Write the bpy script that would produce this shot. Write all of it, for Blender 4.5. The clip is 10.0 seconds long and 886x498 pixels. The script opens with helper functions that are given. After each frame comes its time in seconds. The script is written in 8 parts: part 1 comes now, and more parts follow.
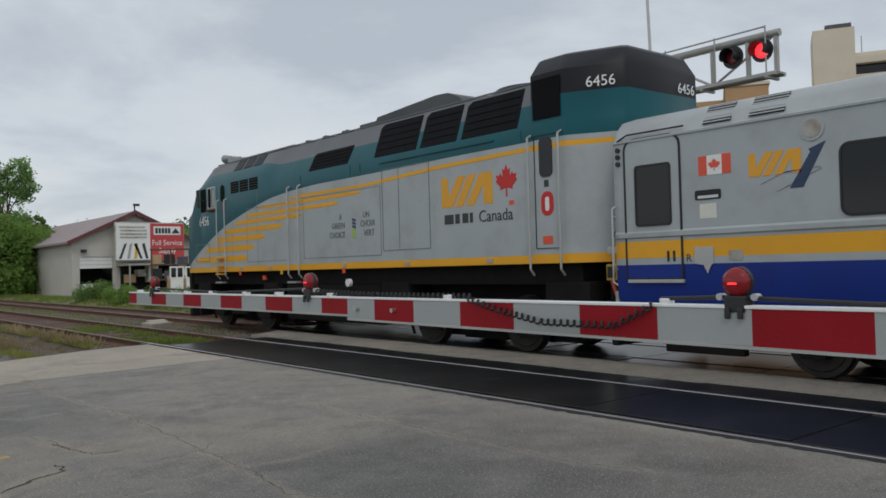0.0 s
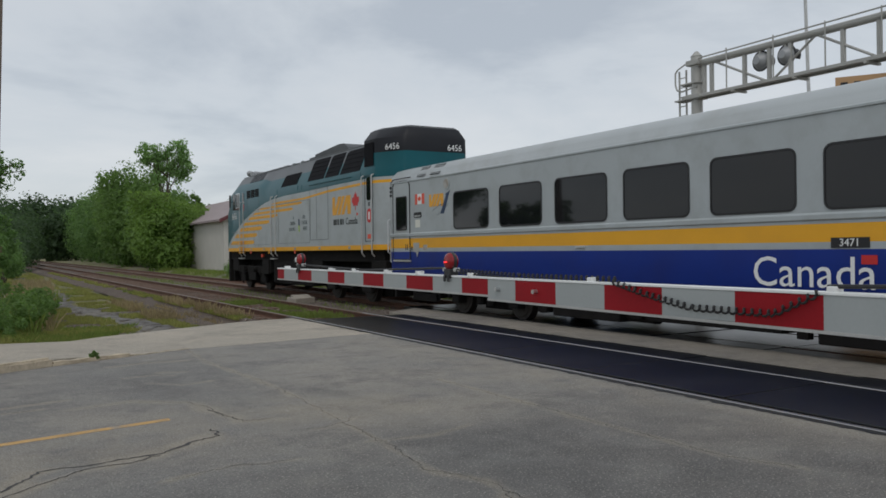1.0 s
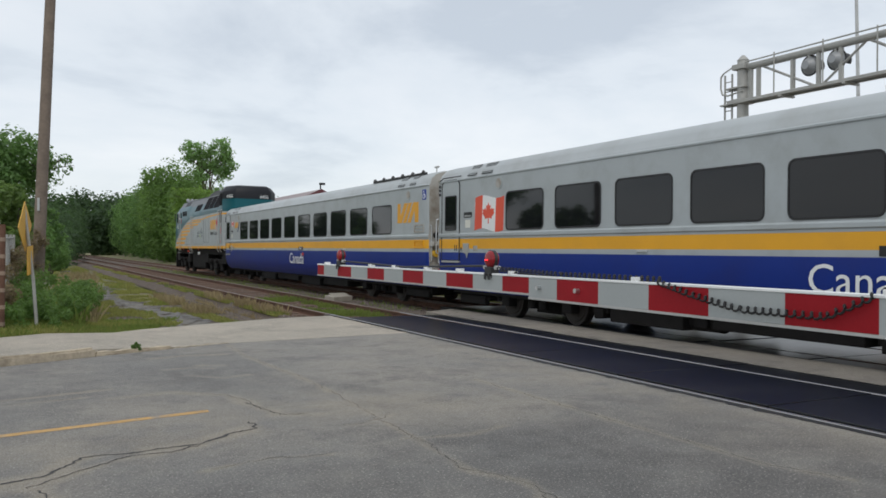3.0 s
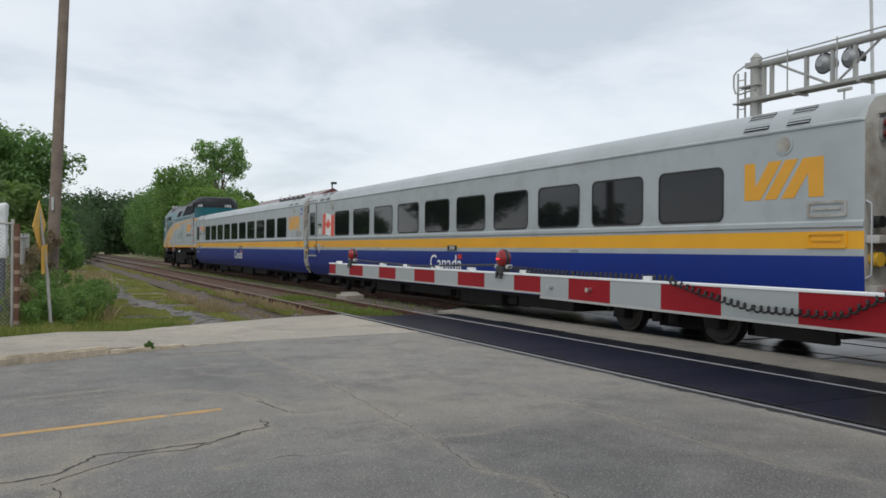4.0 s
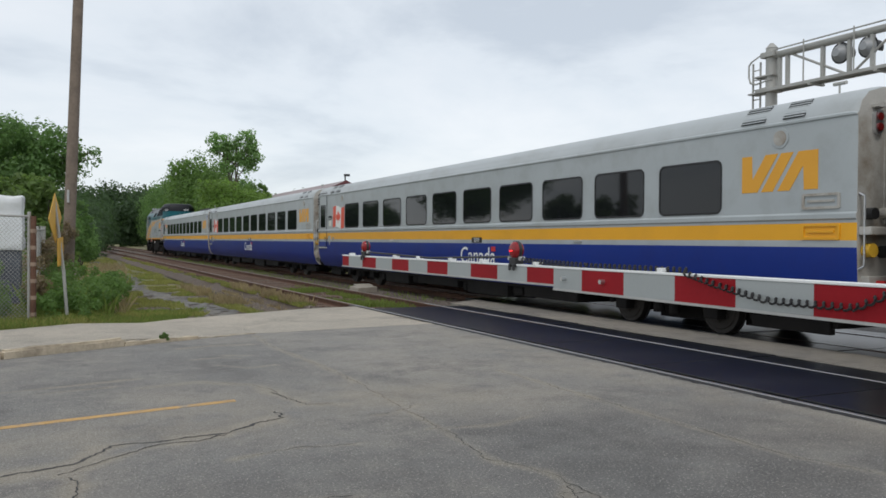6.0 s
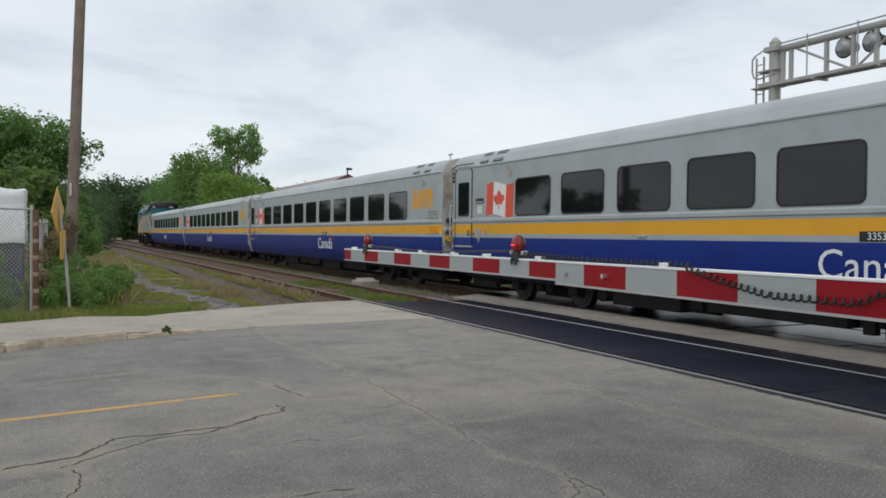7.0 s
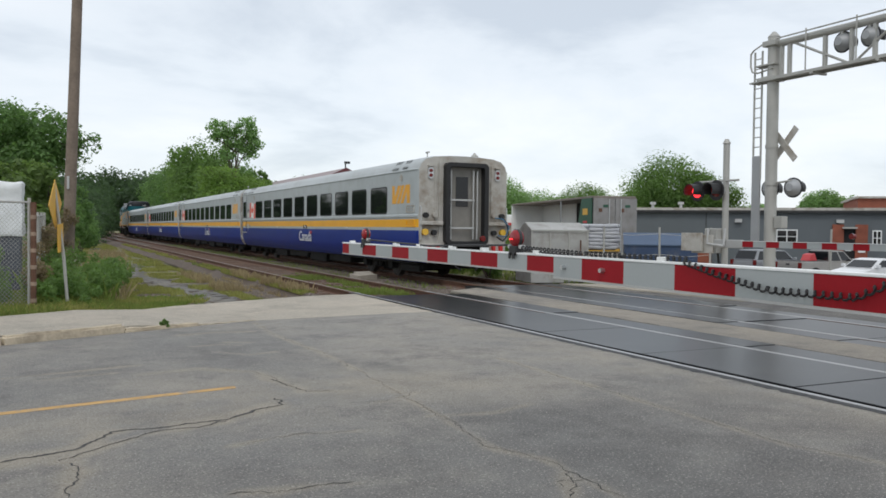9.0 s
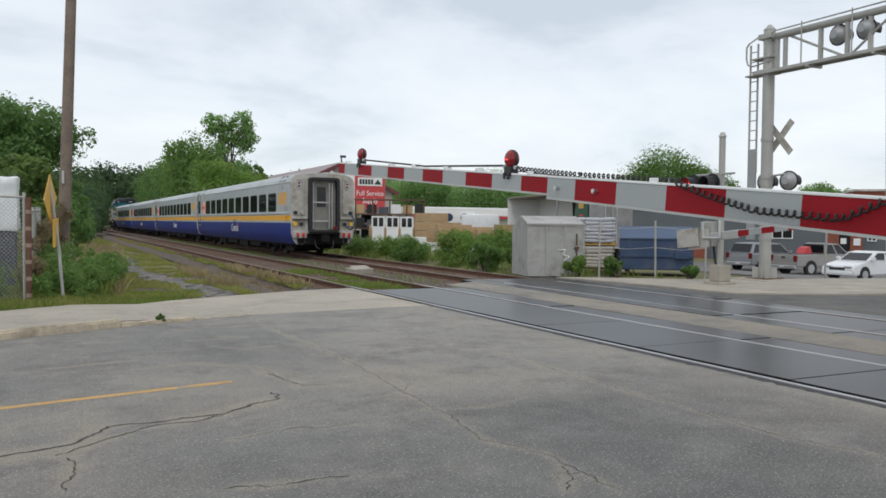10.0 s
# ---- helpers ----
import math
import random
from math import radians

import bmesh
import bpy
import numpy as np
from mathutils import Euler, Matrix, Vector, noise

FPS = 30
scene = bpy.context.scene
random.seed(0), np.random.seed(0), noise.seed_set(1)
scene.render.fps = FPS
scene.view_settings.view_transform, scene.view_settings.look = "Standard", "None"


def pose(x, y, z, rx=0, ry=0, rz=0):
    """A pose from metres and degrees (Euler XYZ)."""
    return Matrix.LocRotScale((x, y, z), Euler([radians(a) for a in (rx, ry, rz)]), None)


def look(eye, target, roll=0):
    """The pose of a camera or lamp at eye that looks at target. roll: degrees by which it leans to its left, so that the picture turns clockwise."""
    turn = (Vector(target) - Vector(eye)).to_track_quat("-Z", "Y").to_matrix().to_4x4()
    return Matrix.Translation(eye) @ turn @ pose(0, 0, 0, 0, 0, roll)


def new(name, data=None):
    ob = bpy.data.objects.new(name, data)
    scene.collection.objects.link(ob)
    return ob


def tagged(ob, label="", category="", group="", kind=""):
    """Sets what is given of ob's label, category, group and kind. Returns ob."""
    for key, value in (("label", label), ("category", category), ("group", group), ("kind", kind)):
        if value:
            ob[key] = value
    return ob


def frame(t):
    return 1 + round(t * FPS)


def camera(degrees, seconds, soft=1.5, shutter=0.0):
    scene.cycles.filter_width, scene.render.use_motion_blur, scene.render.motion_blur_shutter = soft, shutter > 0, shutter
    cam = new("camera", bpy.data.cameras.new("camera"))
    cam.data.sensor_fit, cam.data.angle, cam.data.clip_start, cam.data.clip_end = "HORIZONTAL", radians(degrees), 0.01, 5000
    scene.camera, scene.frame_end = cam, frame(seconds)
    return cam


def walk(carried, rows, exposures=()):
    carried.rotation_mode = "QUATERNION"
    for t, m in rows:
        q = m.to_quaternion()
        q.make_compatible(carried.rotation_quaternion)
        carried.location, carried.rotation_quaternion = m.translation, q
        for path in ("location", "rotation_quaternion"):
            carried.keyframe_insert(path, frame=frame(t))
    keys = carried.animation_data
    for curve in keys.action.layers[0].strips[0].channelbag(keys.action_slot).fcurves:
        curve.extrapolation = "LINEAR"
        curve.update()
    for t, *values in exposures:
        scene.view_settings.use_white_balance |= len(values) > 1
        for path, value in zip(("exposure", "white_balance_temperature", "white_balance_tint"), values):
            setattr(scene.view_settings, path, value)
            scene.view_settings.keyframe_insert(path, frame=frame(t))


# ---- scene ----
cam = camera(57.0, 10.0, soft=1.65)
walk(cam, [
    (0.0, pose(0.015, -0.107, 1.633, 91.155, 1.58, -39.41)),
    (0.5, pose(0.014, -0.059, 1.639, 90.224, 1.27, -33.54)),
    (1.0, pose(0.008, -0.037, 1.636, 89.959, 0.72, -30.02)),
    (1.5, pose(0.007, -0.018, 1.618, 89.61, -0.26, -28.29)),
    (2.0, pose(0, 0, 1.6, 90.21, -0.55, -27.93)),
    (2.5, pose(0, 0, 1.6, 90.17, -0.55, -27.71)),
    (4.0, pose(0, 0, 1.6, 90.05, -0.49, -26.59)),
    (4.5, pose(0, 0, 1.6, 89.94, -0.53, -26.13)),
    (5.0, pose(0, 0, 1.6, 89.73, -0.46, -25.79)),
    (5.5, pose(0, 0, 1.6, 89.62, -0.40, -25.75)),
    (7.0, pose(0, 0, 1.6, 89.06, -0.57, -25.53)),
    (7.5, pose(0, 0, 1.6, 88.88, -0.59, -25.60)),
    (8.0, pose(0, 0, 1.6, 88.74, -0.55, -25.67)),
    (8.5, pose(0, 0, 1.6, 88.73, -0.68, -25.65)),
    (9.0, pose(0, 0, 1.6, 88.63, -0.68, -25.67)),
    (9.5, pose(0, 0, 1.6, 88.47, -0.61, -25.74)),
    (10.0, pose(0, 0, 1.6, 88.20, -0.55, -25.94)),
], exposures=[(0, -0.39), (0.5, -0.58), (1.0, -0.42), (1.5, -0.17), (2.5, -0.04), (5.5, -0.01), (7.0, -0.05), (8.0, -0.05), (9.0, 0.09), (9.5, 0.14), (10.0, 0.05)])

# ---- light: a bright overcast sky and a weak, wide sun ----
world = bpy.data.worlds.new("overcast")
scene.world = world
world.use_nodes = True
wn, wl = world.node_tree.nodes, world.node_tree.links
wn.clear()


def wnode(kind, **values):
    n = wn.new(kind)
    for key, value in values.items():
        n.inputs[key].default_value = value
    return n


def wmath(op, a, b):
    n = wn.new("ShaderNodeMath")
    n.operation = op
    for i, v in enumerate((a, b)):
        if isinstance(v, (int, float)):
            n.inputs[i].default_value = v
        else:
            wl.new(v, n.inputs[i])
    return n.outputs[0]


wcoord = wn.new("ShaderNodeTexCoord")
wsep = wn.new("ShaderNodeSeparateXYZ")
wl.new(wcoord.outputs["Generated"], wsep.inputs[0])
height_up = wmath("ADD", wmath("MAXIMUM", wsep.outputs[2], 0.0), 0.26)
wcomb = wn.new("ShaderNodeCombineXYZ")
wl.new(wmath("DIVIDE", wsep.outputs[0], height_up), wcomb.inputs[0])
wl.new(wmath("DIVIDE", wsep.outputs[1], height_up), wcomb.inputs[1])
clouds = wnode("ShaderNodeTexNoise", Scale=1.05, Detail=10.0, Roughness=0.55, Distortion=0.3)
wl.new(wcomb.outputs[0], clouds.inputs["Vector"])
ramp = wn.new("ShaderNodeValToRGB")
ramp.color_ramp.elements[0].position, ramp.color_ramp.elements[0].color = 0.36, (0.55, 0.60, 0.66, 1)
ramp.color_ramp.elements[1].position, ramp.color_ramp.elements[1].color = 0.64, (0.83, 0.85, 0.875, 1)
mid = ramp.color_ramp.elements.new(0.47)
mid.color = (0.71, 0.755, 0.80, 1)
wl.new(clouds.outputs["Fac"], ramp.inputs[0])
sky = wn.new("ShaderNodeTexSky")
sky.sky_type = "NISHITA"
sky.sun_disc = False
sky.sun_elevation, sky.sun_rotation = radians(52), radians(215)
blue = wnode("ShaderNodeBackground", Strength=0.02)
wl.new(sky.outputs[0], blue.inputs[0])
grey = wnode("ShaderNodeBackground", Strength=1.0)
wl.new(ramp.outputs[0], grey.inputs[0])
wadd = wn.new("ShaderNodeAddShader")
wl.new(blue.outputs[0], wadd.inputs[0])
wl.new(grey.outputs[0], wadd.inputs[1])
wout = wn.new("ShaderNodeOutputWorld")
wl.new(wadd.outputs[0], wout.inputs[0])

sun_data = bpy.data.lights.new("sun", "SUN")
sun_data.energy, sun_data.angle, sun_data.color = 0.9, radians(18), (1.0, 0.96, 0.9)
sun = new("sun", sun_data)
sun.matrix_world = look((-30, -45, 70), (0, 0, 0))


# ---- materials ----
def mat(name, col, rough=0.6, metal=0.0, var=0.15, scale=2.0, bump=0.0, fine=60.0, spec=0.5, island=0.0, rand=0.0,
        glow=0.0, dirt=None, dirt_amount=0.0, dirt_scale=0.7):
    m = bpy.data.materials.new(name)
    m.use_nodes = True
    n, l = m.node_tree.nodes, m.node_tree.links
    b = n["Principled BSDF"]
    b.inputs["Roughness"].default_value, b.inputs["Metallic"].default_value = rough, metal
    b.inputs["Specular IOR Level"].default_value = spec
    tc = n.new("ShaderNodeTexCoord")
    big, small = n.new("ShaderNodeTexNoise"), n.new("ShaderNodeTexNoise")
    big.inputs["Scale"].default_value, big.inputs["Detail"].default_value = scale, 5
    small.inputs["Scale"].default_value, small.inputs["Detail"].default_value = fine, 3
    for t in (big, small):
        l.new(tc.outputs["Object"], t.inputs["Vector"])
    add = n.new("ShaderNodeMath")
    add.operation = "ADD"
    l.new(big.outputs["Fac"], add.inputs[0])
    half = n.new("ShaderNodeMath")
    half.operation, half.inputs[1].default_value = "MULTIPLY", 0.6
    l.new(small.outputs["Fac"], half.inputs[0])
    l.new(half.outputs[0], add.inputs[1])
    last = add.outputs[0]
    for socket, amount in (("island", island), ("rand", rand)):
        if amount:
            src = n.new("ShaderNodeNewGeometry").outputs["Random Per Island"] if socket == "island" else n.new("ShaderNodeObjectInfo").outputs["Random"]
            k = n.new("ShaderNodeMath")
            k.operation = "MULTIPLY_ADD"
            l.new(src, k.inputs[0])
            k.inputs[1].default_value = amount
            l.new(last, k.inputs[2])
            last = k.outputs[0]
    mr = n.new("ShaderNodeMapRange")
    extra = island + rand
    for i, v in enumerate((0.45, 1.15 + extra, 1 - var, 1 + var)):
        mr.inputs[i + 1].default_value = v
    l.new(last, mr.inputs[0])
    mul = n.new("ShaderNodeMix")
    mul.data_type, mul.blend_type = "RGBA", "MULTIPLY"
    mul.inputs[0].default_value = 1.0
    mul.inputs[6].default_value = (*col, 1)
    l.new(mr.outputs[0], mul.inputs[7])
    colour = mul.outputs[2]
    if dirt:
        dn = n.new("ShaderNodeTexNoise")
        dn.inputs["Scale"].default_value, dn.inputs["Detail"].default_value, dn.inputs["Roughness"].default_value = dirt_scale, 6, 0.62
        l.new(tc.outputs["Object"], dn.inputs["Vector"])
        dm = n.new("ShaderNodeMapRange")
        for i, v in enumerate((0.48, 0.68, 0, dirt_amount)):
            dm.inputs[i + 1].default_value = v
        l.new(dn.outputs["Fac"], dm.inputs[0])
        dx = n.new("ShaderNodeMix")
        dx.data_type = "RGBA"
        l.new(dm.outputs[0], dx.inputs[0])
        l.new(colour, dx.inputs[6])
        dx.inputs[7].default_value = (*dirt, 1)
        colour = dx.outputs[2]
    l.new(colour, b.inputs["Base Color"])
    if bump:
        bp = n.new("ShaderNodeBump")
        bp.inputs["Strength"].default_value, bp.inputs["Distance"].default_value = bump, 0.02
        l.new(add.outputs[0], bp.inputs["Height"])
        l.new(bp.outputs[0], b.inputs["Normal"])
    if glow:
        b.inputs["Emission Color"].default_value, b.inputs["Emission Strength"].default_value = (*col, 1), glow
    return m


def leaf_mat(name, col, var=0.45):
    m = mat(name, col, rough=0.55, var=var, scale=0.6, fine=5, island=0.5, spec=0.3)
    n, l = m.node_tree.nodes, m.node_tree.links
    b = n["Principled BSDF"]
    tr = n.new("ShaderNodeBsdfTranslucent")
    gain = n.new("ShaderNodeVectorMath")
    gain.operation, gain.inputs[1].default_value = "MULTIPLY", (1.7, 1.75, 1.2)
    l.new(b.inputs["Base Color"].links[0].from_socket, gain.inputs[0])
    l.new(gain.outputs[0], tr.inputs[0])
    mx = n.new("ShaderNodeMixShader")
    mx.inputs[0].default_value = 0.5
    l.new(b.outputs[0], mx.inputs[1])
    l.new(tr.outputs[0], mx.inputs[2])
    l.new(mx.outputs[0], n["Material Output"].inputs[0])
    return m


def asphalt(name, col, pale, dark, worn=False):
    """Worn asphalt: pale stone chips, fine cracking, and stains at several sizes."""
    m = bpy.data.materials.new(name)
    m.use_nodes = True
    n, l = m.node_tree.nodes, m.node_tree.links
    b = n["Principled BSDF"]
    b.inputs["Roughness"].default_value, b.inputs["Specular IOR Level"].default_value = 0.82, 0.35
    tc = n.new("ShaderNodeTexCoord")

    def tex(scale, detail, rough, lo, hi, out_lo, out_hi):
        t, r = n.new("ShaderNodeTexNoise"), n.new("ShaderNodeMapRange")
        t.inputs["Scale"].default_value, t.inputs["Detail"].default_value, t.inputs["Roughness"].default_value = scale, detail, rough
        l.new(tc.outputs["Object"], t.inputs["Vector"])
        for i, v in enumerate((lo, hi, out_lo, out_hi)):
            r.inputs[i + 1].default_value = v
        l.new(t.outputs["Fac"], r.inputs[0])
        return r.outputs[0]

    def mixed(fac, a, c):
        x = n.new("ShaderNodeMix")
        x.data_type = "RGBA"
        l.new(fac, x.inputs[0])
        for v, s in ((a, x.inputs[6]), (c, x.inputs[7])):
            if isinstance(v, tuple):
                s.default_value = (*v, 1)
            else:
                l.new(v, s)
        return x.outputs[2]
    c = mixed(tex(0.33, 7, 0.65, 0.44, 0.60, 0, 1), col, pale)
    c = mixed(tex(0.8, 9, 0.75, 0.50, 0.64, 0, 0.95), c, dark)
    c = mixed(tex(4.5, 9, 0.8, 0.52, 0.68, 0, 0.8), c, dark)
    c = mixed(tex(15, 7, 0.8, 0.54, 0.70, 0, 0.5), c, dark)
    c = mixed(tex(22, 7, 0.8, 0.55, 0.72, 0, 0.55), c, tuple(1.25 * v for v in pale))
    if worn:
        for key, tone in (("crumbled", (0.47, 0.415, 0.33)), ("darkened", (0.165, 0.16, 0.156))):
            a = n.new("ShaderNodeAttribute")
            a.attribute_name = key
            c = mixed(a.outputs["Fac"], c, tone)
    c = mixed(tex(55, 3, 0.6, 0.56, 0.72, 0, 0.8), c, tuple(1.9 * v for v in pale))
    c = mixed(tex(75, 3, 0.6, 0.55, 0.7, 0, 0.75), c, tuple(0.35 * v for v in dark))
    l.new(c, b.inputs["Base Color"])
    bp = n.new("ShaderNodeBump")
    bp.inputs["Strength"].default_value, bp.inputs["Distance"].default_value = 0.95, 0.016
    l.new(tex(48, 5, 0.75, 0.3, 0.7, 0, 1), bp.inputs["Height"])
    l.new(bp.outputs[0], b.inputs["Normal"])
    return m


M_ASPHALT = asphalt("asphalt", (0.30, 0.292, 0.275), (0.39, 0.362, 0.32), (0.205, 0.198, 0.19))
M_WORN = asphalt("worn_asphalt", (0.30, 0.292, 0.275), (0.39, 0.362, 0.32), (0.205, 0.198, 0.19), True)
M_ASPHALT_NEW = asphalt("asphalt_patch", (0.15, 0.146, 0.14), (0.20, 0.19, 0.175), (0.105, 0.102, 0.10))
M_TAR = mat("crack_tar", (0.05, 0.047, 0.044), 0.75, var=0.3, scale=8)
M_APRON = asphalt("pale_asphalt", (0.49, 0.445, 0.375), (0.57, 0.51, 0.425), (0.36, 0.325, 0.275))
M_STRIP = asphalt("dusty_asphalt", (0.30, 0.275, 0.24), (0.37, 0.33, 0.275), (0.21, 0.196, 0.177))
M_KERB = mat("chipped_kerb", (0.47, 0.40, 0.30), 0.92, var=0.35, scale=3, bump=0.8, fine=25, dirt=(0.20, 0.165, 0.12), dirt_amount=0.8, dirt_scale=2.5)
M_CONCRETE = mat("concrete", (0.36, 0.325, 0.27), 0.9, var=0.22, scale=1.2, bump=0.3, fine=50, dirt=(0.25, 0.22, 0.18), dirt_amount=0.6, dirt_scale=1.4)
M_PANEL = mat("crossing_panel", (0.013, 0.014, 0.016), 0.29, var=0.3, scale=1.5, bump=0.05, fine=40, spec=0.26, rand=0.3, dirt=(0.04, 0.04, 0.04), dirt_amount=0.5, dirt_scale=0.9)
M_RUBBER = mat("rubber", (0.016, 0.016, 0.017), 0.6, var=0.3, scale=6)
M_RAILTOP = mat("polished_rail", (0.45, 0.44, 0.43), 0.35, 1.0, var=0.1, scale=4)
M_RUST = mat("rusty_steel", (0.135, 0.07, 0.046), 0.85, 0.2, var=0.35, scale=5, bump=0.3)
M_TIE = mat("weathered_tie", (0.125, 0.078, 0.055), 0.9, var=0.35, scale=4, bump=0.5, rand=0.5)
M_BALLAST = mat("ballast", (0.115, 0.09, 0.073), 0.95, var=0.4, scale=5, bump=0.9, fine=45, dirt=(0.10, 0.07, 0.05), dirt_amount=0.7, dirt_scale=1.0)
M_STONE = mat("ballast_stone", (0.165, 0.138, 0.118), 0.9, var=0.5, scale=4, island=0.8)
M_YELLOWLINE = mat("road_paint", (0.47, 0.285, 0.10), 0.8, var=0.3, scale=6, dirt=(0.24, 0.22, 0.19), dirt_amount=0.95, dirt_scale=5)
M_SILVER = mat("grey_paint", (0.39, 0.425, 0.435), 0.4, var=0.06, scale=0.8, dirt=(0.29, 0.305, 0.30), dirt_amount=0.5, dirt_scale=1.3)
M_ROOFGREY = mat("roof_paint", (0.40, 0.43, 0.44), 0.45, var=0.06, scale=0.8, dirt=(0.3, 0.31, 0.3), dirt_amount=0.5, dirt_scale=0.9)
M_BLUE = mat("blue_paint", (0.010, 0.034, 0.235), 0.38, var=0.1, scale=1, dirt=(0.02, 0.03, 0.17), dirt_amount=0.4, spec=0.25)
M_YELLOW = mat("yellow_paint", (0.80, 0.385, 0.012), 0.45, var=0.06, scale=1.2, dirt=(0.66, 0.32, 0.02), dirt_amount=0.4)
M_TEAL = mat("teal_paint", (0.0, 0.085, 0.105), 0.35, var=0.12, scale=1, dirt=(0.004, 0.062, 0.075), dirt_amount=0.4, spec=0.3)
M_BLACKPAINT = mat("black_paint", (0.010, 0.011, 0.015), 0.5, var=0.15, scale=2, spec=0.3)
M_INTAKE = mat("black_intake_mesh", (0.006, 0.006, 0.008), 0.75, var=0.3, scale=3, spec=0.12)
M_DARKROOF = mat("sooty_roof", (0.075, 0.08, 0.085), 0.6, var=0.25, scale=1.5)
M_GLASS = mat("tinted_glass", (0.009, 0.010, 0.012), 0.04, var=0.1, scale=1, spec=0.42)
M_GASKET = mat("black_gasket", (0.015, 0.015, 0.016), 0.6, var=0.2)
M_UNDER = mat("grimy_underframe", (0.011, 0.010, 0.0095), 0.85, var=0.4, scale=3, bump=0.2, spec=0.2)
M_WHEEL = mat("wheel_steel", (0.03, 0.026, 0.023), 0.65, 0.3, var=0.3, scale=4)
M_ENDGREY = mat("grimy_end_paint", (0.44, 0.425, 0.39), 0.6, var=0.2, scale=1.2, dirt=(0.22, 0.175, 0.125), dirt_amount=0.85, dirt_scale=1.6)
M_ORANGE = mat("orange_decal", (0.75, 0.36, 0.03), 0.5, var=0.05)
M_WHITE = mat("white_paint", (0.78, 0.79, 0.78), 0.5, var=0.05)
M_REDDECAL = mat("red_decal", (0.72, 0.09, 0.045), 0.5, var=0.06)
M_LEAFRED = mat("leaf_red_decal", (0.55, 0.02, 0.02), 0.5, var=0.06)
M_NAVY = mat("navy_decal", (0.02, 0.045, 0.10), 0.45, var=0.05)
M_DARKTEXT = mat("dark_lettering", (0.03, 0.035, 0.035), 0.5, var=0.05)
M_CHROME = mat("bright_steel", (0.6, 0.61, 0.62), 0.3, 0.9, var=0.08)
M_ALU = mat("weathered_aluminium", (0.50, 0.50, 0.49), 0.45, 0.6, var=0.12, scale=2)
M_GALV = mat("galvanised_steel", (0.40, 0.395, 0.37), 0.55, 0.35, var=0.14, scale=2.5)
M_LAMPLENS = mat("unlit_red_lens", (0.15, 0.01, 0.01), 0.15, var=0.1)
M_LAMPON = mat("lit_red_lens", (1.0, 0.03, 0.04), 0.2, glow=2.2)
M_LAMPHOUSE = mat("black_lamp_housing", (0.02, 0.02, 0.021), 0.5, var=0.2)
M_LAMPGREY = mat("grey_lamp_back", (0.33, 0.34, 0.35), 0.5, 0.2, var=0.1)
M_ARMWHITE = mat("arm_white_sheeting", (0.345, 0.37, 0.37), 0.35, var=0.06, scale=3, spec=0.5)
M_ARMRED = mat("arm_red_sheeting", (0.27, 0.008, 0.014), 0.6, var=0.12, scale=3, spec=0.2)
M_AMBER = mat("amber_lens", (0.75, 0.45, 0.05), 0.2)


# ---- mesh helpers ----
def part(name, bm, material, parent=None, label="", smooth=False):
    me = bpy.data.meshes.new(name)
    bmesh.ops.recalc_face_normals(bm, faces=bm.faces)
    bm.to_mesh(me)
    bm.free()
    for m in (material if isinstance(material, (list, tuple)) else [material]):
        me.materials.append(m)
    if smooth:
        me.shade_smooth()
        me.set_sharp_from_angle(angle=radians(35))
    ob = new(name, me)
    if parent:
        ob.parent = parent
    return tagged(ob, label)


def thing(name, label, category, m=None, group="", kind=""):
    ob = new(name)
    ob.empty_display_size = 0.2
    if m is not None:
        ob.matrix_world = m
    return tagged(ob, label, category, group, kind)


def box(bm, x0, x1, y0, y1, z0, z1, mi=0):
    v = [bm.verts.new((x, y, z)) for x in (x0, x1) for y in (y0, y1) for z in (z0, z1)]
    for f in ((0, 1, 3, 2), (4, 6, 7, 5), (0, 4, 5, 1), (2, 3, 7, 6), (0, 2, 6, 4), (1, 5, 7, 3)):
        bm.faces.new([v[i] for i in f]).material_index = mi
    return v


def boxes(*spec, bevel=0.0):
    bm = bmesh.new()
    for s in spec:
        box(bm, *s)
    if bevel:
        bmesh.ops.bevel(bm, geom=bm.edges[:], offset=bevel, segments=2, affect="EDGES", profile=0.6)
    return bm


def tube(bm, p, q, r, r2=None, n=10, mi=0):
    p, q = Vector(p), Vector(q)
    r2 = r if r2 is None else r2
    a = (q - p).normalized()
    u = a.orthogonal().normalized()
    w = a.cross(u)
    ring = [[bm.verts.new(c + rr * (math.cos(k * math.tau / n) * u + math.sin(k * math.tau / n) * w)) for k in range(n)] for c, rr in ((p, r), (q, r2))]
    for k in range(n):
        bm.faces.new((ring[0][k], ring[0][(k + 1) % n], ring[1][(k + 1) % n], ring[1][k])).material_index = mi
    bm.faces.new(ring[0][::-1]).material_index = mi
    bm.faces.new(ring[1]).material_index = mi
    return bm


def tubes(*spec, n=10):
    bm = bmesh.new()
    for s in spec:
        tube(bm, *s, n=n)
    return bm


def pipe(points, r, n=8):
    bm = bmesh.new()
    for a, b in zip(points, points[1:]):
        tube(bm, a, b, r, n=n)
    return bm


def prism(bm, pts, place, mi=0):
    """A flat outline with thickness. place(u, v, w) gives the point; w is 0 or 1."""
    n = len(pts)
    lo, hi = ([bm.verts.new(place(u, v, w)) for u, v in pts] for w in (0, 1))
    bm.faces.new(lo[::-1]).material_index = mi
    bm.faces.new(hi).material_index = mi
    for i in range(n):
        bm.faces.new((lo[i], lo[(i + 1) % n], hi[(i + 1) % n], hi[i])).material_index = mi
    return bm


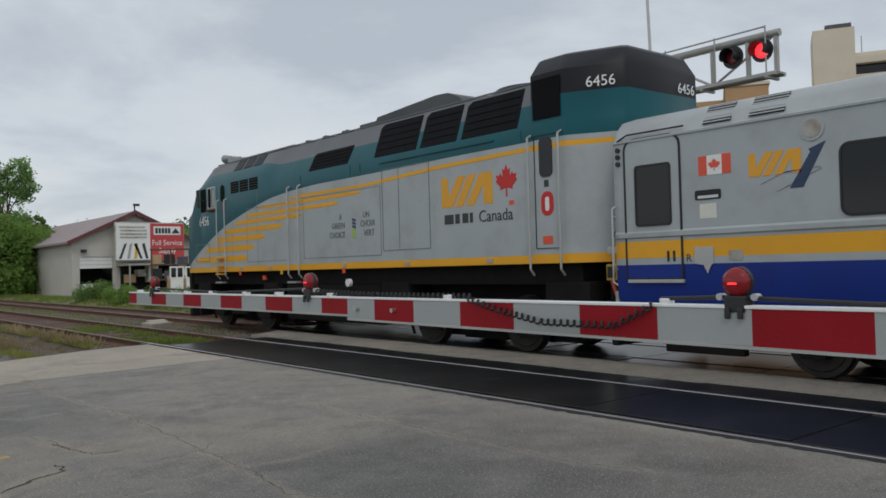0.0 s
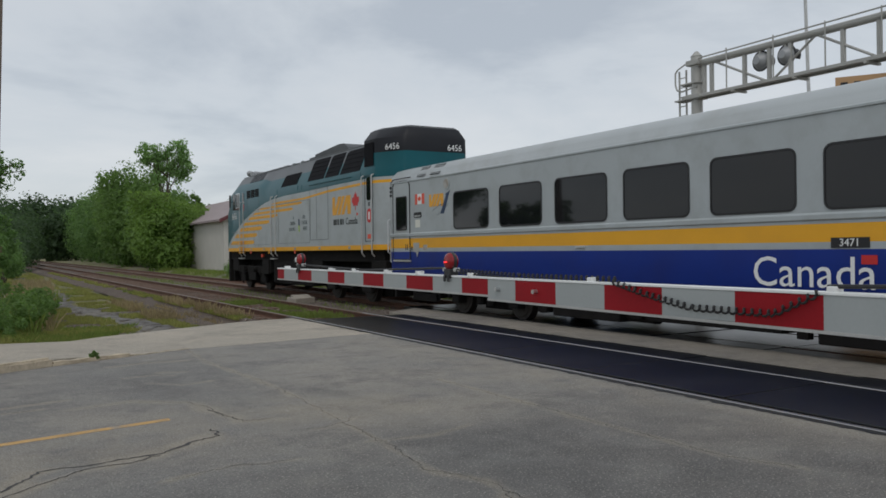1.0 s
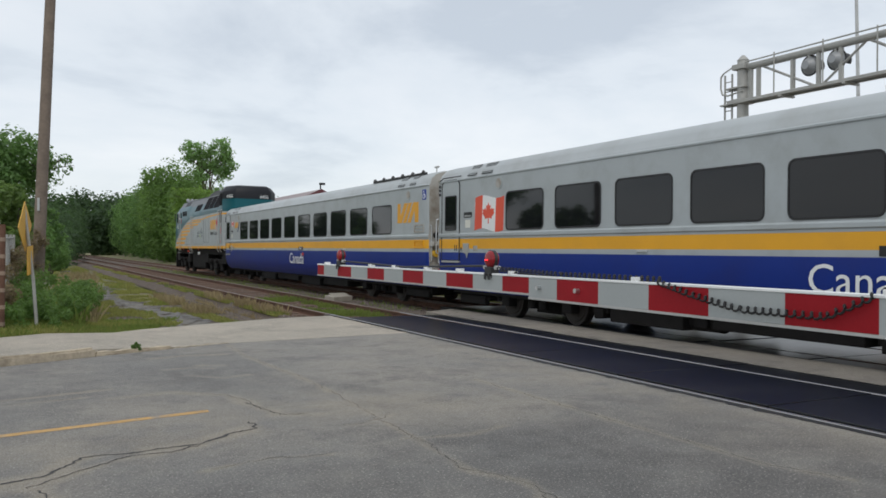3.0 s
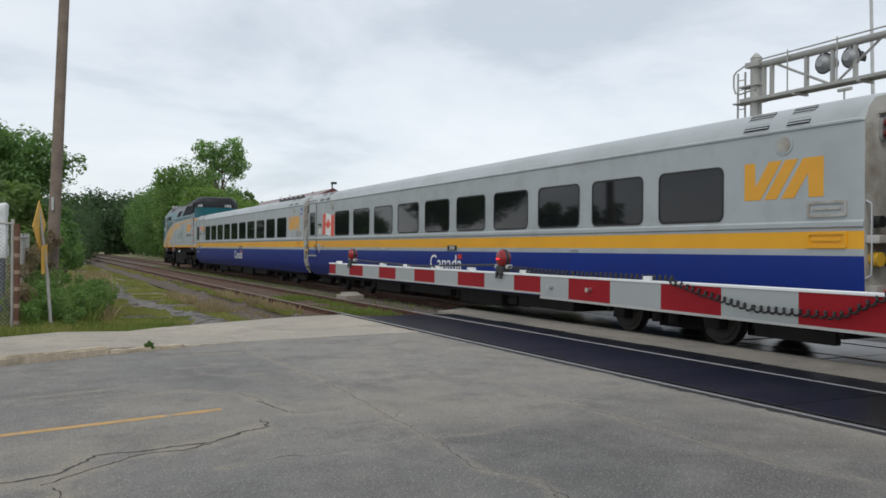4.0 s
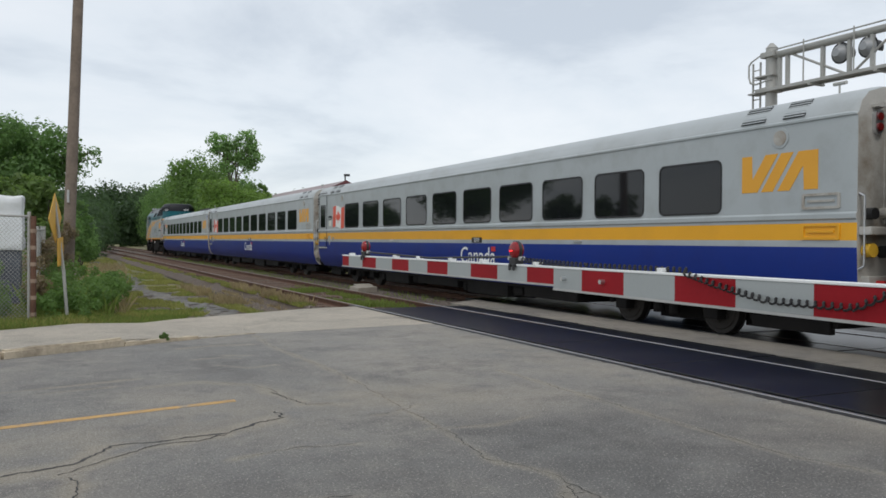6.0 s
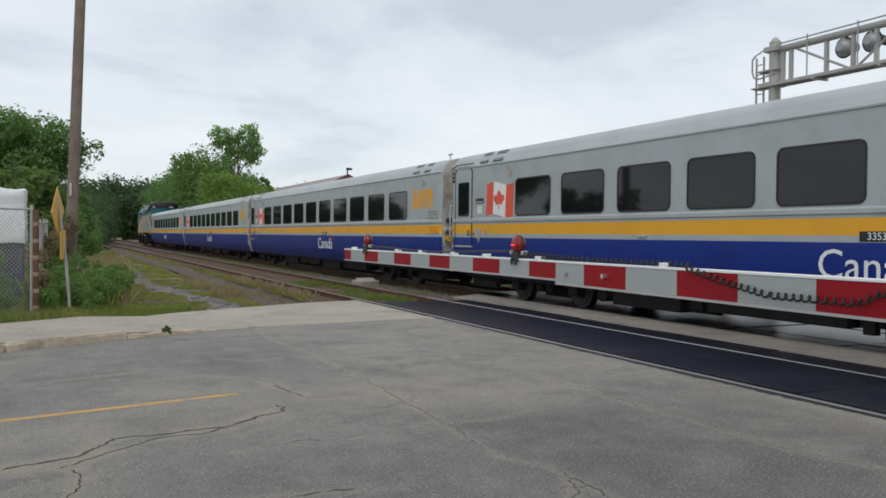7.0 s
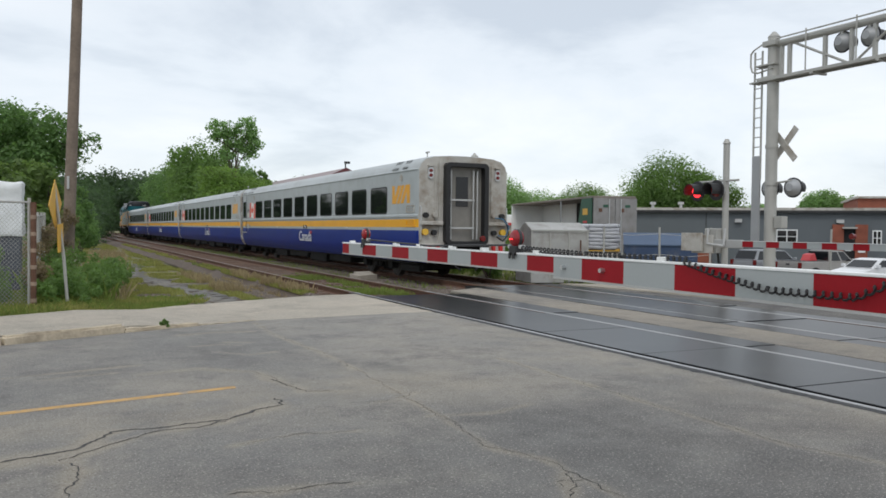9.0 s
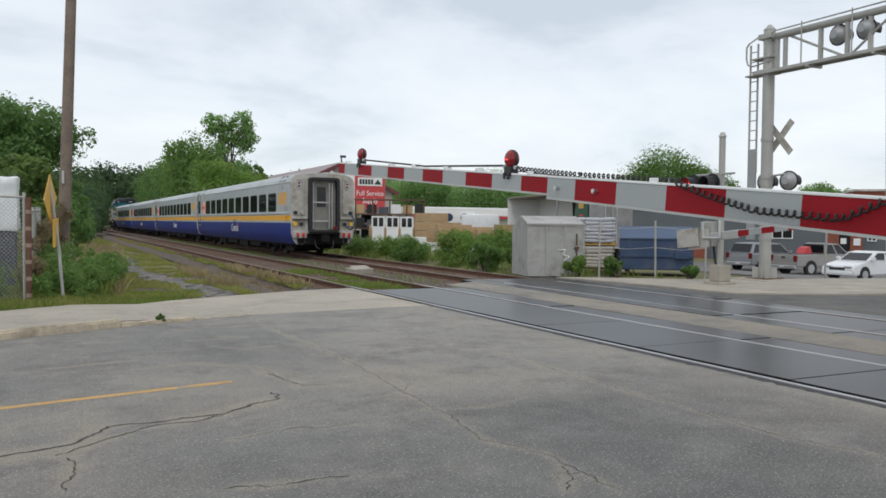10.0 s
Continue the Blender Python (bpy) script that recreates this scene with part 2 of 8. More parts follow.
def rounded(u0, u1, v0, v1, r, n=4):
    out = []
    for cu, cv, a in ((u1 - r, v1 - r, 0), (u0 + r, v1 - r, 90), (u0 + r, v0 + r, 180), (u1 - r, v0 + r, 270)):
        out += [(cu + r * math.cos(radians(a + 90 * k / n)), cv + r * math.sin(radians(a + 90 * k / n))) for k in range(n + 1)]
    return out


def ring(bm, outer, inner, place):
    n = len(outer)
    o0, o1, i0, i1 = ([bm.verts.new(place(u, v, w)) for u, v in pts] for pts, w in ((outer, 0), (outer, 1), (inner, 0), (inner, 1)))
    for k in range(n):
        j = (k + 1) % n
        for q in ((o0[k], o0[j], o1[j], o1[k]), (o1[k], o1[j], i1[j], i1[k]), (i1[k], i1[j], i0[j], i0[k])):
            bm.faces.new(q)
    return bm


def on_side(x, out, sign=-1):
    """Places (distance behind the front, height) on a car's side wall at x, standing out by 'out'."""
    return lambda d, z, w: (sign * (x + out * w), -d, z)


def plate(name, pts, material, parent, place, label=""):
    return part(name, prism(bmesh.new(), pts, place), material, parent, label)


def lettering(name, body, size, material, parent, m, label="", squeeze=1.0, align="CENTER", deep=0.002):
    cu = bpy.data.curves.new(name, "FONT")
    cu.body, cu.size, cu.extrude, cu.align_x, cu.align_y, cu.resolution_u = body, size, deep, align, "CENTER", 3
    tmp = bpy.data.objects.new(name, cu)
    scene.collection.objects.link(tmp)
    me = bpy.data.meshes.new_from_object(tmp.evaluated_get(bpy.context.evaluated_depsgraph_get()))
    bpy.data.objects.remove(tmp)
    me.transform(m @ Matrix.Diagonal((squeeze, 1, 1, 1)))
    me.materials.clear()
    me.materials.append(material)
    ob = new(name, me)
    ob.parent = parent
    return tagged(ob, label)


SIDE = pose(0, 0, 0, 90, 0, -90)


def side_text(name, body, size, material, parent, d, z, x=1.575, label="", squeeze=1.0):
    return lettering(name, body, size, material, parent, Matrix.Translation((-x, -d, z)) @ SIDE, label, squeeze)


LEAF = [(0, 1.0), (0.16, 0.68), (0.36, 0.78), (0.29, 0.33), (0.55, 0.56), (0.62, 0.42), (0.92, 0.45), (0.82, 0.22), (0.95, 0.1), (0.52, -0.22), (0.57, -0.38), (0.05, -0.28), (0.07, -0.75)]
LEAF = LEAF + [(-u, v) for u, v in LEAF[:0:-1]]


def leaf_shape(u, v, s):
    return [(u - s * a, v + s * b) for a, b in LEAF]


# ---- ground, road and tracks ----
D = 11.65                     # centre of the far track
NEAR_RAILS, FAR_RAILS = (6.84, 8.73), (11.22, 12.98)
CROSS_END = 19.3              # where the road's paving ends along the tracks


def smooth(a, b, v):
    k = min(1.0, max(0.0, (v - a) / (b - a)))
    return k * k * (3 - 2 * k)


def land(x, y):
    """Height of the land: level along the line, falling to the yard beyond it."""
    fall = -1.15 * smooth(20, 42, x) * (1 - smooth(40, 60, y))
    roll = 0.05 * noise.noise(Vector((x * 0.15, y * 0.15, 0))) if abs(x) < 90 and y < 160 else 0
    bank = 0.35 * smooth(-0.5, -4.0, x) * smooth(16, 21, y)
    trough = -0.38 * smooth(4.2, 5.4, x) * (1 - smooth(14.2, 15.6, x)) * smooth(17.5, 19.6, y)
    edge = 0.2 * smooth(14.4, 15.7, y - 0.5 * (x + 0.68)) * (1 - smooth(0.2, 1.8, x)) * (1 - smooth(30, 40, y))
    return -0.09 + edge + trough + fall + roll * (0 if -25 < x < 20 and y < 19 else 1) + bank


def axis(lo, hi, fine_lo, fine_hi, step, far_steps):
    a = list(np.arange(fine_lo, fine_hi + 0.01, step))
    left = [fine_lo - (fine_lo - lo) * (k / far_steps) ** 2.2 for k in range(far_steps, 0, -1)]
    right = [fine_hi + (hi - fine_hi) * (k / far_steps) ** 2.2 for k in range(1, far_steps + 1)]
    return left + a + right


def sheet(name, xs, ys, height, material, label, category):
    verts = [(x, y, height(x, y)) for y in ys for x in xs]
    n = len(xs)
    faces = [(j * n + i, j * n + i + 1, (j + 1) * n + i + 1, (j + 1) * n + i) for j in range(len(ys) - 1) for i in range(n - 1)]
    me = bpy.data.meshes.new(name)
    me.from_pydata(verts, [], faces)
    me.materials.append(material)
    me.shade_smooth()
    return tagged(new(name, me), label, category, kind="structure")


def ground_mat():
    m = mat("verge_soil_and_grass", (0.15, 0.145, 0.06), 0.95, var=0.4, scale=1.5, bump=0.8, fine=25, dirt=(0.21, 0.165, 0.085), dirt_amount=0.8, dirt_scale=0.35)
    n, l = m.node_tree.nodes, m.node_tree.links
    b = n["Principled BSDF"]
    tc, gn, mp, mx = n.new("ShaderNodeTexCoord"), n.new("ShaderNodeTexNoise"), n.new("ShaderNodeMapRange"), n.new("ShaderNodeMix")
    gn.inputs["Scale"].default_value, gn.inputs["Detail"].default_value = 0.22, 4
    l.new(tc.outputs["Object"], gn.inputs["Vector"])
    for i, v in enumerate((0.52, 0.62, 0, 0.5)):
        mp.inputs[i + 1].default_value = v
    l.new(gn.outputs["Fac"], mp.inputs[0])
    mx.data_type = "RGBA"
    l.new(mp.outputs[0], mx.inputs[0])
    l.new(b.inputs["Base Color"].links[0].from_socket, mx.inputs[6])
    mx.inputs[7].default_value = (0.20, 0.19, 0.18, 1)
    l.new(mx.outputs[2], b.inputs["Base Color"])
    return m


M_GROUND = ground_mat()
sheet("ground", axis(-1500, 1800, -20, 50, 0.7, 16), axis(-900, 2500, 10, 70, 1.0, 20), land, M_GROUND,
      "uneven verge of grass, dry weeds and gravel", "ground")


def flat(name, pts, z0, z1, material, label, category, parent=None):
    ob = part(name, prism(bmesh.new(), pts, lambda u, v, w: (u, v, z0 + (z1 - z0) * w)), material, parent, label)
    return ob if parent else tagged(ob, category=category, kind="structure")


KERB = [(-30, -1.6), (-8, 8.6), (-0.56, 12.19), (1.0, 13.0), (2.2, 13.55), (3.2, 13.95)]
road_pts = [(-30, -14), (6.78, -14), (6.78, 14.4), (3.2, 13.95)] + KERB[-2::-1]
flat("road", road_pts, -0.3, 0.0, M_ASPHALT, "worn grey asphalt road with cracks and patches", "road")
flat("apron", [(3.2, 13.954), (6.78, 14.404), (6.78, 18.85), (5.2, 18.5), (2.2, 17.0), (1.2, 16.2), (0.8, 14.6), (1.3, 13.35), (2.2, 13.58)], -0.3, 0.004, M_APRON, "pale gritty paving beside the level crossing", "pavement")
flat("road_between_tracks", [(9.42, -14), (10.62, -14), (10.62, 19.9), (9.42, 19.1)], -0.3, 0.002, M_STRIP, "pale strip of asphalt between the two tracks", "road")
flat("road_beyond", [(13.62, -14), (60, -16), (60, 9.0), (24, 12.2), (17.2, 12.9), (14.6, 14.2), (14.4, 17.0), (13.62, 20.6)], -0.3, -0.004, M_ASPHALT_NEW, "asphalt road beyond the tracks", "road")
flat("verge_paving", [(14.404, 17.0), (14.604, 14.2), (17.2, 12.96), (24, 12.26), (24.0, 16.6), (17.3, 18.2), (13.75, 20.5)], -0.3, 0.03, M_CONCRETE, "dusty concrete footway beyond the tracks", "pavement")

# the kerb and the footway behind it
back = [(-30, 2.0), (-8, 11.6), (-0.68, 15.0), (0.42, 15.7), (1.9, 16.3)]
side_bm = bmesh.new()
prism(side_bm, [(-30, -1.44), (-8, 8.76), (-0.6, 12.37), (0.95, 13.16), (2.1, 13.7), (2.02, 15.2), (1.85, 16.25), (0.42, 15.7), (-0.68, 15.0), (-8, 11.6), (-30, 2.0)],
      lambda u, v, w: (u, v, -0.3 + (0.316 + 0.094 * (1 - smooth(0.4, 2.1, u))) * w))
bmesh.ops.triangulate(side_bm, faces=[f for f in side_bm.faces if len(f.verts) > 4])
tagged(part("footway", side_bm, M_APRON, None, "pale gritty concrete footway beside the road"), category="pavement", kind="structure")
kerb_root = thing("kerb", "worn concrete kerb in cast lengths with a dropped end", "kerb", kind="structure")
for (x0, y0), (x1, y1) in zip(KERB[1:], KERB[2:]):
    n = max(1, round(math.hypot(x1 - x0, y1 - y0) / 1.5))
    for k in range(n):
        a, b = k / n + 0.004, (k + 1) / n - 0.004
        p, q = (x0 + (x1 - x0) * a, y0 + (y1 - y0) * a), (x0 + (x1 - x0) * b, y0 + (y1 - y0) * b)
        ux, uy = (x1 - x0), (y1 - y0)
        s = math.hypot(ux, uy)
        nx, ny = -uy / s * 0.16, ux / s * 0.16
        drop = smooth(0.5, 2.4, (p[0] + q[0]) / 2)
        top = 0.125 - 0.115 * drop
        bm = bmesh.new()
        prism(bm, [p, q, (q[0] + nx, q[1] + ny), (p[0] + nx, p[1] + ny)], lambda u, v, w, t=top: (u, v, -0.2 + (0.2 + t) * w))
        bmesh.ops.bevel(bm, geom=[e for e in bm.edges if min(v.co.z for v in e.verts) > -0.1], offset=0.03, segments=2, affect="EDGES")
        bmesh.ops.subdivide_edges(bm, edges=[e for e in bm.edges if e.calc_length() > 0.6], cuts=7)
        for v in bm.verts:
            if v.co.z > 0:
                v.co += 0.022 * noise.noise_vector(Vector((v.co.x * 6, v.co.y * 6, v.co.z * 9)))
        part("kerb_stone", bm, M_KERB, kerb_root)

# faded centre line
flat("road_marking", [(-12, 5.33), (1.66, 8.14), (1.66, 8.25), (-12, 5.44)], 0.001, 0.005, M_YELLOWLINE, "faded yellow centre line", "road marking")


CRACKS = [
    ([(-0.3, 6.17), (-0.1, 6.26), (0.15, 6.3), (0.29, 6.53), (0.44, 6.76), (0.86, 6.77), (1.31, 6.83), (1.63, 7.11), (1.89, 7.25), (1.92, 7.56)], 0.05, 0.2),
    ([(-1.6, 5.75), (-0.9, 5.98), (-0.3, 6.17)], 0.03, 0.1),
    ([(0.04, 6.05), (0.33, 6.31), (0.67, 6.6), (0.98, 6.66), (1.35, 6.77)], 0.026, 0.12),
    ([(2.07, 8.5), (2.18, 8.12), (2.24, 7.72), (2.56, 7.64)], 0.026, 0.2),
    ([(-0.15, 9.28), (0.22, 9.4), (0.61, 9.46)], 0.018, 0.07),
    ([(3.15, 14.84), (2.99, 12.1), (3.12, 10.22), (3.13, 8.54), (3.06, 7.38), (3.0, 6.22), (2.91, 5.19), (3.11, 4.81), (3.1, 4.33), (3.1, 3.87)], 0.012, 0.06),
    ([(5.04, 8.85), (5.05, 7.38), (5.02, 6.12), (5.03, 5.24), (5.03, 4.35), (5.25, 3.77)], 0.013, 0.07),
    ([(3.09, 4.5), (2.95, 4.23), (2.78, 4.01)], 0.02, 0.08),
    ([(3.07, 4.28), (2.93, 4.32), (2.86, 4.16)], 0.014, 0.05),
    ([(0.95, 4.91), (1.2, 4.85), (1.49, 4.87), (1.76, 4.79)], 0.018, 0.08),
    ([(2.62, 7.0), (2.85, 7.01), (3.26, 7.29)], 0.016, 0.1),
    ([(0.06, 5.22), (0.15, 5.65), (0.12, 6.01)], 0.02, 0.12),
    ([(2.19, 11.43), (2.48, 11.32)], 0.014, 0.08),
    ([(1.72, 11.2), (2.1, 11.26), (2.3, 11.1)], 0.016, 0.08),
    ([(0.88, 9.27), (1.49, 9.41), (2.03, 8.99), (2.22, 8.04)], 0.014, 0.12),
    ([(1.7, 12.4), (2.2, 12.6), (2.75, 12.5)], 0.03, 0.1),
    ([(1.9, 10.6), (2.25, 10.2), (2.6, 10.35)], 0.012, 0.06),
    ([(-2.0, 9.1), (-1.2, 9.3), (-0.4, 9.55), (0.9, 9.9)], 0.01, 0.06),
    ([(2.9, 6.3), (3.5, 6.2), (4.0, 6.4)], 0.01, 0.06),
    ([(1.2, 6.0), (1.7, 6.15), (2.2, 6.05)], 0.012, 0.07),
]


def crack(points, width, seed):
    """A wandering crack in the asphalt as a thin dark strip."""
    rnd = random.Random(seed)
    line = []
    for (x0, y0), (x1, y1) in zip(points, points[1:]):
        n = max(2, int(math.hypot(x1 - x0, y1 - y0) / 0.035))
        for k in range(n):
            t = k / n
            x, y = x0 + (x1 - x0) * t, y0 + (y1 - y0) * t
            j = noise.noise_vector(Vector((x * 5, y * 5, seed * 3.7))) * 0.05 + noise.noise_vector(Vector((x * 19, y * 19, seed))) * 0.035
            line.append((x + j.x, y + j.y))
    bm = bmesh.new()
    rows = []
    z = 0.0052 + 0.0002 * (seed % 5)
    for i, (x, y) in enumerate(line):
        a, b = line[max(0, i - 2)], line[min(len(line) - 1, i + 2)]
        s = math.hypot(b[0] - a[0], b[1] - a[1]) or 1
        w = 0.75 * width * (0.25 + 0.9 * abs(noise.noise(Vector((x * 7, y * 7, seed + 0.5)))) + rnd.uniform(0, 0.35)) * (0.2 if i in (0, len(line) - 1) else 1)
        nx, ny = -(b[1] - a[1]) / s * w / 2, (b[0] - a[0]) / s * w / 2
        rows.append((bm.verts.new((x + nx, y + ny, z)), bm.verts.new((x - nx, y - ny, z))))
    for a, b in zip(rows, rows[1:]):
        bm.faces.new((a[0], a[1], b[1], b[0]))
    return tagged(part("road_crack", bm, M_TAR, None, "dark crack in the worn asphalt"), category="crack", group="cracks in the road", kind="structure")


for k, (pts, w, _) in enumerate(CRACKS):
    crack(pts, w, k)


def worn_surface():
    """The road's worn top course: crumbled and pale round the cracks, darker in several areas."""
    xs, ys = np.arange(-7.0, 6.66, 0.06), np.arange(2.4, 13.8, 0.06)
    X, Y = np.meshgrid(xs, ys)
    N = np.array([[noise.noise(Vector((x * 2.2, y * 2.2, 1.0))) + 0.6 * noise.noise(Vector((x * 6, y * 6, 2.0))) for x in xs] for y in ys])
    pale = np.zeros_like(X)
    for pts, _, reach in CRACKS:
        for (x0, y0), (x1, y1) in zip(pts, pts[1:]):
            t = np.clip(((X - x0) * (x1 - x0) + (Y - y0) * (y1 - y0)) / ((x1 - x0) ** 2 + (y1 - y0) ** 2), 0, 1)
            d = np.hypot(X - x0 - (x1 - x0) * t, Y - y0 - (y1 - y0) * t)
            pale = np.maximum(pale, np.clip(1.15 - d / reach + 0.9 * N, 0, 1) * np.exp(-(d / (2.2 * reach)) ** 2) * 0.75)
    line = 8.15 + 0.205 * (X - 1.66)
    # paler between the centre line and the long crack, and across the road where the gate comes down
    pale = np.maximum(pale, 0.42 * np.exp(-((Y - line + 0.75) / 0.8) ** 2) * (X < 2.2) * np.clip(0.7 + 0.9 * N, 0, 1))
    pale = np.maximum(pale, 0.55 * np.exp(-((X - 3.1) / 1.7) ** 2 - ((Y - 7.9 + 0.25 * (X - 3)) / 0.9) ** 2) * np.clip(0.75 + 0.9 * N, 0, 1))
    pale = np.maximum(pale, 0.4 * np.exp(-((X - 6.3) / 0.5) ** 2) * np.clip(0.7 + N, 0, 1))
    dark = 0.30 * np.clip((Y - line - 0.5) / 0.6, 0, 1) * np.clip(0.75 + 0.8 * N, 0, 1) * np.clip((3.6 - X) / 0.8, 0, 1)
    dark = np.maximum(dark, 0.75 * np.exp(-((X - 1.9) / 0.55) ** 2 - ((Y - 10.4) / 1.6) ** 2) * np.clip(0.7 + 1.1 * N, 0, 1))
    dark = np.maximum(dark, 0.6 * np.exp(-((X - 2.2) / 0.9) ** 2 - ((Y - 12.7) / 0.35) ** 2) * np.clip(0.7 + 1.1 * N, 0, 1))
    dark = np.maximum(dark, 0.62 * np.clip((X - 2.4) / 0.8, 0, 1) * np.clip((7.1 - Y) / 1.2, 0, 1) * np.clip(0.8 + 0.8 * N, 0, 1))
    dark = np.maximum(dark, 0.35 * np.clip((6.0 - Y) / 0.8, 0, 1) * np.clip(0.7 + 0.8 * N, 0, 1)) * (1 - 0.7 * pale)
    fade = np.clip((Y - 2.46) / 0.9, 0, 1) * np.clip((X + 6.9) / 1.5, 0, 1)
    pale, dark = pale * fade, dark * fade * np.clip((6.6 - X) / 0.3, 0, 1)
    me = bpy.data.meshes.new("worn_surface")
    n = len(xs)
    kerb_y = np.interp(X, [p[0] for p in KERB], [p[1] for p in KERB])
    inside = (Y < kerb_y - 0.02).ravel()
    faces = [(j * n + i, j * n + i + 1, (j + 1) * n + i + 1, (j + 1) * n + i) for j in range(len(ys) - 1) for i in range(n - 1)]
    faces = [f for f in faces if all(inside[v] for v in f)]
    me.from_pydata(np.stack([X.ravel(), Y.ravel(), np.full(X.size, 0.0025)], 1).tolist(), [], faces)
    for key, v in (("crumbled", pale), ("darkened", dark)):
        me.attributes.new(key, "FLOAT", "POINT").data.foreach_set("value", np.ascontiguousarray(v.ravel(), dtype=np.float32))
    me.materials.append(M_WORN)
    tagged(new("worn_surface", me), "worn top of the asphalt, crumbled pale round its cracks", "road", kind="structure")


worn_surface()
M_RUSTTOP = mat("worn_rusty_rail", (0.20, 0.15, 0.12), 0.5, 0.5, var=0.3, scale=5)


# rails, ties and ballast
def rail(x, y0, y1, seen):
    bm = bmesh.new()
    prof = [(-0.07, -0.17), (0.07, -0.17), (0.07, -0.155), (0.012, -0.13), (0.012, -0.045), (0.036, -0.035), (0.036, 0.0), (0.026, 0.008), (-0.026, 0.008), (-0.036, 0.0), (-0.036, -0.035), (-0.012, -0.045), (-0.012, -0.13), (-0.07, -0.155)]
    prism(bm, prof, lambda u, v, w: (x + u, y0 + (y1 - y0) * w, v))
    bm.normal_update()
    for f in bm.faces:
        if abs(f.normal.y) < 0.5 and f.calc_center_median().z > 0.0035:
            f.material_index = 1
    return tagged(part("rail", bm, [M_RUST, M_RAILTOP if seen else M_RUSTTOP], None, "steel rail with a polished running head" if seen else "rusty brown steel rail"), category="rail", group="rails", kind="structure")


for x in (*NEAR_RAILS, *FAR_RAILS):
    rail(x, -120, 19.2, True)
    rail(x, 19.2, 420, False)
bed = bmesh.new()
prof = [(5.7, -0.42), (6.1, -0.2), (9.6, -0.17), (10.1, -0.2), (10.5, -0.17), (13.9, -0.17), (14.9, -0.4)]
for y0, y1 in ((CROSS_END, 420), (-120, -14.05)):
    for a, b in zip(prof, prof[1:]):
        bed.faces.new([bed.verts.new(p) for p in ((a[0], y0, a[1]), (b[0], y0, b[1]), (b[0], y1, b[1]), (a[0], y1, a[1]))])
bmesh.ops.remove_doubles(bed, verts=bed.verts[:], dist=0.001)
tagged(part("ballast_bed", bed, M_BALLAST, None, "brown stone ballast under the tracks"), category="ballast", kind="structure")
flat("crossing_base", [(6.78, -14), (13.62, -14), (13.62, 20.5), (6.78, 19.0)], -0.4, -0.12, M_RUBBER, "dark bed under the crossing panels", "crossing base")


def ragged_edge():
    """The broken dark edge where the road meets the first rail."""
    rnd = random.Random(9)
    bm = bmesh.new()
    rows = []
    for k in range(360):
        y = -13 + 0.09 * k
        rows.append((bm.verts.new((6.70 - abs(rnd.gauss(0, 0.025)), y, 0.004)), bm.verts.new((6.80, y, 0.004))))
    for a, b in zip(rows, rows[1:]):
        bm.faces.new((a[0], a[1], b[1], b[0]))
    tagged(part("road_edge", bm, M_RUBBER, None, "ragged dark edge of the road along the rail"), category="road edge", kind="structure")


ragged_edge()


def patch(name, zone, step, inside, material, label, category):
    """A thin irregular patch that lies on the land."""
    bm = bmesh.new()
    for x in np.arange(zone[0], zone[1], step):
        for y in np.arange(zone[2], zone[3], step):
            if inside(x + step / 2, y + step / 2):
                bm.faces.new([bm.verts.new((a, b, land(a, b) + 0.02)) for a, b in ((x, y), (x + step, y), (x + step, y + step), (x, y + step))])
    bmesh.ops.remove_doubles(bm, verts=bm.verts[:], dist=0.001)
    return tagged(part(name, bm, material, None, label), category=category, kind="structure")


M_GRAVEL = mat("grey_gravel", (0.155, 0.148, 0.138), 0.95, var=0.5, scale=2, bump=0.9, fine=60, dirt=(0.27, 0.24, 0.19), dirt_amount=0.6, dirt_scale=0.8)
def on_gravel(x, y):
    away = abs(x - (3.6 - 0.09 * (min(y, 30) - 18) + 0.06 * max(0, y - 30)))
    broken = noise.noise(Vector((x * 5, y * 3, 2))) + 0.7 * noise.noise(Vector((x * 11, y * 8, 5)))
    return y > 16.9 + 0.5 * (x - 2.2) and away < 0.55 + 0.09 * max(0, 22 - y) + 0.5 * noise.noise(Vector((x * 1.1, y * 0.5, 2))) and broken > -0.35 + 0.7 * away


patch("gravel_path", (1.0, 6.5, 16.6, 38), 0.09, on_gravel, M_GRAVEL, "grey gravel path broken up by grass", "path")


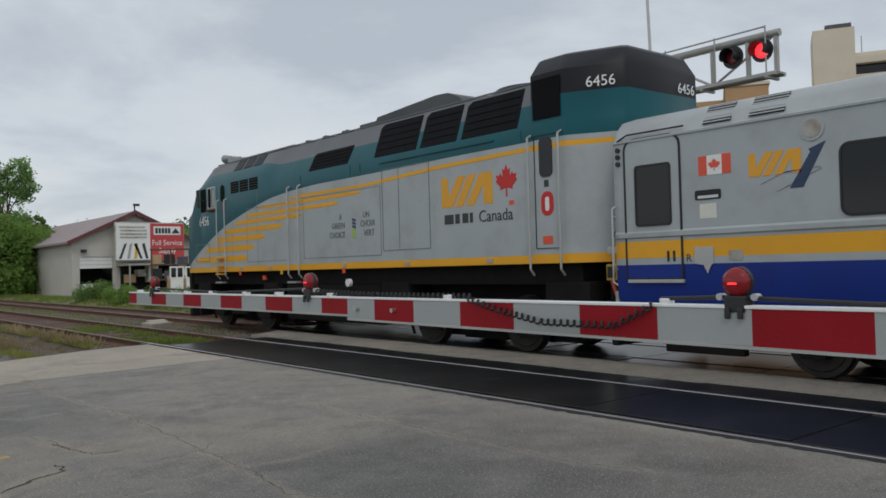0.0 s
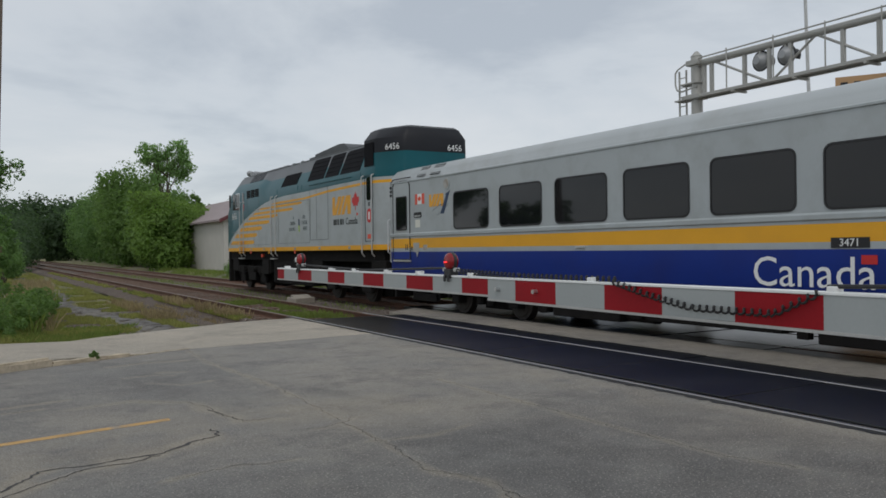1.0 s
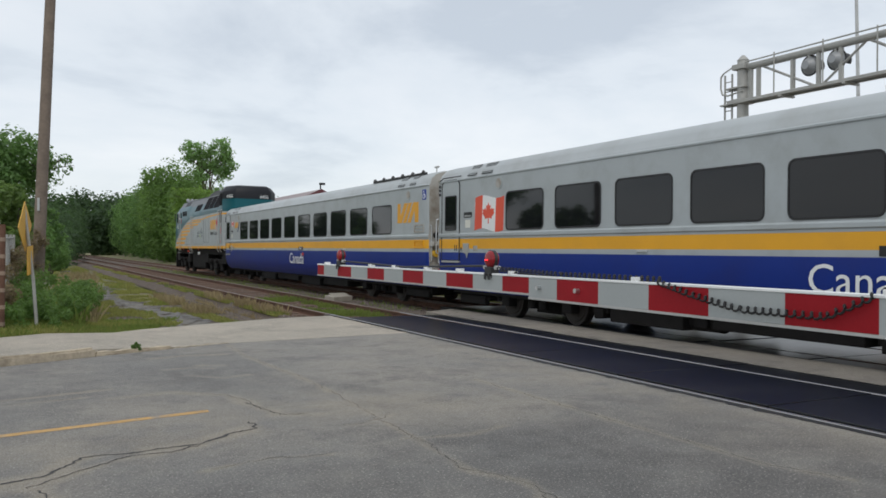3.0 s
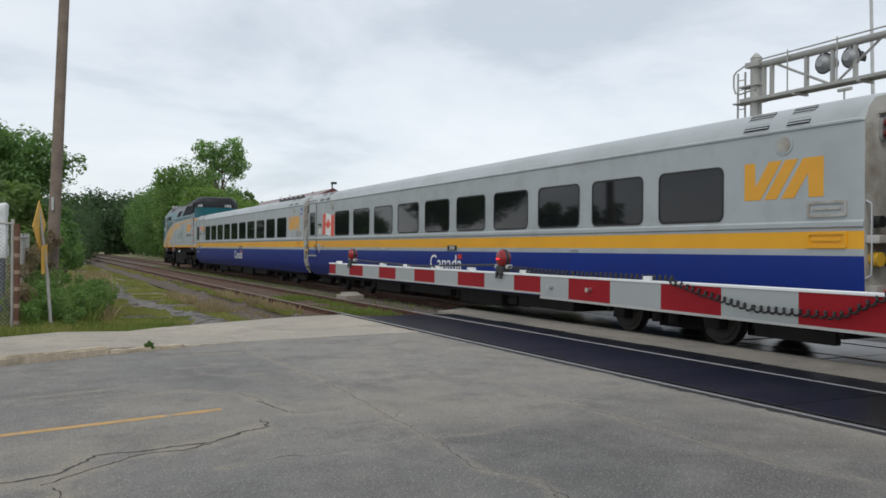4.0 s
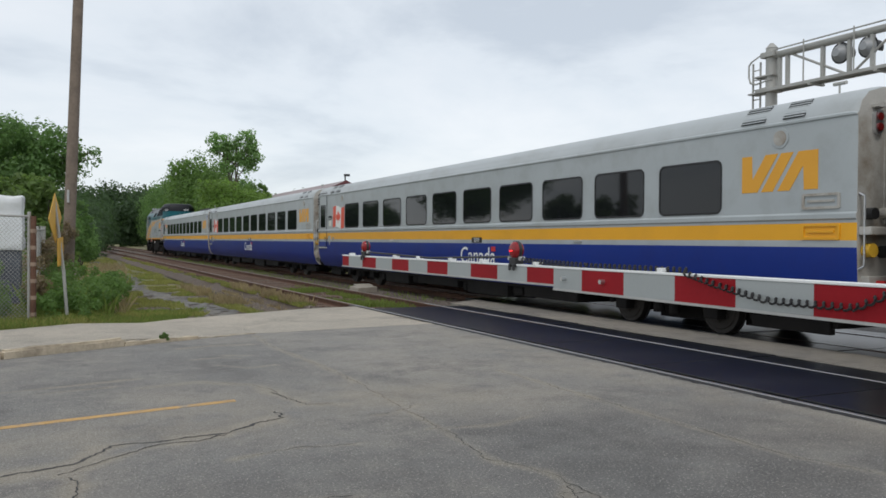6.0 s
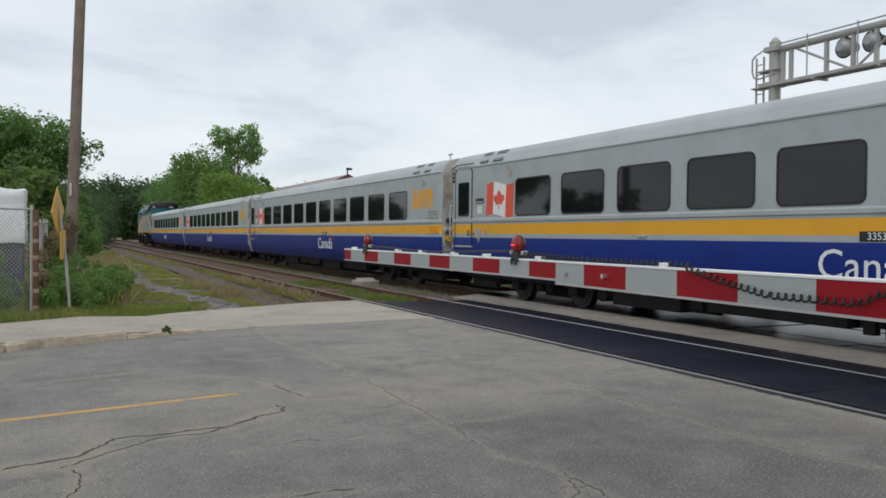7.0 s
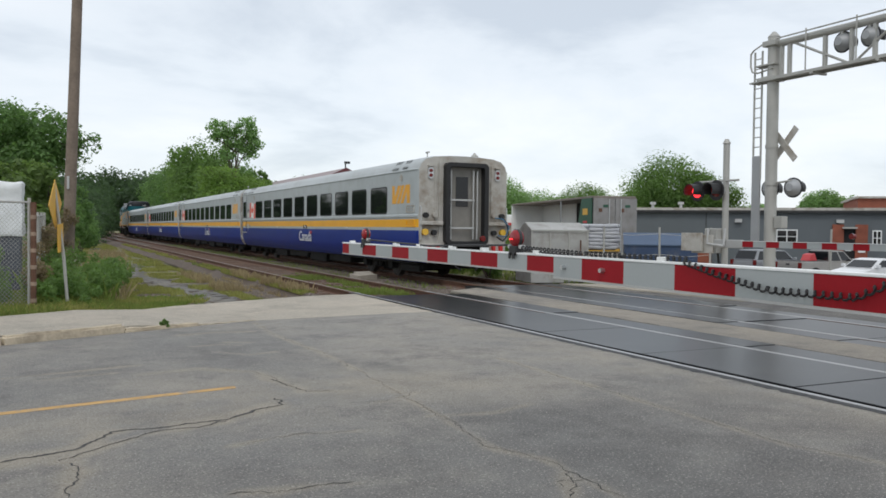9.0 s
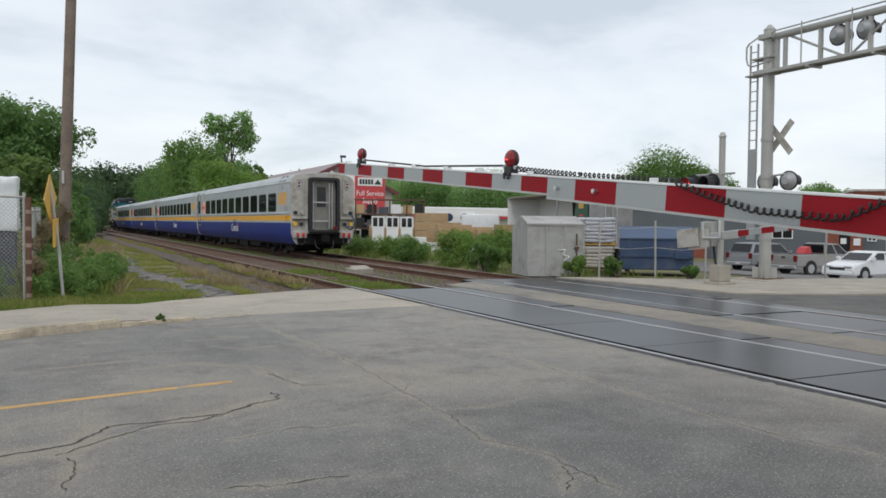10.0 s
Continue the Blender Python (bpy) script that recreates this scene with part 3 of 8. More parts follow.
def panels():
    """Rubber crossing panels between and beside the rails, and the wooden ties of both tracks."""
    root = thing("level_crossing", "dark rubber level crossing panels around two tracks", "level crossing", kind="structure")
    rnd = random.Random(5)
    bands = [(6.975, 8.66, 2.44, "gauge"), (8.80, 9.40, 2.44, "field"), (10.64, 11.16, 2.44, "field"), (11.31, 12.91, 2.44, "gauge"), (13.05, 13.60, 2.44, "field")]
    for x0, x1, step, _ in bands:
        bm = boxes((x0, x1, 0.008, step - 0.008, -0.1, 0.0), bevel=0.008)
        me = None
        y = -13.5
        end = 18.9 if x1 < 9.5 else 19.6
        while y + step <= end + step * 0.6:
            if me is None:
                ob = part("crossing_panel", bm, M_PANEL, root)
                me = ob.data
            else:
                ob = new("crossing_panel", me)
                ob.parent = root
            ob.matrix_basis = pose(0, y, rnd.uniform(-0.0025, 0.001), rnd.uniform(-0.05, 0.05), rnd.uniform(-0.07, 0.07), 0)
            y += step
    ties = thing("track_ties", "rows of weathered wooden ties under the rails", "tie", kind="structure")
    me = None
    for cx, first in ((sum(NEAR_RAILS) / 2, 19.6), (sum(FAR_RAILS) / 2, 20.4)):
        for k in range(110):
            if me is None:
                ob = part("tie", boxes((-1.35, 1.35, -0.115, 0.115, -0.25, 0.0), bevel=0.012), M_TIE, ties)
                me = ob.data
            else:
                ob = new("tie", me)
                ob.parent = ties
            ob.matrix_basis = pose(cx + rnd.uniform(-0.05, 0.05), first + 0.53 * k, -0.145 + rnd.uniform(-0.015, 0.01), 0, 0, rnd.uniform(-1.2, 1.2))


# ---- the train ----
W = 1.57                       # half width of a coach
PROFILE = [(1.28, 0.57), (1.45, 0.75), (1.545, 1.05), (W, 1.56), (W, 1.66), (W, 1.92), (W, 1.96), (1.595, 1.985), (1.595, 2.05), (W, 2.08), (W, 3.47),
           (1.59, 3.485), (1.59, 3.515), (1.555, 3.54), (1.50, 3.70), (1.35, 3.85), (1.05, 3.935), (0.5, 3.975), (0.0, 3.985)]


def loft(stations, material_of):
    """Skin through matching outlines; material_of(i, y) names the slot of strip i."""
    bm = bmesh.new()
    rows = [[bm.verts.new(p) for p in s] for s in stations]
    for r, s in zip(rows, rows[1:]):
        for i in range(len(r) - 1):
            f = bm.faces.new((r[i], r[i + 1], s[i + 1], s[i]))
            f.material_index = material_of(i, (r[i].co.y + s[i].co.y) / 2)
    for r in (rows[0], rows[-1]):
        bm.faces.new(r if r is rows[0] else r[::-1])
    return bm


def coach_body():
    outline = [(-x, z) for x, z in PROFILE[:-1]] + [(x, z) for x, z in PROFILE[::-1]]
    stations = []
    for y, k, dz in ((0.0, 0.975, 0.025), (-0.04, 0.99, 0.008), (-0.12, 1, 0), (-25.15, 1, 0), (-25.27, 0.992, 0.006), (-25.31, 0.978, 0.02)):
        stations.append([(x * k, y, z - (dz if z > 3.5 else 0)) for x, z in outline])

    def slot(i, y):
        j = min(i, len(outline) - 2 - i)
        z = (PROFILE[j][1] + PROFILE[j + 1][1]) / 2
        return 0 if z < 1.56 else 2 if 1.66 < z < 1.92 else 3 if z > 3.53 else 1
    bm = loft(stations, slot)
    for f in bm.faces:
        if len(f.verts) > 8:
            f.material_index = 4
    return bm


def wheelset_mesh(r):
    bm = bmesh.new()
    tube(bm, (-1.0, 0, 0), (1.0, 0, 0), 0.08, n=10)
    for s in (-1, 1):
        tube(bm, (s * 0.80, 0, 0), (s * 0.93, 0, 0), r, n=28)
        tube(bm, (s * 0.77, 0, 0), (s * 0.80, 0, 0), r + 0.028, n=28)
        tube(bm, (s * 0.93, 0, 0), (s * 0.95, 0, 0), r * 0.84, r * 0.8, n=28)
        for k in range(6):
            a = k * math.tau / 6
            tube(bm, (s * 0.95, r * 0.5 * math.cos(a), r * 0.5 * math.sin(a)), (s * 0.965, r * 0.5 * math.cos(a), r * 0.5 * math.sin(a)), 0.05, n=6)
    return bm


WHEELS = []


def bogie(root, y, base, r, frame_z, label):
    b = part("bogie", boxes((-1.13, -0.98, y - base / 2 - 0.55, y + base / 2 + 0.55, frame_z - 0.12, frame_z + 0.12), (0.98, 1.13, y - base / 2 - 0.55, y + base / 2 + 0.55, frame_z - 0.12, frame_z + 0.12),
                            (-1.0, 1.0, y - 0.28, y + 0.28, frame_z - 0.15, frame_z + 0.16), bevel=0.02), M_UNDER, root, label)
    for s in (-1, 1):
        x = s * 1.06
        part("spring", tubes(*[((x, y + dy, frame_z - 0.3), (x, y + dy, frame_z + 0.2), 0.11) for dy in (-0.22, 0.22)], n=12), M_UNDER, b)
        for k in (-0.5, 0.5):
            part("axle_box", boxes((x - 0.12, x + 0.12, y + k * base - 0.17, y + k * base + 0.17, r - 0.17, r + 0.19), bevel=0.03), M_UNDER, b)
    # Plain blocks added between the wheels to stop sky light passing under the train.
    part("brake_gear", boxes((-0.7, 0.7, y - base / 2 - 0.5, y - base / 2 - 0.36, 0.18, 0.62), (-0.7, 0.7, y + base / 2 + 0.36, y + base / 2 + 0.5, 0.18, 0.62), (-0.68, 0.68, y - 0.62, y + 0.62, 0.16, 0.5),
                             (-0.5, -0.42, y - base / 2, y + base / 2, 0.3, 0.42), (0.42, 0.5, y - base / 2, y + base / 2, 0.3, 0.42), bevel=0.01), M_UNDER, b)
    for s in (-1, 1):
        part("damper", tubes(((s * 1.16, y - 0.75, frame_z + 0.05), (s * 1.2, y - 0.1, frame_z + 0.22), 0.045), ((s * 1.16, y + base / 2 + 0.3, frame_z - 0.2), (s * 1.16, y + base / 2 + 0.3, frame_z + 0.25), 0.05), n=8), M_UNDER, b)
    for k in (-0.5, 0.5):
        w = part("wheelset", wheelset_mesh(r), M_WHEEL, root)
        w.matrix_basis = pose(0, y + k * base, r + 0.008)
        WHEELS.append((w, y + k * base, r))


def capsule(u, v, w, h, n=8):
    return rounded(u - w / 2, u + w / 2, v - h / 2, v + h / 2, w / 2 - 0.001, n)


def gangway(root, y, out, open_end):
    """The end door with its rubber diaphragm; out is +1 at the front end and -1 at the rear."""
    place = lambda u, z, w: (u, y + out * 0.28 * w, z)
    g = part("gangway", ring(bmesh.new(), rounded(-0.74, 0.74, 1.14, 3.74, 0.14), rounded(-0.60, 0.60, 1.24, 3.61, 0.09), place), M_GASKET, root, "black rubber gangway diaphragm")
    part("gangway_plate", ring(bmesh.new(), rounded(-0.88, 0.88, 1.06, 3.82, 0.12), rounded(-0.73, 0.73, 1.15, 3.73, 0.14), lambda u, z, w: (u, y + out * 0.05 * w, z)), M_ENDGREY, g)
    d = part("end_door", boxes((-0.61, 0.61, y + out * 0.012 - 0.012, y + out * 0.012 + 0.012, 1.22, 3.62)), M_DOORWAY, g, "grimy end door, darkened for the shade of its recess")
    s = sorted((y + out * 0.025, y + out * 0.05))
    part("door_window", boxes((-0.30, 0.12, s[0], s[1], 2.35, 3.3), bevel=0.005), M_GLASS, d)
    for u in (-0.5, 0.28, 0.42):
        part("door_post", tubes(((u, y + out * 0.1, 1.3), (u, y + out * 0.1, 3.5), 0.03)), M_ALU, d)
    for z in (1.62, 2.52):
        part("gate_bar", boxes((-0.58, 0.3, *sorted((y + out * 0.14, y + out * 0.17)), z, z + 0.06), bevel=0.008), M_ALU, g)
    part("threshold", boxes((-0.7, 0.7, *sorted((y, y + out * 0.4)), 1.06, 1.15), bevel=0.01), M_UNDER, g)


def coach_end(root, y, out):
    gangway(root, y, out, True)
    near = sorted((y, y + out * 0.04))
    for s in (-1, 1):
        m = part("marker_light", prism(bmesh.new(), capsule(s * 1.17, 3.39, 0.17, 0.36), lambda u, z, w: (u, y + out * 0.06 * w, z)), M_CHROME, root)
        for k in (-0.075, 0.075):
            part("lens", tubes(((s * 1.17, y + out * 0.055, 3.39 + k), (s * 1.17, y + out * 0.085, 3.39 + k), 0.058), n=14), M_LAMPLENS, m)
        part("light_hood", boxes((s * 1.17 - 0.09, s * 1.17 + 0.09, *sorted((y, y + out * 0.1)), 3.60, 3.64)), M_ENDGREY, m)
        part("end_shelf", boxes((s * 1.15 - 0.36, s * 1.15 + 0.36, *sorted((y, y + out * 0.2)), 1.74, 1.86), bevel=0.02), M_ENDGREY, root)
        for u, z, r, m2 in ((s * 1.33, 2.05, 0.085, M_GASKET), (s * 1.03, 2.06, 0.08, M_ENDGREY), (s * 1.36, 1.52, 0.10, M_AMBER), (s * 1.05, 1.5, 0.085, M_GASKET)):
            part("socket", tubes(((u, y, z), (u, y + out * 0.13, z), r), n=14), m2, root)
        part("handrail", pipe([(s * 1.50, y, 1.25), (s * 1.50, y + out * 0.09, 1.3), (s * 1.50, y + out * 0.09, 2.3), (s * 1.50, y, 2.35)], 0.016), M_CHROME, root)
    part("jumper_cable", pipe([(1.33, y + out * 0.12, 2.05), (1.45, y + out * 0.2, 1.8), (1.5, y + out * 0.22, 1.45), (1.3, y + out * 0.2, 1.25), (1.1, y + out * 0.15, 1.4)], 0.024), M_GASKET, root)
    part("air_hose", pipe([(1.05, y + out * 0.12, 2.0), (1.3, y + out * 0.22, 1.95), (1.5, y + out * 0.25, 1.7), (1.42, y + out * 0.2, 1.4), (1.15, y + out * 0.15, 1.42)], 0.02), mat_hose, root)
    part("end_lamp", tubes(((0.5, y + out * 0.3, 1.33), (0.5, y + out * 0.38, 1.33), 0.09), n=14), M_LAMPLENS, root)
    part("coupler", boxes((-0.12, 0.12, *sorted((y - out * 0.3, y + out * 0.42)), 0.72, 0.98), (-0.2, 0.2, *sorted((y + out * 0.28, y + out * 0.48)), 0.68, 1.02), bevel=0.02), M_UNDER, root)
    part("buffer_beam", boxes((-1.2, 1.2, *sorted((y - out * 0.05, y + out * 0.07)), 0.55, 1.06), bevel=0.02), M_UNDER, root)
    for s in (-1, 1):
        part("step_bracket", boxes((s * 1.12 - 0.32, s * 1.12 + 0.32, *sorted((y - out * 0.02, y + out * 0.12)), 0.86, 1.16), bevel=0.02), M_ENDGREY, root)
        for u in (0.98, 1.24):
            part("hose_cock", boxes((s * u - 0.05, s * u + 0.05, *sorted((y + out * 0.1, y + out * 0.24)), 0.92, 1.1), bevel=0.015), M_LEAFRED, root)
        part("hose_loop", pipe([(s * 1.24, y + out * 0.2, 0.92), (s * 1.3, y + out * 0.26, 0.7), (s * 1.1, y + out * 0.28, 0.55), (s * 0.9, y + out * 0.24, 0.66), (s * 0.98, y + out * 0.2, 0.9)], 0.026), M_GASKET, root)
        part("corner_post", boxes((s * 0.98 - 0.03, s * 0.98 + 0.03, *sorted((y, y + out * 0.035)), 1.9, 3.7), bevel=0.008), M_ENDGREY, root)
        part("brake_hose", pipe([(s * 0.45, y, 0.85), (s * 0.45, y + out * 0.2, 0.75), (s * 0.4, y + out * 0.3, 0.45), (s * 0.25, y + out * 0.34, 0.35)], 0.028), M_GASKET, root)


# Dirty grey, darkened to hold the shade inside the gangway recess.
M_DOORWAY = mat("grimy_shaded_doorway", (0.20, 0.19, 0.17), 0.6, var=0.25, scale=2, dirt=(0.25, 0.24, 0.22), dirt_amount=0.6, dirt_scale=1.5)
mat_hose = mat("blue_hose", (0.06, 0.16, 0.26), 0.5)
M_SIGNBLUE = mat("sign_blue", (0.02, 0.05, 0.3), 0.5)
M_STICKER = mat("pale_sticker", (0.7, 0.7, 0.62), 0.6)


def logo(root, d, z, w, h, mat_, x=W, sign=-1):
    """Four plain slanted bars, as on the cars' sides."""
    bars = [[(0, 1), (0.14, 1), (0.15, 0.35), (0.33, 1), (0.5, 1), (0.22, 0), (0.0, 0)], [(0.27, 0), (0.43, 0), (0.70, 1), (0.54, 1)], [(0.49, 0), (0.65, 0), (0.82, 0.62), (0.83, 0), (1.0, 0), (1.0, 1), (0.76, 1)]]
    for b in bars:
        plate("logo_bar", [(d + u * w, z + v * h) for u, v in b], mat_, root, on_side(x, 0.005))


def flag(root, d, z, w, h, wave, x=W):
    n = 10

    def piece(name, u0, u1, m):
        pts = [(d + w * (u0 + (u1 - u0) * k / n), z + wave * math.sin(6.0 * (u0 + (u1 - u0) * k / n))) for k in range(n + 1)]
        top = [(u + (0.04 if wave else 0), v + h) for u, v in pts[::-1]]
        return plate(name, pts + top, m, fl, on_side(x, 0.005))
    fl = part("flag", prism(bmesh.new(), [(d + 0.01, z + 0.1), (d + w - 0.01, z + 0.1), (d + w - 0.01, z + h - 0.1), (d + 0.01, z + h - 0.1)], on_side(x, 0.003)), M_WHITE, root, "red and white flag with a leaf")
    for a, b, m in ((0, 0.27, M_REDDECAL), (0.27, 0.73, M_WHITE), (0.73, 1, M_REDDECAL)):
        piece("flag_band", a, b, m)
    plate("leaf", leaf_shape(d + w * 0.5, z + h * 0.47, h * 0.36), M_REDDECAL, fl, on_side(x, 0.009))


def roof_vent(root, d0, d1, n=7):
    """A louvred intake on the roof's shoulder."""
    a, b = Vector((1.555, 3.57)), Vector((1.36, 3.85))
    nrm = Vector((b.y - a.y, a.x - b.x)).normalized()

    def place(d, v, w):
        p = a + (b - a) * v + nrm * (0.012 + 0.012 * w)
        return (-p.x, -d, p.y)
    vt = part("roof_vent", prism(bmesh.new(), [(d0, 0), (d1, 0), (d1, 1), (d0, 1)], lambda d, v, w: place(d, v, w - 1)), M_GASKET, root, "louvred roof vent")
    for k in range(n):
        v = (k + 0.15) / n
        part("slat", prism(bmesh.new(), [(d0, v), (d1, v), (d1, v + 0.36 / n), (d0, v + 0.36 / n)], place), M_ROOFGREY, vt)


def coach(number, first, rails_on_roof, wd, plate_at):
    root = thing("passenger_coach", "grey passenger coach with yellow band and blue skirt" if first else "grey passenger coach with a red and white flag by its door", "railway coach", group="coaches of the train")
    part("body", coach_body(), [M_BLUE, M_SILVER, M_YELLOW, M_ROOFGREY, M_ENDGREY], root, smooth=True)
    for sign in (-1, 1):
        for k in range(10):
            c = 4.25 + 1.975 * k
            ws = part("window", ring(bmesh.new(), rounded(c - 0.775, c + 0.775, 2.11, 3.05, 0.13), rounded(c - 0.745, c + 0.745, 2.145, 3.015, 0.10), on_side(W, 0.012, sign)), M_GASKET, root)
            part("pane", prism(bmesh.new(), rounded(c - 0.75, c + 0.75, 2.14, 3.02, 0.10), on_side(W, 0.005, sign)), M_GLASS, ws)
    # entrance door
    dr = part("door", prism(bmesh.new(), [(0.25, 1.36), (1.2, 1.36)] + rounded(0.25, 1.2, 1.5, 3.5, 0.16)[:10], on_side(W, 0.005)), M_SILVER, root)
    part("door_band", boxes((-W - 0.008, -W - 0.004, -1.2, -0.25, 1.66, 1.92)), M_YELLOW, dr)
    part("door_skirt", boxes((-W - 0.008, -W - 0.004, -1.2, -0.25, 1.36, 1.56)), M_BLUE, dr)
    part("door_seal", ring(bmesh.new(), [(0.22, 1.33), (1.23, 1.33)] + rounded(0.22, 1.23, 1.5, 3.53, 0.18)[:10], [(0.25, 1.36), (1.2, 1.36)] + rounded(0.25, 1.2, 1.5, 3.5, 0.16)[:10], on_side(W, 0.014)), M_GASKET, dr)
    wn2 = part("door_window", ring(bmesh.new(), rounded(0.42, 1.06, 2.15, 3.1, 0.06), rounded(0.45, 1.03, 2.18, 3.07, 0.05), on_side(W, 0.018)), M_GASKET, dr)
    part("pane", prism(bmesh.new(), rounded(0.445, 1.035, 2.175, 3.075, 0.05), on_side(W, 0.01)), M_GLASS, wn2)
    part("step", boxes((-W - 0.03, -W + 0.06, -1.24, -0.26, 1.29, 1.34), bevel=0.006), M_ALU, root)
    part("door_gutter", pipe([(-W - 0.015, -0.12, 3.52), (-W - 0.015, -0.3, 3.60), (-W - 0.015, -1.3, 3.60)], 0.014), M_GASKET, root)
    for u in (0.96, 1.06):
        part("door_slot", boxes((-W - 0.012, -W - 0.007, -u - 0.04, -u, 1.60, 1.76)), M_GASKET, dr)
    for z in (3.16, 3.27, 3.38):
        part("marker_lamp", tubes(((-W + 0.02, -0.12, z), (-W - 0.03, -0.12, z), 0.04), n=12), M_LAMPHOUSE, root)
    part("grab_rail", pipe([(-W, -0.05, 1.5), (-W - 0.07, -0.03, 1.55), (-W - 0.07, -0.03, 2.45), (-W, -0.05, 2.5)], 0.017), M_CHROME, root)
    slot_ = part("latch_pocket", prism(bmesh.new(), rounded(1.45, 1.86, 2.48, 2.62, 0.03), on_side(W, 0.008)), M_GASKET, root)
    part("latch", boxes((-W - 0.014, -W - 0.008, -1.82, -1.5, 2.50, 2.54)), M_CHROME, slot_)
    plate("notice", [(1.52, 2.21), (1.78, 2.21), (1.78, 2.42), (1.52, 2.42)], M_STICKER, root, on_side(W, 0.004))
    plate("cover_plate", [(1.42, 1.56)] + [(1.62 + 0.01 * k, 1.42 + 0.02 * abs(k)) for k in (-6, -3, 0, 3, 6)] + [(1.72, 1.56), (1.72, 1.8), (1.42, 1.8)], M_ALU, root, on_side(W, 0.015))
    plate("hatch", [(1.95, 1.6), (2.15, 1.6), (2.15, 1.74), (1.95, 1.74)], M_ENDGREY, root, on_side(W, 0.01))
    side_text("letter_mark", "R", 0.16, M_DARKTEXT, root, 1.32, 1.64, W + 0.004)
    for d0, d1 in ((1.6, 2.03), (2.3, 2.8), (23.2, 23.68), (24.03, 24.43)):
        roof_vent(root, d0, d1)
    for d in (3.15, 24.0):
        part("round_vent", tubes(((-W, -d, 3.28), (-W - 0.012, -d, 3.28), 0.16), n=24), M_SILVER, root)
        part("vent_disc", tubes(((-W - 0.012, -d, 3.28), (-W - 0.018, -d, 3.28), 0.12), n=24), M_ENDGREY, root)
    if first:
        flag(root, 1.52, 2.83, 0.5, 0.28, 0.0)
        logo(root, 2.28, 2.73, 0.72, 0.32, M_ORANGE)
        plate("numeral_mark", [(2.84, 2.53), (3.02, 2.53), (3.32, 3.10), (3.10, 3.02), (3.12, 2.98)], M_NAVY, root, on_side(W, 0.005))
        for k, (a, b) in enumerate(((2.45, 2.62), (2.66, 2.50))):
            plate("swoosh", [(a, b), (a + 0.3, b + 0.12), (3.26, 2.78 - 0.02 * k), (a + 0.35, b + 0.14)], M_NAVY, root, on_side(W, 0.008))
    else:
        flag(root, 2.0, 2.13, 1.36, 0.84, 0.05)
    logo(root, 23.24, 2.44, 1.45, 0.6, M_ORANGE)
    side_text("wordmark", "Canada", 0.62, M_WHITE, root, wd, 1.22, W - 0.005, "white lettering on blue", 1.05)
    plate("wordmark_flag", [(wd + 0.76, 1.36), (wd + 0.98, 1.36), (wd + 0.98, 1.48), (wd + 0.76, 1.48)], M_LEAFRED, root, on_side(W, 0.004))
    pl = plate("number_plate", [(plate_at - 0.27, 1.575), (plate_at + 0.28, 1.575), (plate_at + 0.28, 1.72), (plate_at - 0.27, 1.72)], M_GASKET, root, on_side(W, 0.01))
    side_text("car_number", number, 0.15, M_WHITE, pl, plate_at, 1.645, W + 0.012)
    for z, m2 in ((2.25, M_ENDGREY), (1.79, M_YELLOW)):
        p2 = part("end_hatch", ring(bmesh.new(), rounded(24.42, 25.07, z - 0.12, z + 0.12, 0.03), rounded(24.46, 25.03, z - 0.08, z + 0.08, 0.02), on_side(W, 0.02)), m2, root)
        part("hatch_bar", boxes((-W - 0.02, -W, -24.97, -24.52, z - 0.015, z + 0.02)), m2, p2)
    if rails_on_roof:
        plate("access_sign", rounded(24.93, 25.18, 3.08, 3.38, 0.02), M_SIGNBLUE, root, on_side(W, 0.004), "blue square sign with a white wheelchair symbol")
        part("access_mark", ring(bmesh.new(), capsule(25.04, 3.18, 0.14, 0.14), capsule(25.04, 3.18, 0.10, 0.10), on_side(W, 0.009)), M_WHITE, root)
        plate("access_mark", [(25.02, 3.31), (25.045, 3.31), (25.05, 3.22), (25.10, 3.22), (25.13, 3.14), (25.15, 3.15), (25.115, 3.245), (25.05, 3.245)], M_WHITE, root, on_side(W, 0.012))
        plate("access_mark", capsule(25.03, 3.335, 0.04, 0.04, 4), M_WHITE, root, on_side(W, 0.009))
        part("roof_rail", boxes((-1.36, -1.30, -24.7, -20.8, 3.86, 3.93)), M_LAMPHOUSE, root)
        for k in range(6):
            part("roof_stud", tubes(((-1.33, -20.9 - 0.72 * k, 3.92), (-1.33, -20.9 - 0.72 * k, 4.0), 0.07, 0.03)), M_LAMPHOUSE, root)
    for d in (8.2, 18.7):
        part("lift_bracket", boxes((-W - 0.02, -W + 0.05, -d - 0.14, -d + 0.14, 1.60, 1.65), bevel=0.005), M_CHROME, root)
    part("antenna", tubes(((-0.9, -24.5, 3.9), (-0.9, -24.5, 4.12), 0.015), ((-0.9, -24.62, 4.12), (-0.9, -24.4, 4.12), 0.03)), M_GALV, root)
    part("roof_dome", tubes(((0.55, -24.95, 3.9), (0.55, -24.95, 4.02), 0.13, 0.12), ((0.55, -24.95, 4.02), (0.55, -24.95, 4.14), 0.12, 0.02), n=14), M_GALV, root)
    coach_end(root, 0.0, 1)
    coach_end(root, -25.31, -1)
    for y in (-4.1, -20.9):
        bogie(root, y, 2.5, 0.44, 0.58, "grimy black bogie")
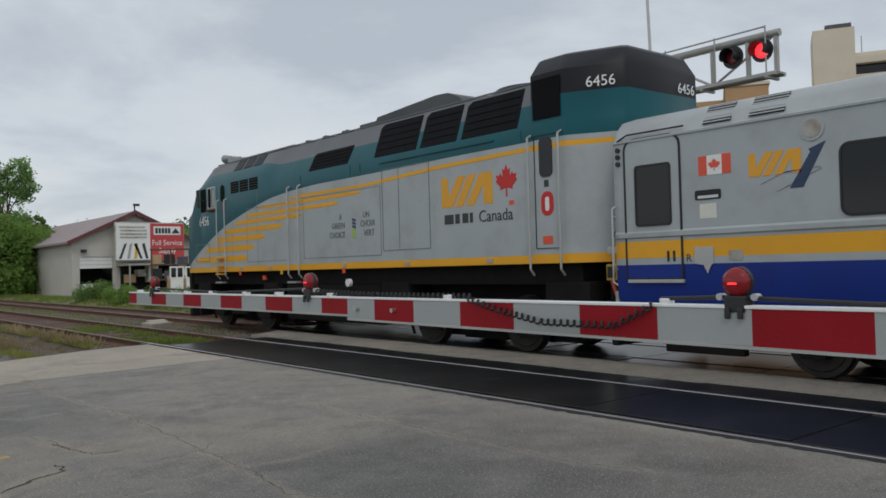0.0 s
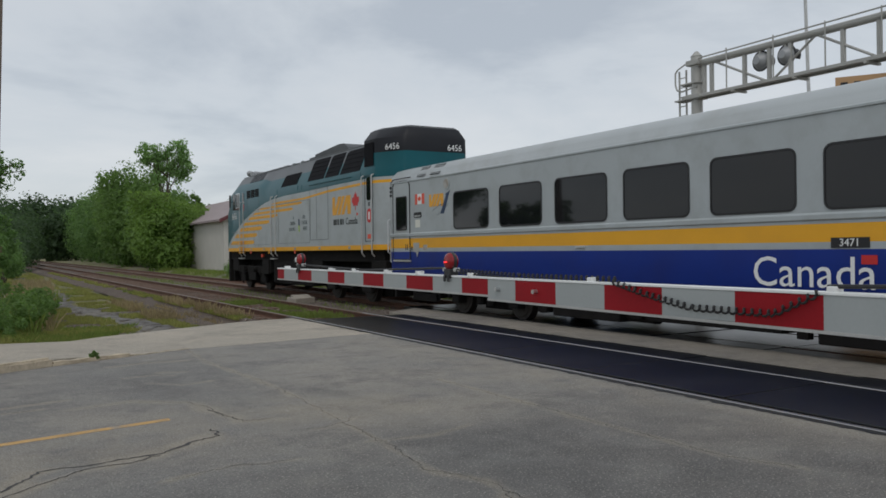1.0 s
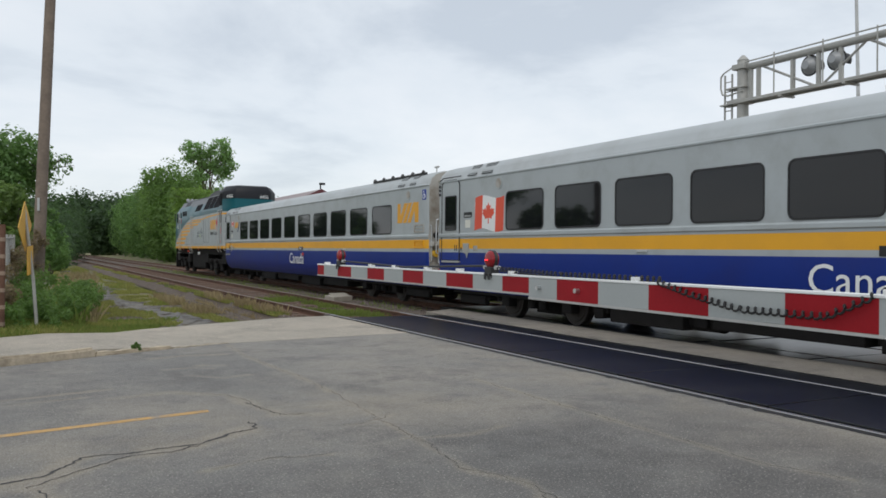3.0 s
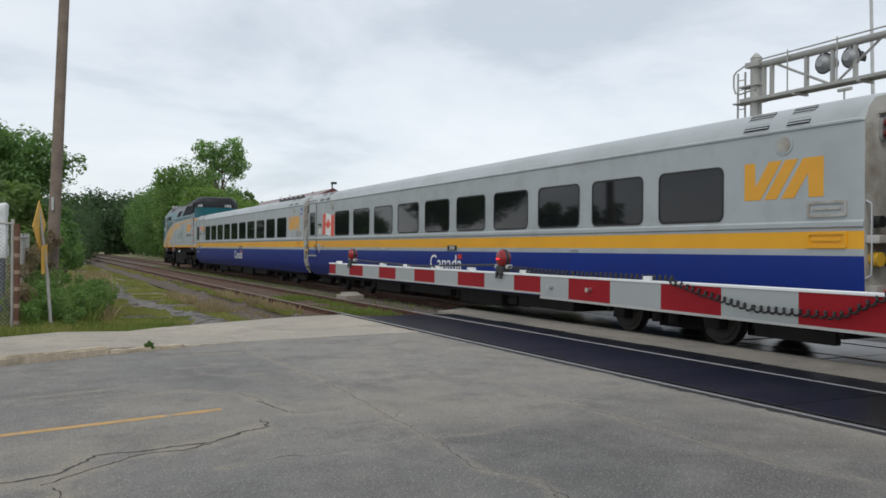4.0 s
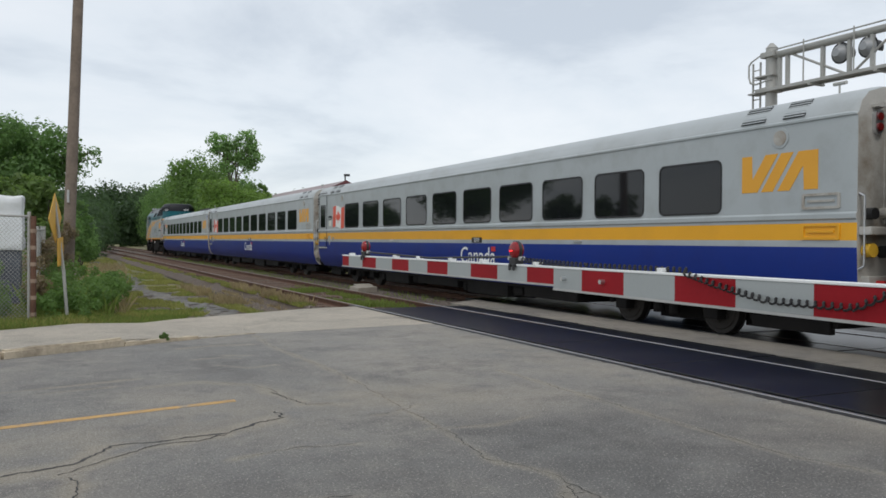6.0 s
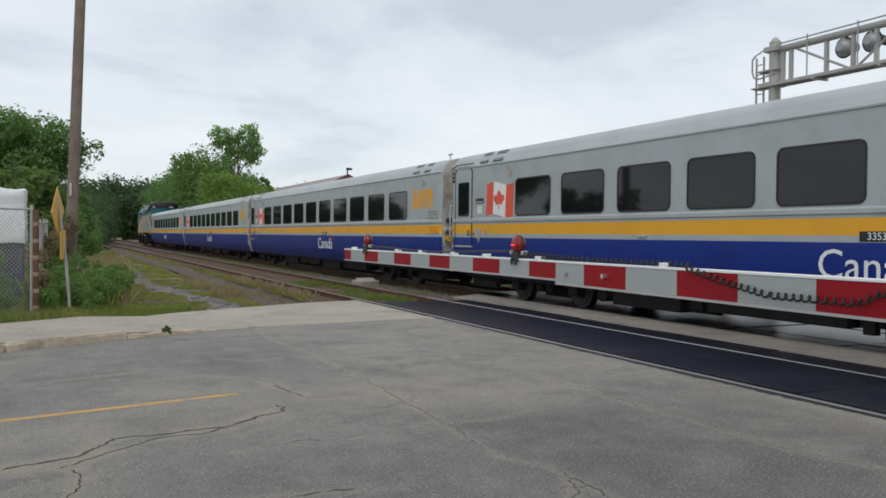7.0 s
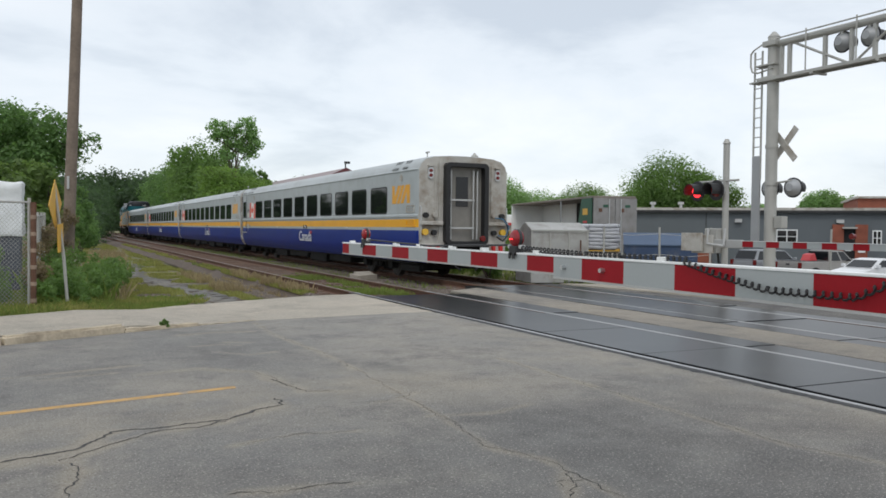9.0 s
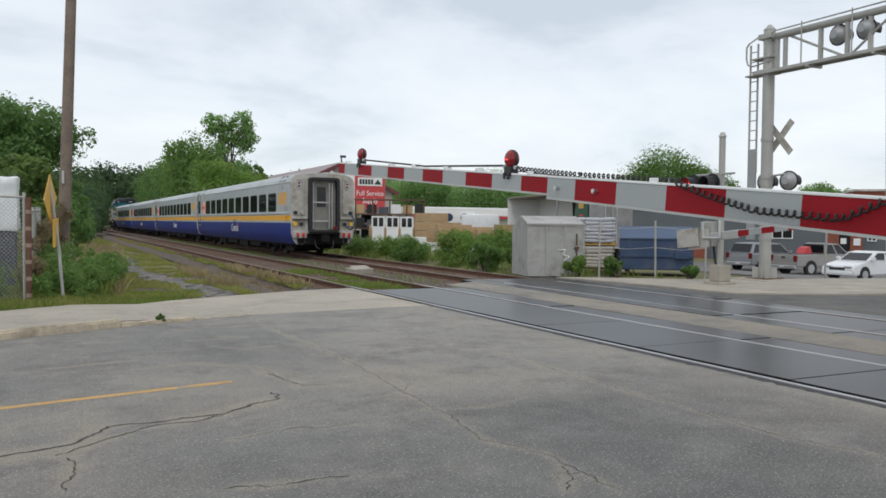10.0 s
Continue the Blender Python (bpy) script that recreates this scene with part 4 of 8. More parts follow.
    for k, (y0, y1, z) in enumerate(((-8.9, -6.9, 0.22), (-12.4, -9.6, 0.3), (-15.2, -13.0, 0.2), (-18.2, -16.0, 0.28))):
        part("equipment_box", boxes((-1.25, 1.25, y0, y1, z, 0.62), bevel=0.03), M_UNDER, root)
    part("underframe", boxes((-1.24, 1.24, -24.6, -0.3, 0.5, 0.72)), M_UNDER, root)
    # Boxes added below the floor to close gaps that let sky light through.
    for y0, y1, z in ((-2.0, -0.5, 0.34), (-6.7, -6.2, 0.36), (-9.5, -9.0, 0.4), (-12.9, -12.5, 0.34), (-15.9, -15.3, 0.38), (-24.7, -23.0, 0.34)):
        part("underfloor_gear", boxes((-1.12, 1.12, y0, y1, z, 0.56), (-1.18, -1.05, y0 + 0.1, y1 - 0.1, z - 0.1, z + 0.1), bevel=0.02), M_UNDER, root)
    for y0, y1 in ((-9.6, -8.9), (-16.0, -15.2)):
        part("air_reservoir", tubes(((-0.95, y0, 0.38), (-0.95, y1, 0.38), 0.16), n=14), M_UNDER, root)
    return root


def lerp_rows(rows, y):
    for (a, *p), (b, *q) in zip(rows, rows[1:]):
        if y <= b:
            t = max(0.0, (y - a) / (b - a))
            return [u + (v - u) * t for u, v in zip(p, q)]
    return list(rows[-1][1:])


# half width, shoulder height, roof-edge half width, roof-edge height, crown height along the locomotive
LOCO = [(2.05, 1.53, 4.04, 1.10, 4.95, 5.03), (11.4, 1.53, 4.04, 1.10, 4.95, 5.03), (12.1, 1.53, 4.30, 1.10, 4.95, 5.03), (15.7, 1.53, 4.30, 1.10, 4.95, 5.03), (16.05, 1.53, 4.28, 1.08, 4.93, 5.0),
        (16.35, 1.53, 4.2, 1.12, 4.45, 4.5), (16.75, 1.52, 3.55, 1.25, 3.66, 3.7), (17.3, 1.42, 3.36, 1.1, 3.48, 3.52), (17.45, 1.22, 3.1, 0.95, 3.3, 3.34)]
ARC = [(0, 3.80), (4.0, 3.79), (7.0, 3.75), (9.2, 3.74), (10.5, 3.69), (11.5, 3.60), (12.4, 3.45), (13.2, 3.28), (14.3, 3.02), (15.2, 2.70), (16.0, 2.37), (16.8, 2.0), (17.4, 1.79)]


def loco_section(y):
    w, zs, wt, ze, zc = lerp_rows(LOCO, y)
    zb = min(lerp_rows(ARC, y)[0], zs - 0.06)
    mid_ = ((w + wt) / 2, (zs + ze) / 2)
    half_ = [(w, 1.62), (w, 1.77), (w, zb - 0.075), (w, zb), (w, zs), mid_, (wt, ze), (wt * 0.5, zc - 0.01), (0, zc)]
    return [(-x, y, z) for x, z in half_[:-1]] + [(x, y, z) for x, z in half_[::-1]]


def locomotive():
    root = thing("diesel_locomotive", "teal and grey diesel locomotive with yellow stripes", "locomotive")
    ys = [2.05 + 0.267 * k for k in range(50)] + [15.4, 15.7, 16.05, 16.2, 16.35, 16.56, 16.75, 16.95, 17.2, 17.3, 17.4, 17.45]
    n = len(loco_section(5))

    def slot(i, y):
        j = min(i, n - 2 - i)
        return (2, 1, 1, 0, 0, 3, 3, 3, 3)[j] if y < 16.2 else (2, 1, 1, 0, 0, 0, 0, 0, 0)[j]
    part("body", loft([loco_section(y) for y in ys], slot), [M_TEAL, M_SILVER, M_YELLOW, M_DARKROOFLIGHT], root, smooth=True)
    # raised rear hood with rounded corners
    bm = bmesh.new()
    plan = [(-1.53, 2.05), (-1.53, 1.36), (-1.50, 1.25), (-1.06, 0.48), (-0.94, 0.40), (0.94, 0.40), (1.06, 0.48), (1.50, 1.25), (1.53, 1.36), (1.53, 2.05)]
    levels = [(1.62, 1.0), (1.78, 1.0), (3.62, 1.0), (3.71, 1.0), (3.80, 1.0), (4.06, 1.0), (4.09, 0.993), (4.53, 0.993), (4.95, 0.99), (5.25, 0.84), (5.31, 0.76)]
    rows = [[bm.verts.new((x * k, y + (0 if y > 2 else (1 - k) * 0.8), z)) for x, y in plan] for z, k in levels]
    for i, (r, s) in enumerate(zip(rows, rows[1:])):
        for j in range(len(plan)):
            bm.faces.new((r[j], r[(j + 1) % len(plan)], s[(j + 1) % len(plan)], s[j])).material_index = (2, 1, 2, 1, 0, 0, 0, 3, 3, 4)[i]
    bm.faces.new(rows[-1]).material_index = 4
    bm.faces.new(rows[0][::-1])
    part("rear_hood", bm, [M_TEAL, M_SILVER, M_YELLOW, M_BLACKPAINT, M_DARKROOF], root, smooth=True)
    L = lambda out: (lambda y, z, w: (-(1.53 + out * w), y, z))
    quad = lambda a, b, z0, z1: [(a, z0), (b, z0), (b, z1), (a, z1)]
    P = lambda name, pts, m, out=0.006, label="", parent=None: plate(name, pts, m, parent or root, L(out), label)
    # yellow speed stripes that run out of the painted curve
    for z, end, tall in ((3.33, 7.3, 0.09), (3.15, 8.25, 0.10), (2.97, 9.95, 0.12), (2.74, 10.95, 0.14), (2.50, 11.9, 0.16), (2.22, 12.55, 0.17), (1.92, 12.95, 0.17)):
        start = next(y for y in np.arange(9.5, 17.4, 0.05) if lerp_rows(ARC, y)[0] < z + tall + 0.04)
        P("stripe", [(float(start), z), (end + 0.35, z), (end, z + tall * 0.35), (end + 0.15, z + tall), (float(start) - 0.35, z + tall)], M_YELLOW, 0.004)
    P("waist_line", [(2.05, 3.63), (4.9, 3.58), (7.1, 3.48), (10.0, 3.47), (10.9, 3.50), (10.0, 3.55), (7.1, 3.55), (4.9, 3.66), (2.05, 3.71)], M_YELLOW, 0.004)
    # dark intake panels on the shoulder
    a, b = Vector((1.53, 4.04)), Vector((1.10, 4.95))
    a2 = Vector((1.53, 4.30))

    def slope(y, v, w, foot=a):
        nrm = Vector((b.y - foot.y, foot.x - b.x)).normalized()
        p = foot + (b - foot) * v + nrm * (0.012 * w)
        return (-p.x, y, p.y)
    for y0, y1, v1, lean in ((2.42, 3.92, 0.93, 0.14), (4.08, 5.20, 0.93, 0.14), (5.35, 6.82, 0.93, 0.16), (7.9, 9.62, 0.56, 0.0)):
        ip = plate("intake_panel", [(y0, 0.06), (y1, 0.06), (y1 + lean, v1 * 0.9), (y1 + lean - 0.1, v1), (y0 + lean, v1)], M_INTAKE, root, slope, "black louvred intake panel")
        for k in range(1, 5):
            v = 0.06 + (v1 - 0.06) * k / 5
            plate("louvre_blade", [(y0 + 0.06 + lean * v, v), (y1 - 0.06 + lean * v, v), (y1 - 0.06 + lean * v, v + 0.012), (y0 + 0.06 + lean * v, v + 0.012)], M_INTAKE, ip, lambda y, q, w: slope(y, q, 1 + w))
    for k in range(3):
        plate("roof_louvre", [(12.45 + 0.62 * k, 0.5), (12.95 + 0.62 * k, 0.5), (12.95 + 0.62 * k, 0.96), (12.45 + 0.62 * k, 0.96)], M_BLACKPAINT, root, lambda y, v, w: slope(y, v, w, a2))
        lv = P("side_louvre", quad(12.3 + 0.58 * k, 12.8 + 0.58 * k, 3.92, 4.25), M_INTAKE, 0.006)
        for q in range(4):
            P("louvre_blade", quad(12.32 + 0.58 * k, 12.78 + 0.58 * k, 3.96 + 0.075 * q, 3.975 + 0.075 * q), M_DARKTEXT, 0.012, parent=lv)
    # raised seams of the side sheets and the walkway strip under the intakes
    for y in (2.3, 7.35, 7.75, 10.0):
        part("sheet_seam", boxes((-1.538, -1.53, y, y + 0.018, 3.84, 4.03)), M_TEAL, root)
    part("drip_rail", boxes((-1.55, -1.53, 3.0, 6.6, 3.93, 3.96), bevel=0.004), M_TEAL, root)
    part("roof_edge", boxes((-1.115, -1.09, 2.05, 15.7, 4.955, 4.985), bevel=0.004), M_DARKROOFLIGHT, root)
    P("hood_window", quad(1.37, 2.0, 4.16, 4.86), M_INTAKE, 0.01)
    # doors, ladders and rails
    dr = part("crew_door", ring(bmesh.new(), quad(1.45, 2.0, 1.88, 3.88), quad(1.462, 1.988, 1.892, 3.868), L(0.012)), M_GASKET, root)
    part("door_window", prism(bmesh.new(), rounded(1.58, 1.88, 3.13, 3.83, 0.1), L(0.014)), M_GLASS, dr)
    part("extinguisher_mark", prism(bmesh.new(), rounded(1.58, 1.86, 2.45, 2.88, 0.135), L(0.007)), M_LEAFRED, dr)
    part("extinguisher", prism(bmesh.new(), capsule(1.72, 2.66, 0.09, 0.25), L(0.011)), M_WHITE, dr)
    P("warning_plate", quad(1.62, 1.84, 1.96, 2.10), M_REDDECAL, 0.008, parent=dr)
    P("door_sign", quad(1.68, 1.78, 2.96, 3.08), M_DARKTEXT, 0.008, parent=dr)
    for y in (1.37, 2.07, 10.02, 10.55, 14.25, 14.78):
        top = 3.8 if y > 3 else 3.9
        part("handrail", pipe([(-1.53, y, top), (-1.62, y, top - 0.05), (-1.62, y, 1.52), (-1.53, y, 1.42)], 0.02), M_ALU, root)
    for y0 in (14.28, 10.0):
        for k in range(4 if y0 > 12 else 1):
            part("ladder_rung", boxes((-1.66, -1.5, y0 + 0.12, y0 + 0.55, 1.3 + 0.24 * k, 1.34 + 0.24 * k)), M_ORANGE if k else M_ALU, root)
    part("body_door", ring(bmesh.new(), quad(4.9, 6.53, 1.99, 3.79), quad(4.915, 6.515, 2.005, 3.775), L(0.008)), M_SEAM, root)
    part("door_split", boxes((-1.537, -1.53, 5.93, 5.942, 2.0, 3.78)), M_SEAM, root)
    part("access_door", ring(bmesh.new(), quad(6.6, 9.9, 1.9, 3.45), quad(6.612, 9.888, 1.912, 3.438), L(0.006)), M_SEAM, root)
    part("cab_hatch", ring(bmesh.new(), quad(15.5, 16.5, 1.95, 2.5), quad(15.52, 16.48, 1.97, 2.48), L(0.006)), M_SEAM, root)
    part("access_door", ring(bmesh.new(), quad(10.7, 13.0, 1.88, 3.4), quad(10.712, 12.988, 1.892, 3.388), L(0.006)), M_SEAM, root)
    for y in (12.35, 13.9):
        part("panel_joint", boxes((-1.534, -1.53, y, y + 0.012, 1.8, 3.9)), M_SEAM, root)
    # cab windows, mirror, rear-view
    cw = part("cab_window", ring(bmesh.new(), rounded(14.98, 15.58, 3.56, 4.24, 0.05), rounded(15.03, 15.53, 3.61, 4.19, 0.04), L(0.02)), M_CHROME, root)
    part("pane", prism(bmesh.new(), rounded(15.02, 15.54, 3.60, 4.20, 0.04), L(0.008)), M_GLASS, cw)
    # Pale plate: brightness of the sky behind the window, put into its colour.
    part("sash", prism(bmesh.new(), rounded(15.06, 15.24, 3.62, 4.18, 0.03), L(0.014)), M_PALESKY, cw)
    part("centre_bar", boxes((-1.555, -1.535, 15.26, 15.30, 3.6, 4.2)), M_CHROME, cw)
    part("arm_rest", boxes((-1.60, -1.53, 15.0, 15.58, 3.50, 3.56), bevel=0.012), M_RUST, cw)
    part("front_quarter_window", prism(bmesh.new(), rounded(15.7, 16.08, 3.5, 4.22, 0.05), L(0.012)), M_GLASS, root)
    part("cab_door_window", prism(bmesh.new(), capsule(14.52, 3.98, 0.26, 0.5), L(0.012)), M_GLASS, root)
    part("cab_mirror", boxes((-1.76, -1.72, 15.72, 15.88, 3.62, 4.18), (-1.74, -1.52, 15.79, 15.81, 3.85, 3.88), bevel=0.008), M_LAMPHOUSE, root)
    for s in (-1, 1):
        part("windscreen", prism(bmesh.new(), rounded(0.08, 1.05, 0.1, 0.9, 0.05), lambda u, v, w, s=s: (s * u, 16.79 - 0.66 * v + 0.01 * w, 3.70 + 1.24 * v)), M_GLASS, root)
    part("red_tag", prism(bmesh.new(), capsule(14.45, 3.56, 0.12, 0.3), L(0.01)), M_LEAFRED, root)
    # lettering and marks
    M_L = lambda y, z: Matrix.Translation((-1.537, y, z)) @ SIDE
    lettering("road_number", "6456", 0.42, M_WHITE, root, M_L(15.85, 3.20), "white road number", 0.85)
    lettering("road_number", "6456", 0.26, M_WHITE, root, Matrix.Translation((-1.235, 0.75, 4.66)) @ pose(0, 0, 0, 90, 0, -60), "white road number", 0.95)
    lettering("road_number", "6456", 0.26, M_WHITE, root, Matrix.Translation((0.62, 0.392, 4.66)) @ pose(0, 0, 0, 90, 0, 0), "white road number", 0.95)
    bars = lambda d, w, h, z: logo_on_loco(root, d, z, w, h)
    bars(4.52, 1.46, 0.6, 2.78)
    P("leaf", [(2.70 + 0.29 * u, 3.13 + 0.34 * v) for u, v in LEAF], M_LEAFRED, 0.005, "red leaf")
    for u0, u1 in ((4.45, 4.18), (4.13, 4.0), (3.92, 3.75), (3.71, 3.62)):
        P("name_bar", quad(u1, u0, 2.45, 2.64), M_DARKTEXT, 0.004)
    lettering("name", "Canada", 0.32, M_DARKTEXT, root, M_L(3.0, 2.54), "dark lettering", 0.95)
    P("name_flag", quad(2.52, 2.64, 2.71, 2.79), M_REDDECAL, 0.004)
    for k, (s, y) in enumerate((("A", 8.2), ("GREEN", 8.3), ("CHOICE", 8.35), ("UN", 7.15), ("CHOIX", 7.1), ("VERT", 7.05))):
        lettering("slogan", s, 0.2, M_SLOGAN, root, M_L(y, (2.84, 2.64, 2.42)[k % 3]), "small dark lettering", 0.9)
    for k in range(6):
        P("slogan_mark", [(7.72, 2.34 + 0.08 * k), (7.58, 2.30 + 0.08 * k), (7.58, 2.36 + 0.08 * k), (7.72, 2.40 + 0.08 * k)], M_NAVY if k > 2 else M_GREENMARK, 0.004)
    # roof equipment
    hatch = bmesh.new()
    prism(hatch, [(4.45, 4.98), (7.6, 4.98), (7.45, 5.17), (5.35, 5.30), (4.95, 5.28), (4.6, 5.14)], lambda y, z, w: (-0.95 + 1.9 * w, y, z))
    part("roof_hatch", hatch, M_DARKROOF, root)
    part("fan", tubes(((0, 3.4, 5.0), (0, 3.4, 5.14), 0.78), n=28), M_DARKROOF, root)
    part("fan_guard", tubes(((0, 3.4, 5.14), (0, 3.4, 5.2), 0.7, 0.45), n=28), M_GALV, root)
    part("roof_box", boxes((-0.85, 0.85, 7.62, 8.35, 4.98, 5.14), bevel=0.04), M_DARKROOF, root)
    part("exhaust_box", boxes((-0.85, 0.85, 11.5, 14.7, 4.98, 5.10), (-0.6, 0.6, 12.0, 14.2, 5.10, 5.18), bevel=0.03), M_DARKROOF, root)
    for k in range(3):
        part("roof_seam", boxes((-1.05, 1.05, 8.6 + 0.95 * k, 8.64 + 0.95 * k, 5.0, 5.045)), M_DARKROOF, root)
    for y in (9.0, 9.9, 10.7):
        part("lifting_lug", boxes((-0.85, -0.7, y, y + 0.12, 4.98, 5.1)), M_DARKROOF, root)
    for k in range(3):
        part("horn", tubes(((-0.85 + 0.3 * k, 15.35, 5.2), (-0.85 + 0.3 * k, 15.75 + 0.1 * k, 5.2), 0.06, 0.14), n=12), M_LAMPGREY, root)
    part("horn_bracket", boxes((-0.93, -0.18, 15.3, 15.42, 4.98, 5.2)), M_LAMPGREY, root)
    # hoses and jumper box under the rear corner, marks along the sill
    jb = part("jumper_box", boxes((-1.28, -0.98, 0.5, 0.72, 1.32, 1.58), bevel=0.02), M_SIGNAMBER, root, "yellow jumper box")
    part("box_door", boxes((-1.29, -1.28, 0.53, 0.69, 1.36, 1.54)), M_GASKET, jb)
    for k in range(3):
        part("hose", pipe([(-1.25 + 0.12 * k, 0.62, 1.32), (-1.3 + 0.12 * k, 0.5 - 0.06 * k, 1.1), (-1.22 + 0.1 * k, 0.36, 0.9), (-1.0 + 0.1 * k, 0.25, 0.78)], 0.034), M_ORANGERED, root, "orange-red air hose")
        part("hose_end", boxes((-1.04 + 0.1 * k, -0.96 + 0.1 * k, 0.2, 0.3, 0.72, 0.82), bevel=0.01), M_ALU, root)
    for y in (3.1, 5.6, 8.0, 11.6, 13.3):
        part("sill_bracket", boxes((-1.548, -1.53, y, y + 0.16, 1.66, 1.74), bevel=0.004), M_GALV, root)
    for y, m2 in ((8.05, M_REDDECAL), (13.4, M_REDDECAL), (11.0, M_ORANGE)):
        P("sill_mark", quad(y, y + 0.12, 1.52, 1.64), m2, 0.01)
    part("valve", tubes(((-1.5, 7.9, 1.3), (-1.58, 7.9, 1.3), 0.09), n=12), M_WHITE, root)
    # End plates added to shut out sky light below the locomotive.
    for y in (0.55, 16.9):
        part("end_plate", boxes((-1.25, 1.25, y, y + 0.12, 0.28, 1.3), bevel=0.02), M_UNDER, root)
    for y0, y1 in ((1.0, 2.0), (5.9, 6.9), (11.4, 12.3), (15.9, 16.8)):
        for x0 in (-1.36, 0.7):
            part("sill_tank", boxes((x0, x0 + 0.66, y0, y1, 0.75, 1.3), bevel=0.04), M_UNDER, root)
    for y in (3.9, 14.0):
        part("truck_frame", boxes((-1.34, -1.18, y - 2.0, y + 2.0, 0.72, 1.0), (-1.34, -1.18, y - 0.5, y + 0.5, 0.4, 0.75), (-1.3, -1.16, y - 1.75, y - 1.1, 0.32, 0.8), (-1.3, -1.16, y + 1.1, y + 1.75, 0.32, 0.8), bevel=0.04), M_UNDER, root, "cast black truck side frame")
        # Solid core added to each truck, against sky light from the far side.
        part("truck_beam", boxes((-0.7, 0.7, y - 2.0, y + 2.0, 0.2, 0.8)), M_UNDER, root)
        for dy in (-1.42, 1.42):
            for e in (-0.3, 0.3):
                part("journal_spring", tubes(((-1.27, y + dy + e, 0.62), (-1.27, y + dy + e, 0.95), 0.085), n=10), M_UNDER, root)
            part("brake_cylinder", tubes(((-1.36, y + dy * 0.5, 0.86), (-1.5, y + dy * 0.5, 0.86), 0.12, 0.09), n=12), M_UNDER, root)
    # underside
    part("underframe", boxes((-1.3, 1.3, 1.2, 17.3, 1.25, 1.62), bevel=0.03), M_UNDER, root)
    part("fuel_tank", boxes((-1.3, 1.3, 7.0, 11.3, 0.35, 1.3), bevel=0.12), M_UNDER, root)
    # Blocks in the motors' place, added to fill the bright gap under the frame.
    for y0, y1 in ((2.5, 6.2), (12.6, 16.3)):
        part("traction_motor", boxes((-0.74, 0.74, y0, y1, 0.32, 1.28), bevel=0.05), M_UNDER, root)
    part("battery_box", boxes((-1.42, -1.2, 11.5, 12.3, 0.7, 1.3), bevel=0.02), M_UNDER, root)
    part("pilot", boxes((-1.35, 1.35, 17.3, 17.55, 0.25, 1.62), bevel=0.05), M_UNDER, root)
    part("end_plate", boxes((-1.1, 1.1, 0.5, 0.7, 0.8, 1.62), bevel=0.03), M_UNDER, root)
    part("coupler", boxes((-0.14, 0.14, 0.1, 0.6, 0.75, 1.05), bevel=0.03), M_UNDER, root)
    part("yellow_valve", tubes(((-1.0, 0.5, 1.5), (-1.0, 0.38, 1.5), 0.09), ((-1.0, 0.45, 1.5), (-1.0, 0.45, 1.3), 0.05)), M_YELLOW, root)
    for k in range(3):
        part("brake_hose", pipe([(-1.05 + 0.13 * k, 0.5, 1.3), (-1.0 + 0.13 * k, 0.36, 1.1), (-0.95 + 0.13 * k, 0.32, 0.85), (-0.9 + 0.13 * k, 0.36, 0.7)], 0.045), M_REDDECAL, root)
    for y in (4.3, 14.4):
        bogie(root, y, 2.74, 0.51, 0.72, "grimy black two-axle truck")
        for s in (-1, 1):
            part("truck_side", boxes((s * 1.15 - 0.06, s * 1.15 + 0.06, y - 1.9, y + 1.9, 0.62, 0.9), bevel=0.04), M_UNDER, root)
            part("sand_pipe", pipe([(s * 1.25, y + 1.7, 1.3), (s * 1.25, y + 1.8, 0.7), (s * 1.0, y + 1.9, 0.2)], 0.03), M_UNDER, root)
    part("bell_crank", tubes(((-1.42, 12.2, 1.5), (-1.42, 12.2, 1.38), 0.07)), M_REDDECAL, root)
    return root


M_DARKROOFLIGHT = mat("grey_roof_paint", (0.13, 0.14, 0.15), 0.5, var=0.15, scale=1.0)
M_PALESKY = mat("sky_behind_glass", (0.42, 0.45, 0.47), 0.05, spec=0.6)
M_SEAM = mat("panel_seam", (0.17, 0.185, 0.19), 0.6, var=0.2)
M_SLOGAN = mat("faded_lettering", (0.13, 0.16, 0.16), 0.5)
M_GREENMARK = mat("green_decal", (0.35, 0.5, 0.05), 0.5)
M_SIGNAMBER = mat("yellow_box_paint", (0.5, 0.36, 0.03), 0.6, var=0.2, scale=5)
M_ORANGERED = mat("orange_hose", (0.42, 0.07, 0.03), 0.6, var=0.3, scale=9)


def logo_on_loco(root, y, z, w, h):
    bars = [[(0, 1), (0.14, 1), (0.15, 0.35), (0.33, 1), (0.5, 1), (0.22, 0), (0.0, 0)], [(0.27, 0), (0.43, 0), (0.70, 1), (0.54, 1)], [(0.49, 0), (0.65, 0), (0.82, 0.62), (0.83, 0), (1.0, 0), (1.0, 1), (0.76, 1)]]
    for b in bars:
        plate("logo_bar", [(y - u * w, z + v * h) for u, v in b], M_ORANGE, root, lambda a, c, k: (-(1.53 + 0.005 * k), a, c))


LOCO_OB = locomotive()
COACHES = [coach("3471", True, True, 13.12, 13.72), coach("3318", False, False, 12.68, 13.1), coach("3318", False, False, 14.15, 14.13), coach("3353", False, False, 13.1, 13.1)]
SETBACK = [0.0, 25.93, 52.0, 78.0]      # front of each coach behind the first one's


# ---- crossing gates and signals ----
GATE_X, PIVOT_Y, PIVOT_Z = 2.96, -1.2, 1.37
EDGES = [8.76, 8.55, 8.12, 7.73, 7.30, 6.90, 6.49, 6.09, 5.68, 5.26, 4.85, 4.51, 4.20, 3.795, 3.375, 2.955, 2.515, 2.08, 1.645, 1.19, 0.78, 0.35, -0.08, -0.5, -0.9]


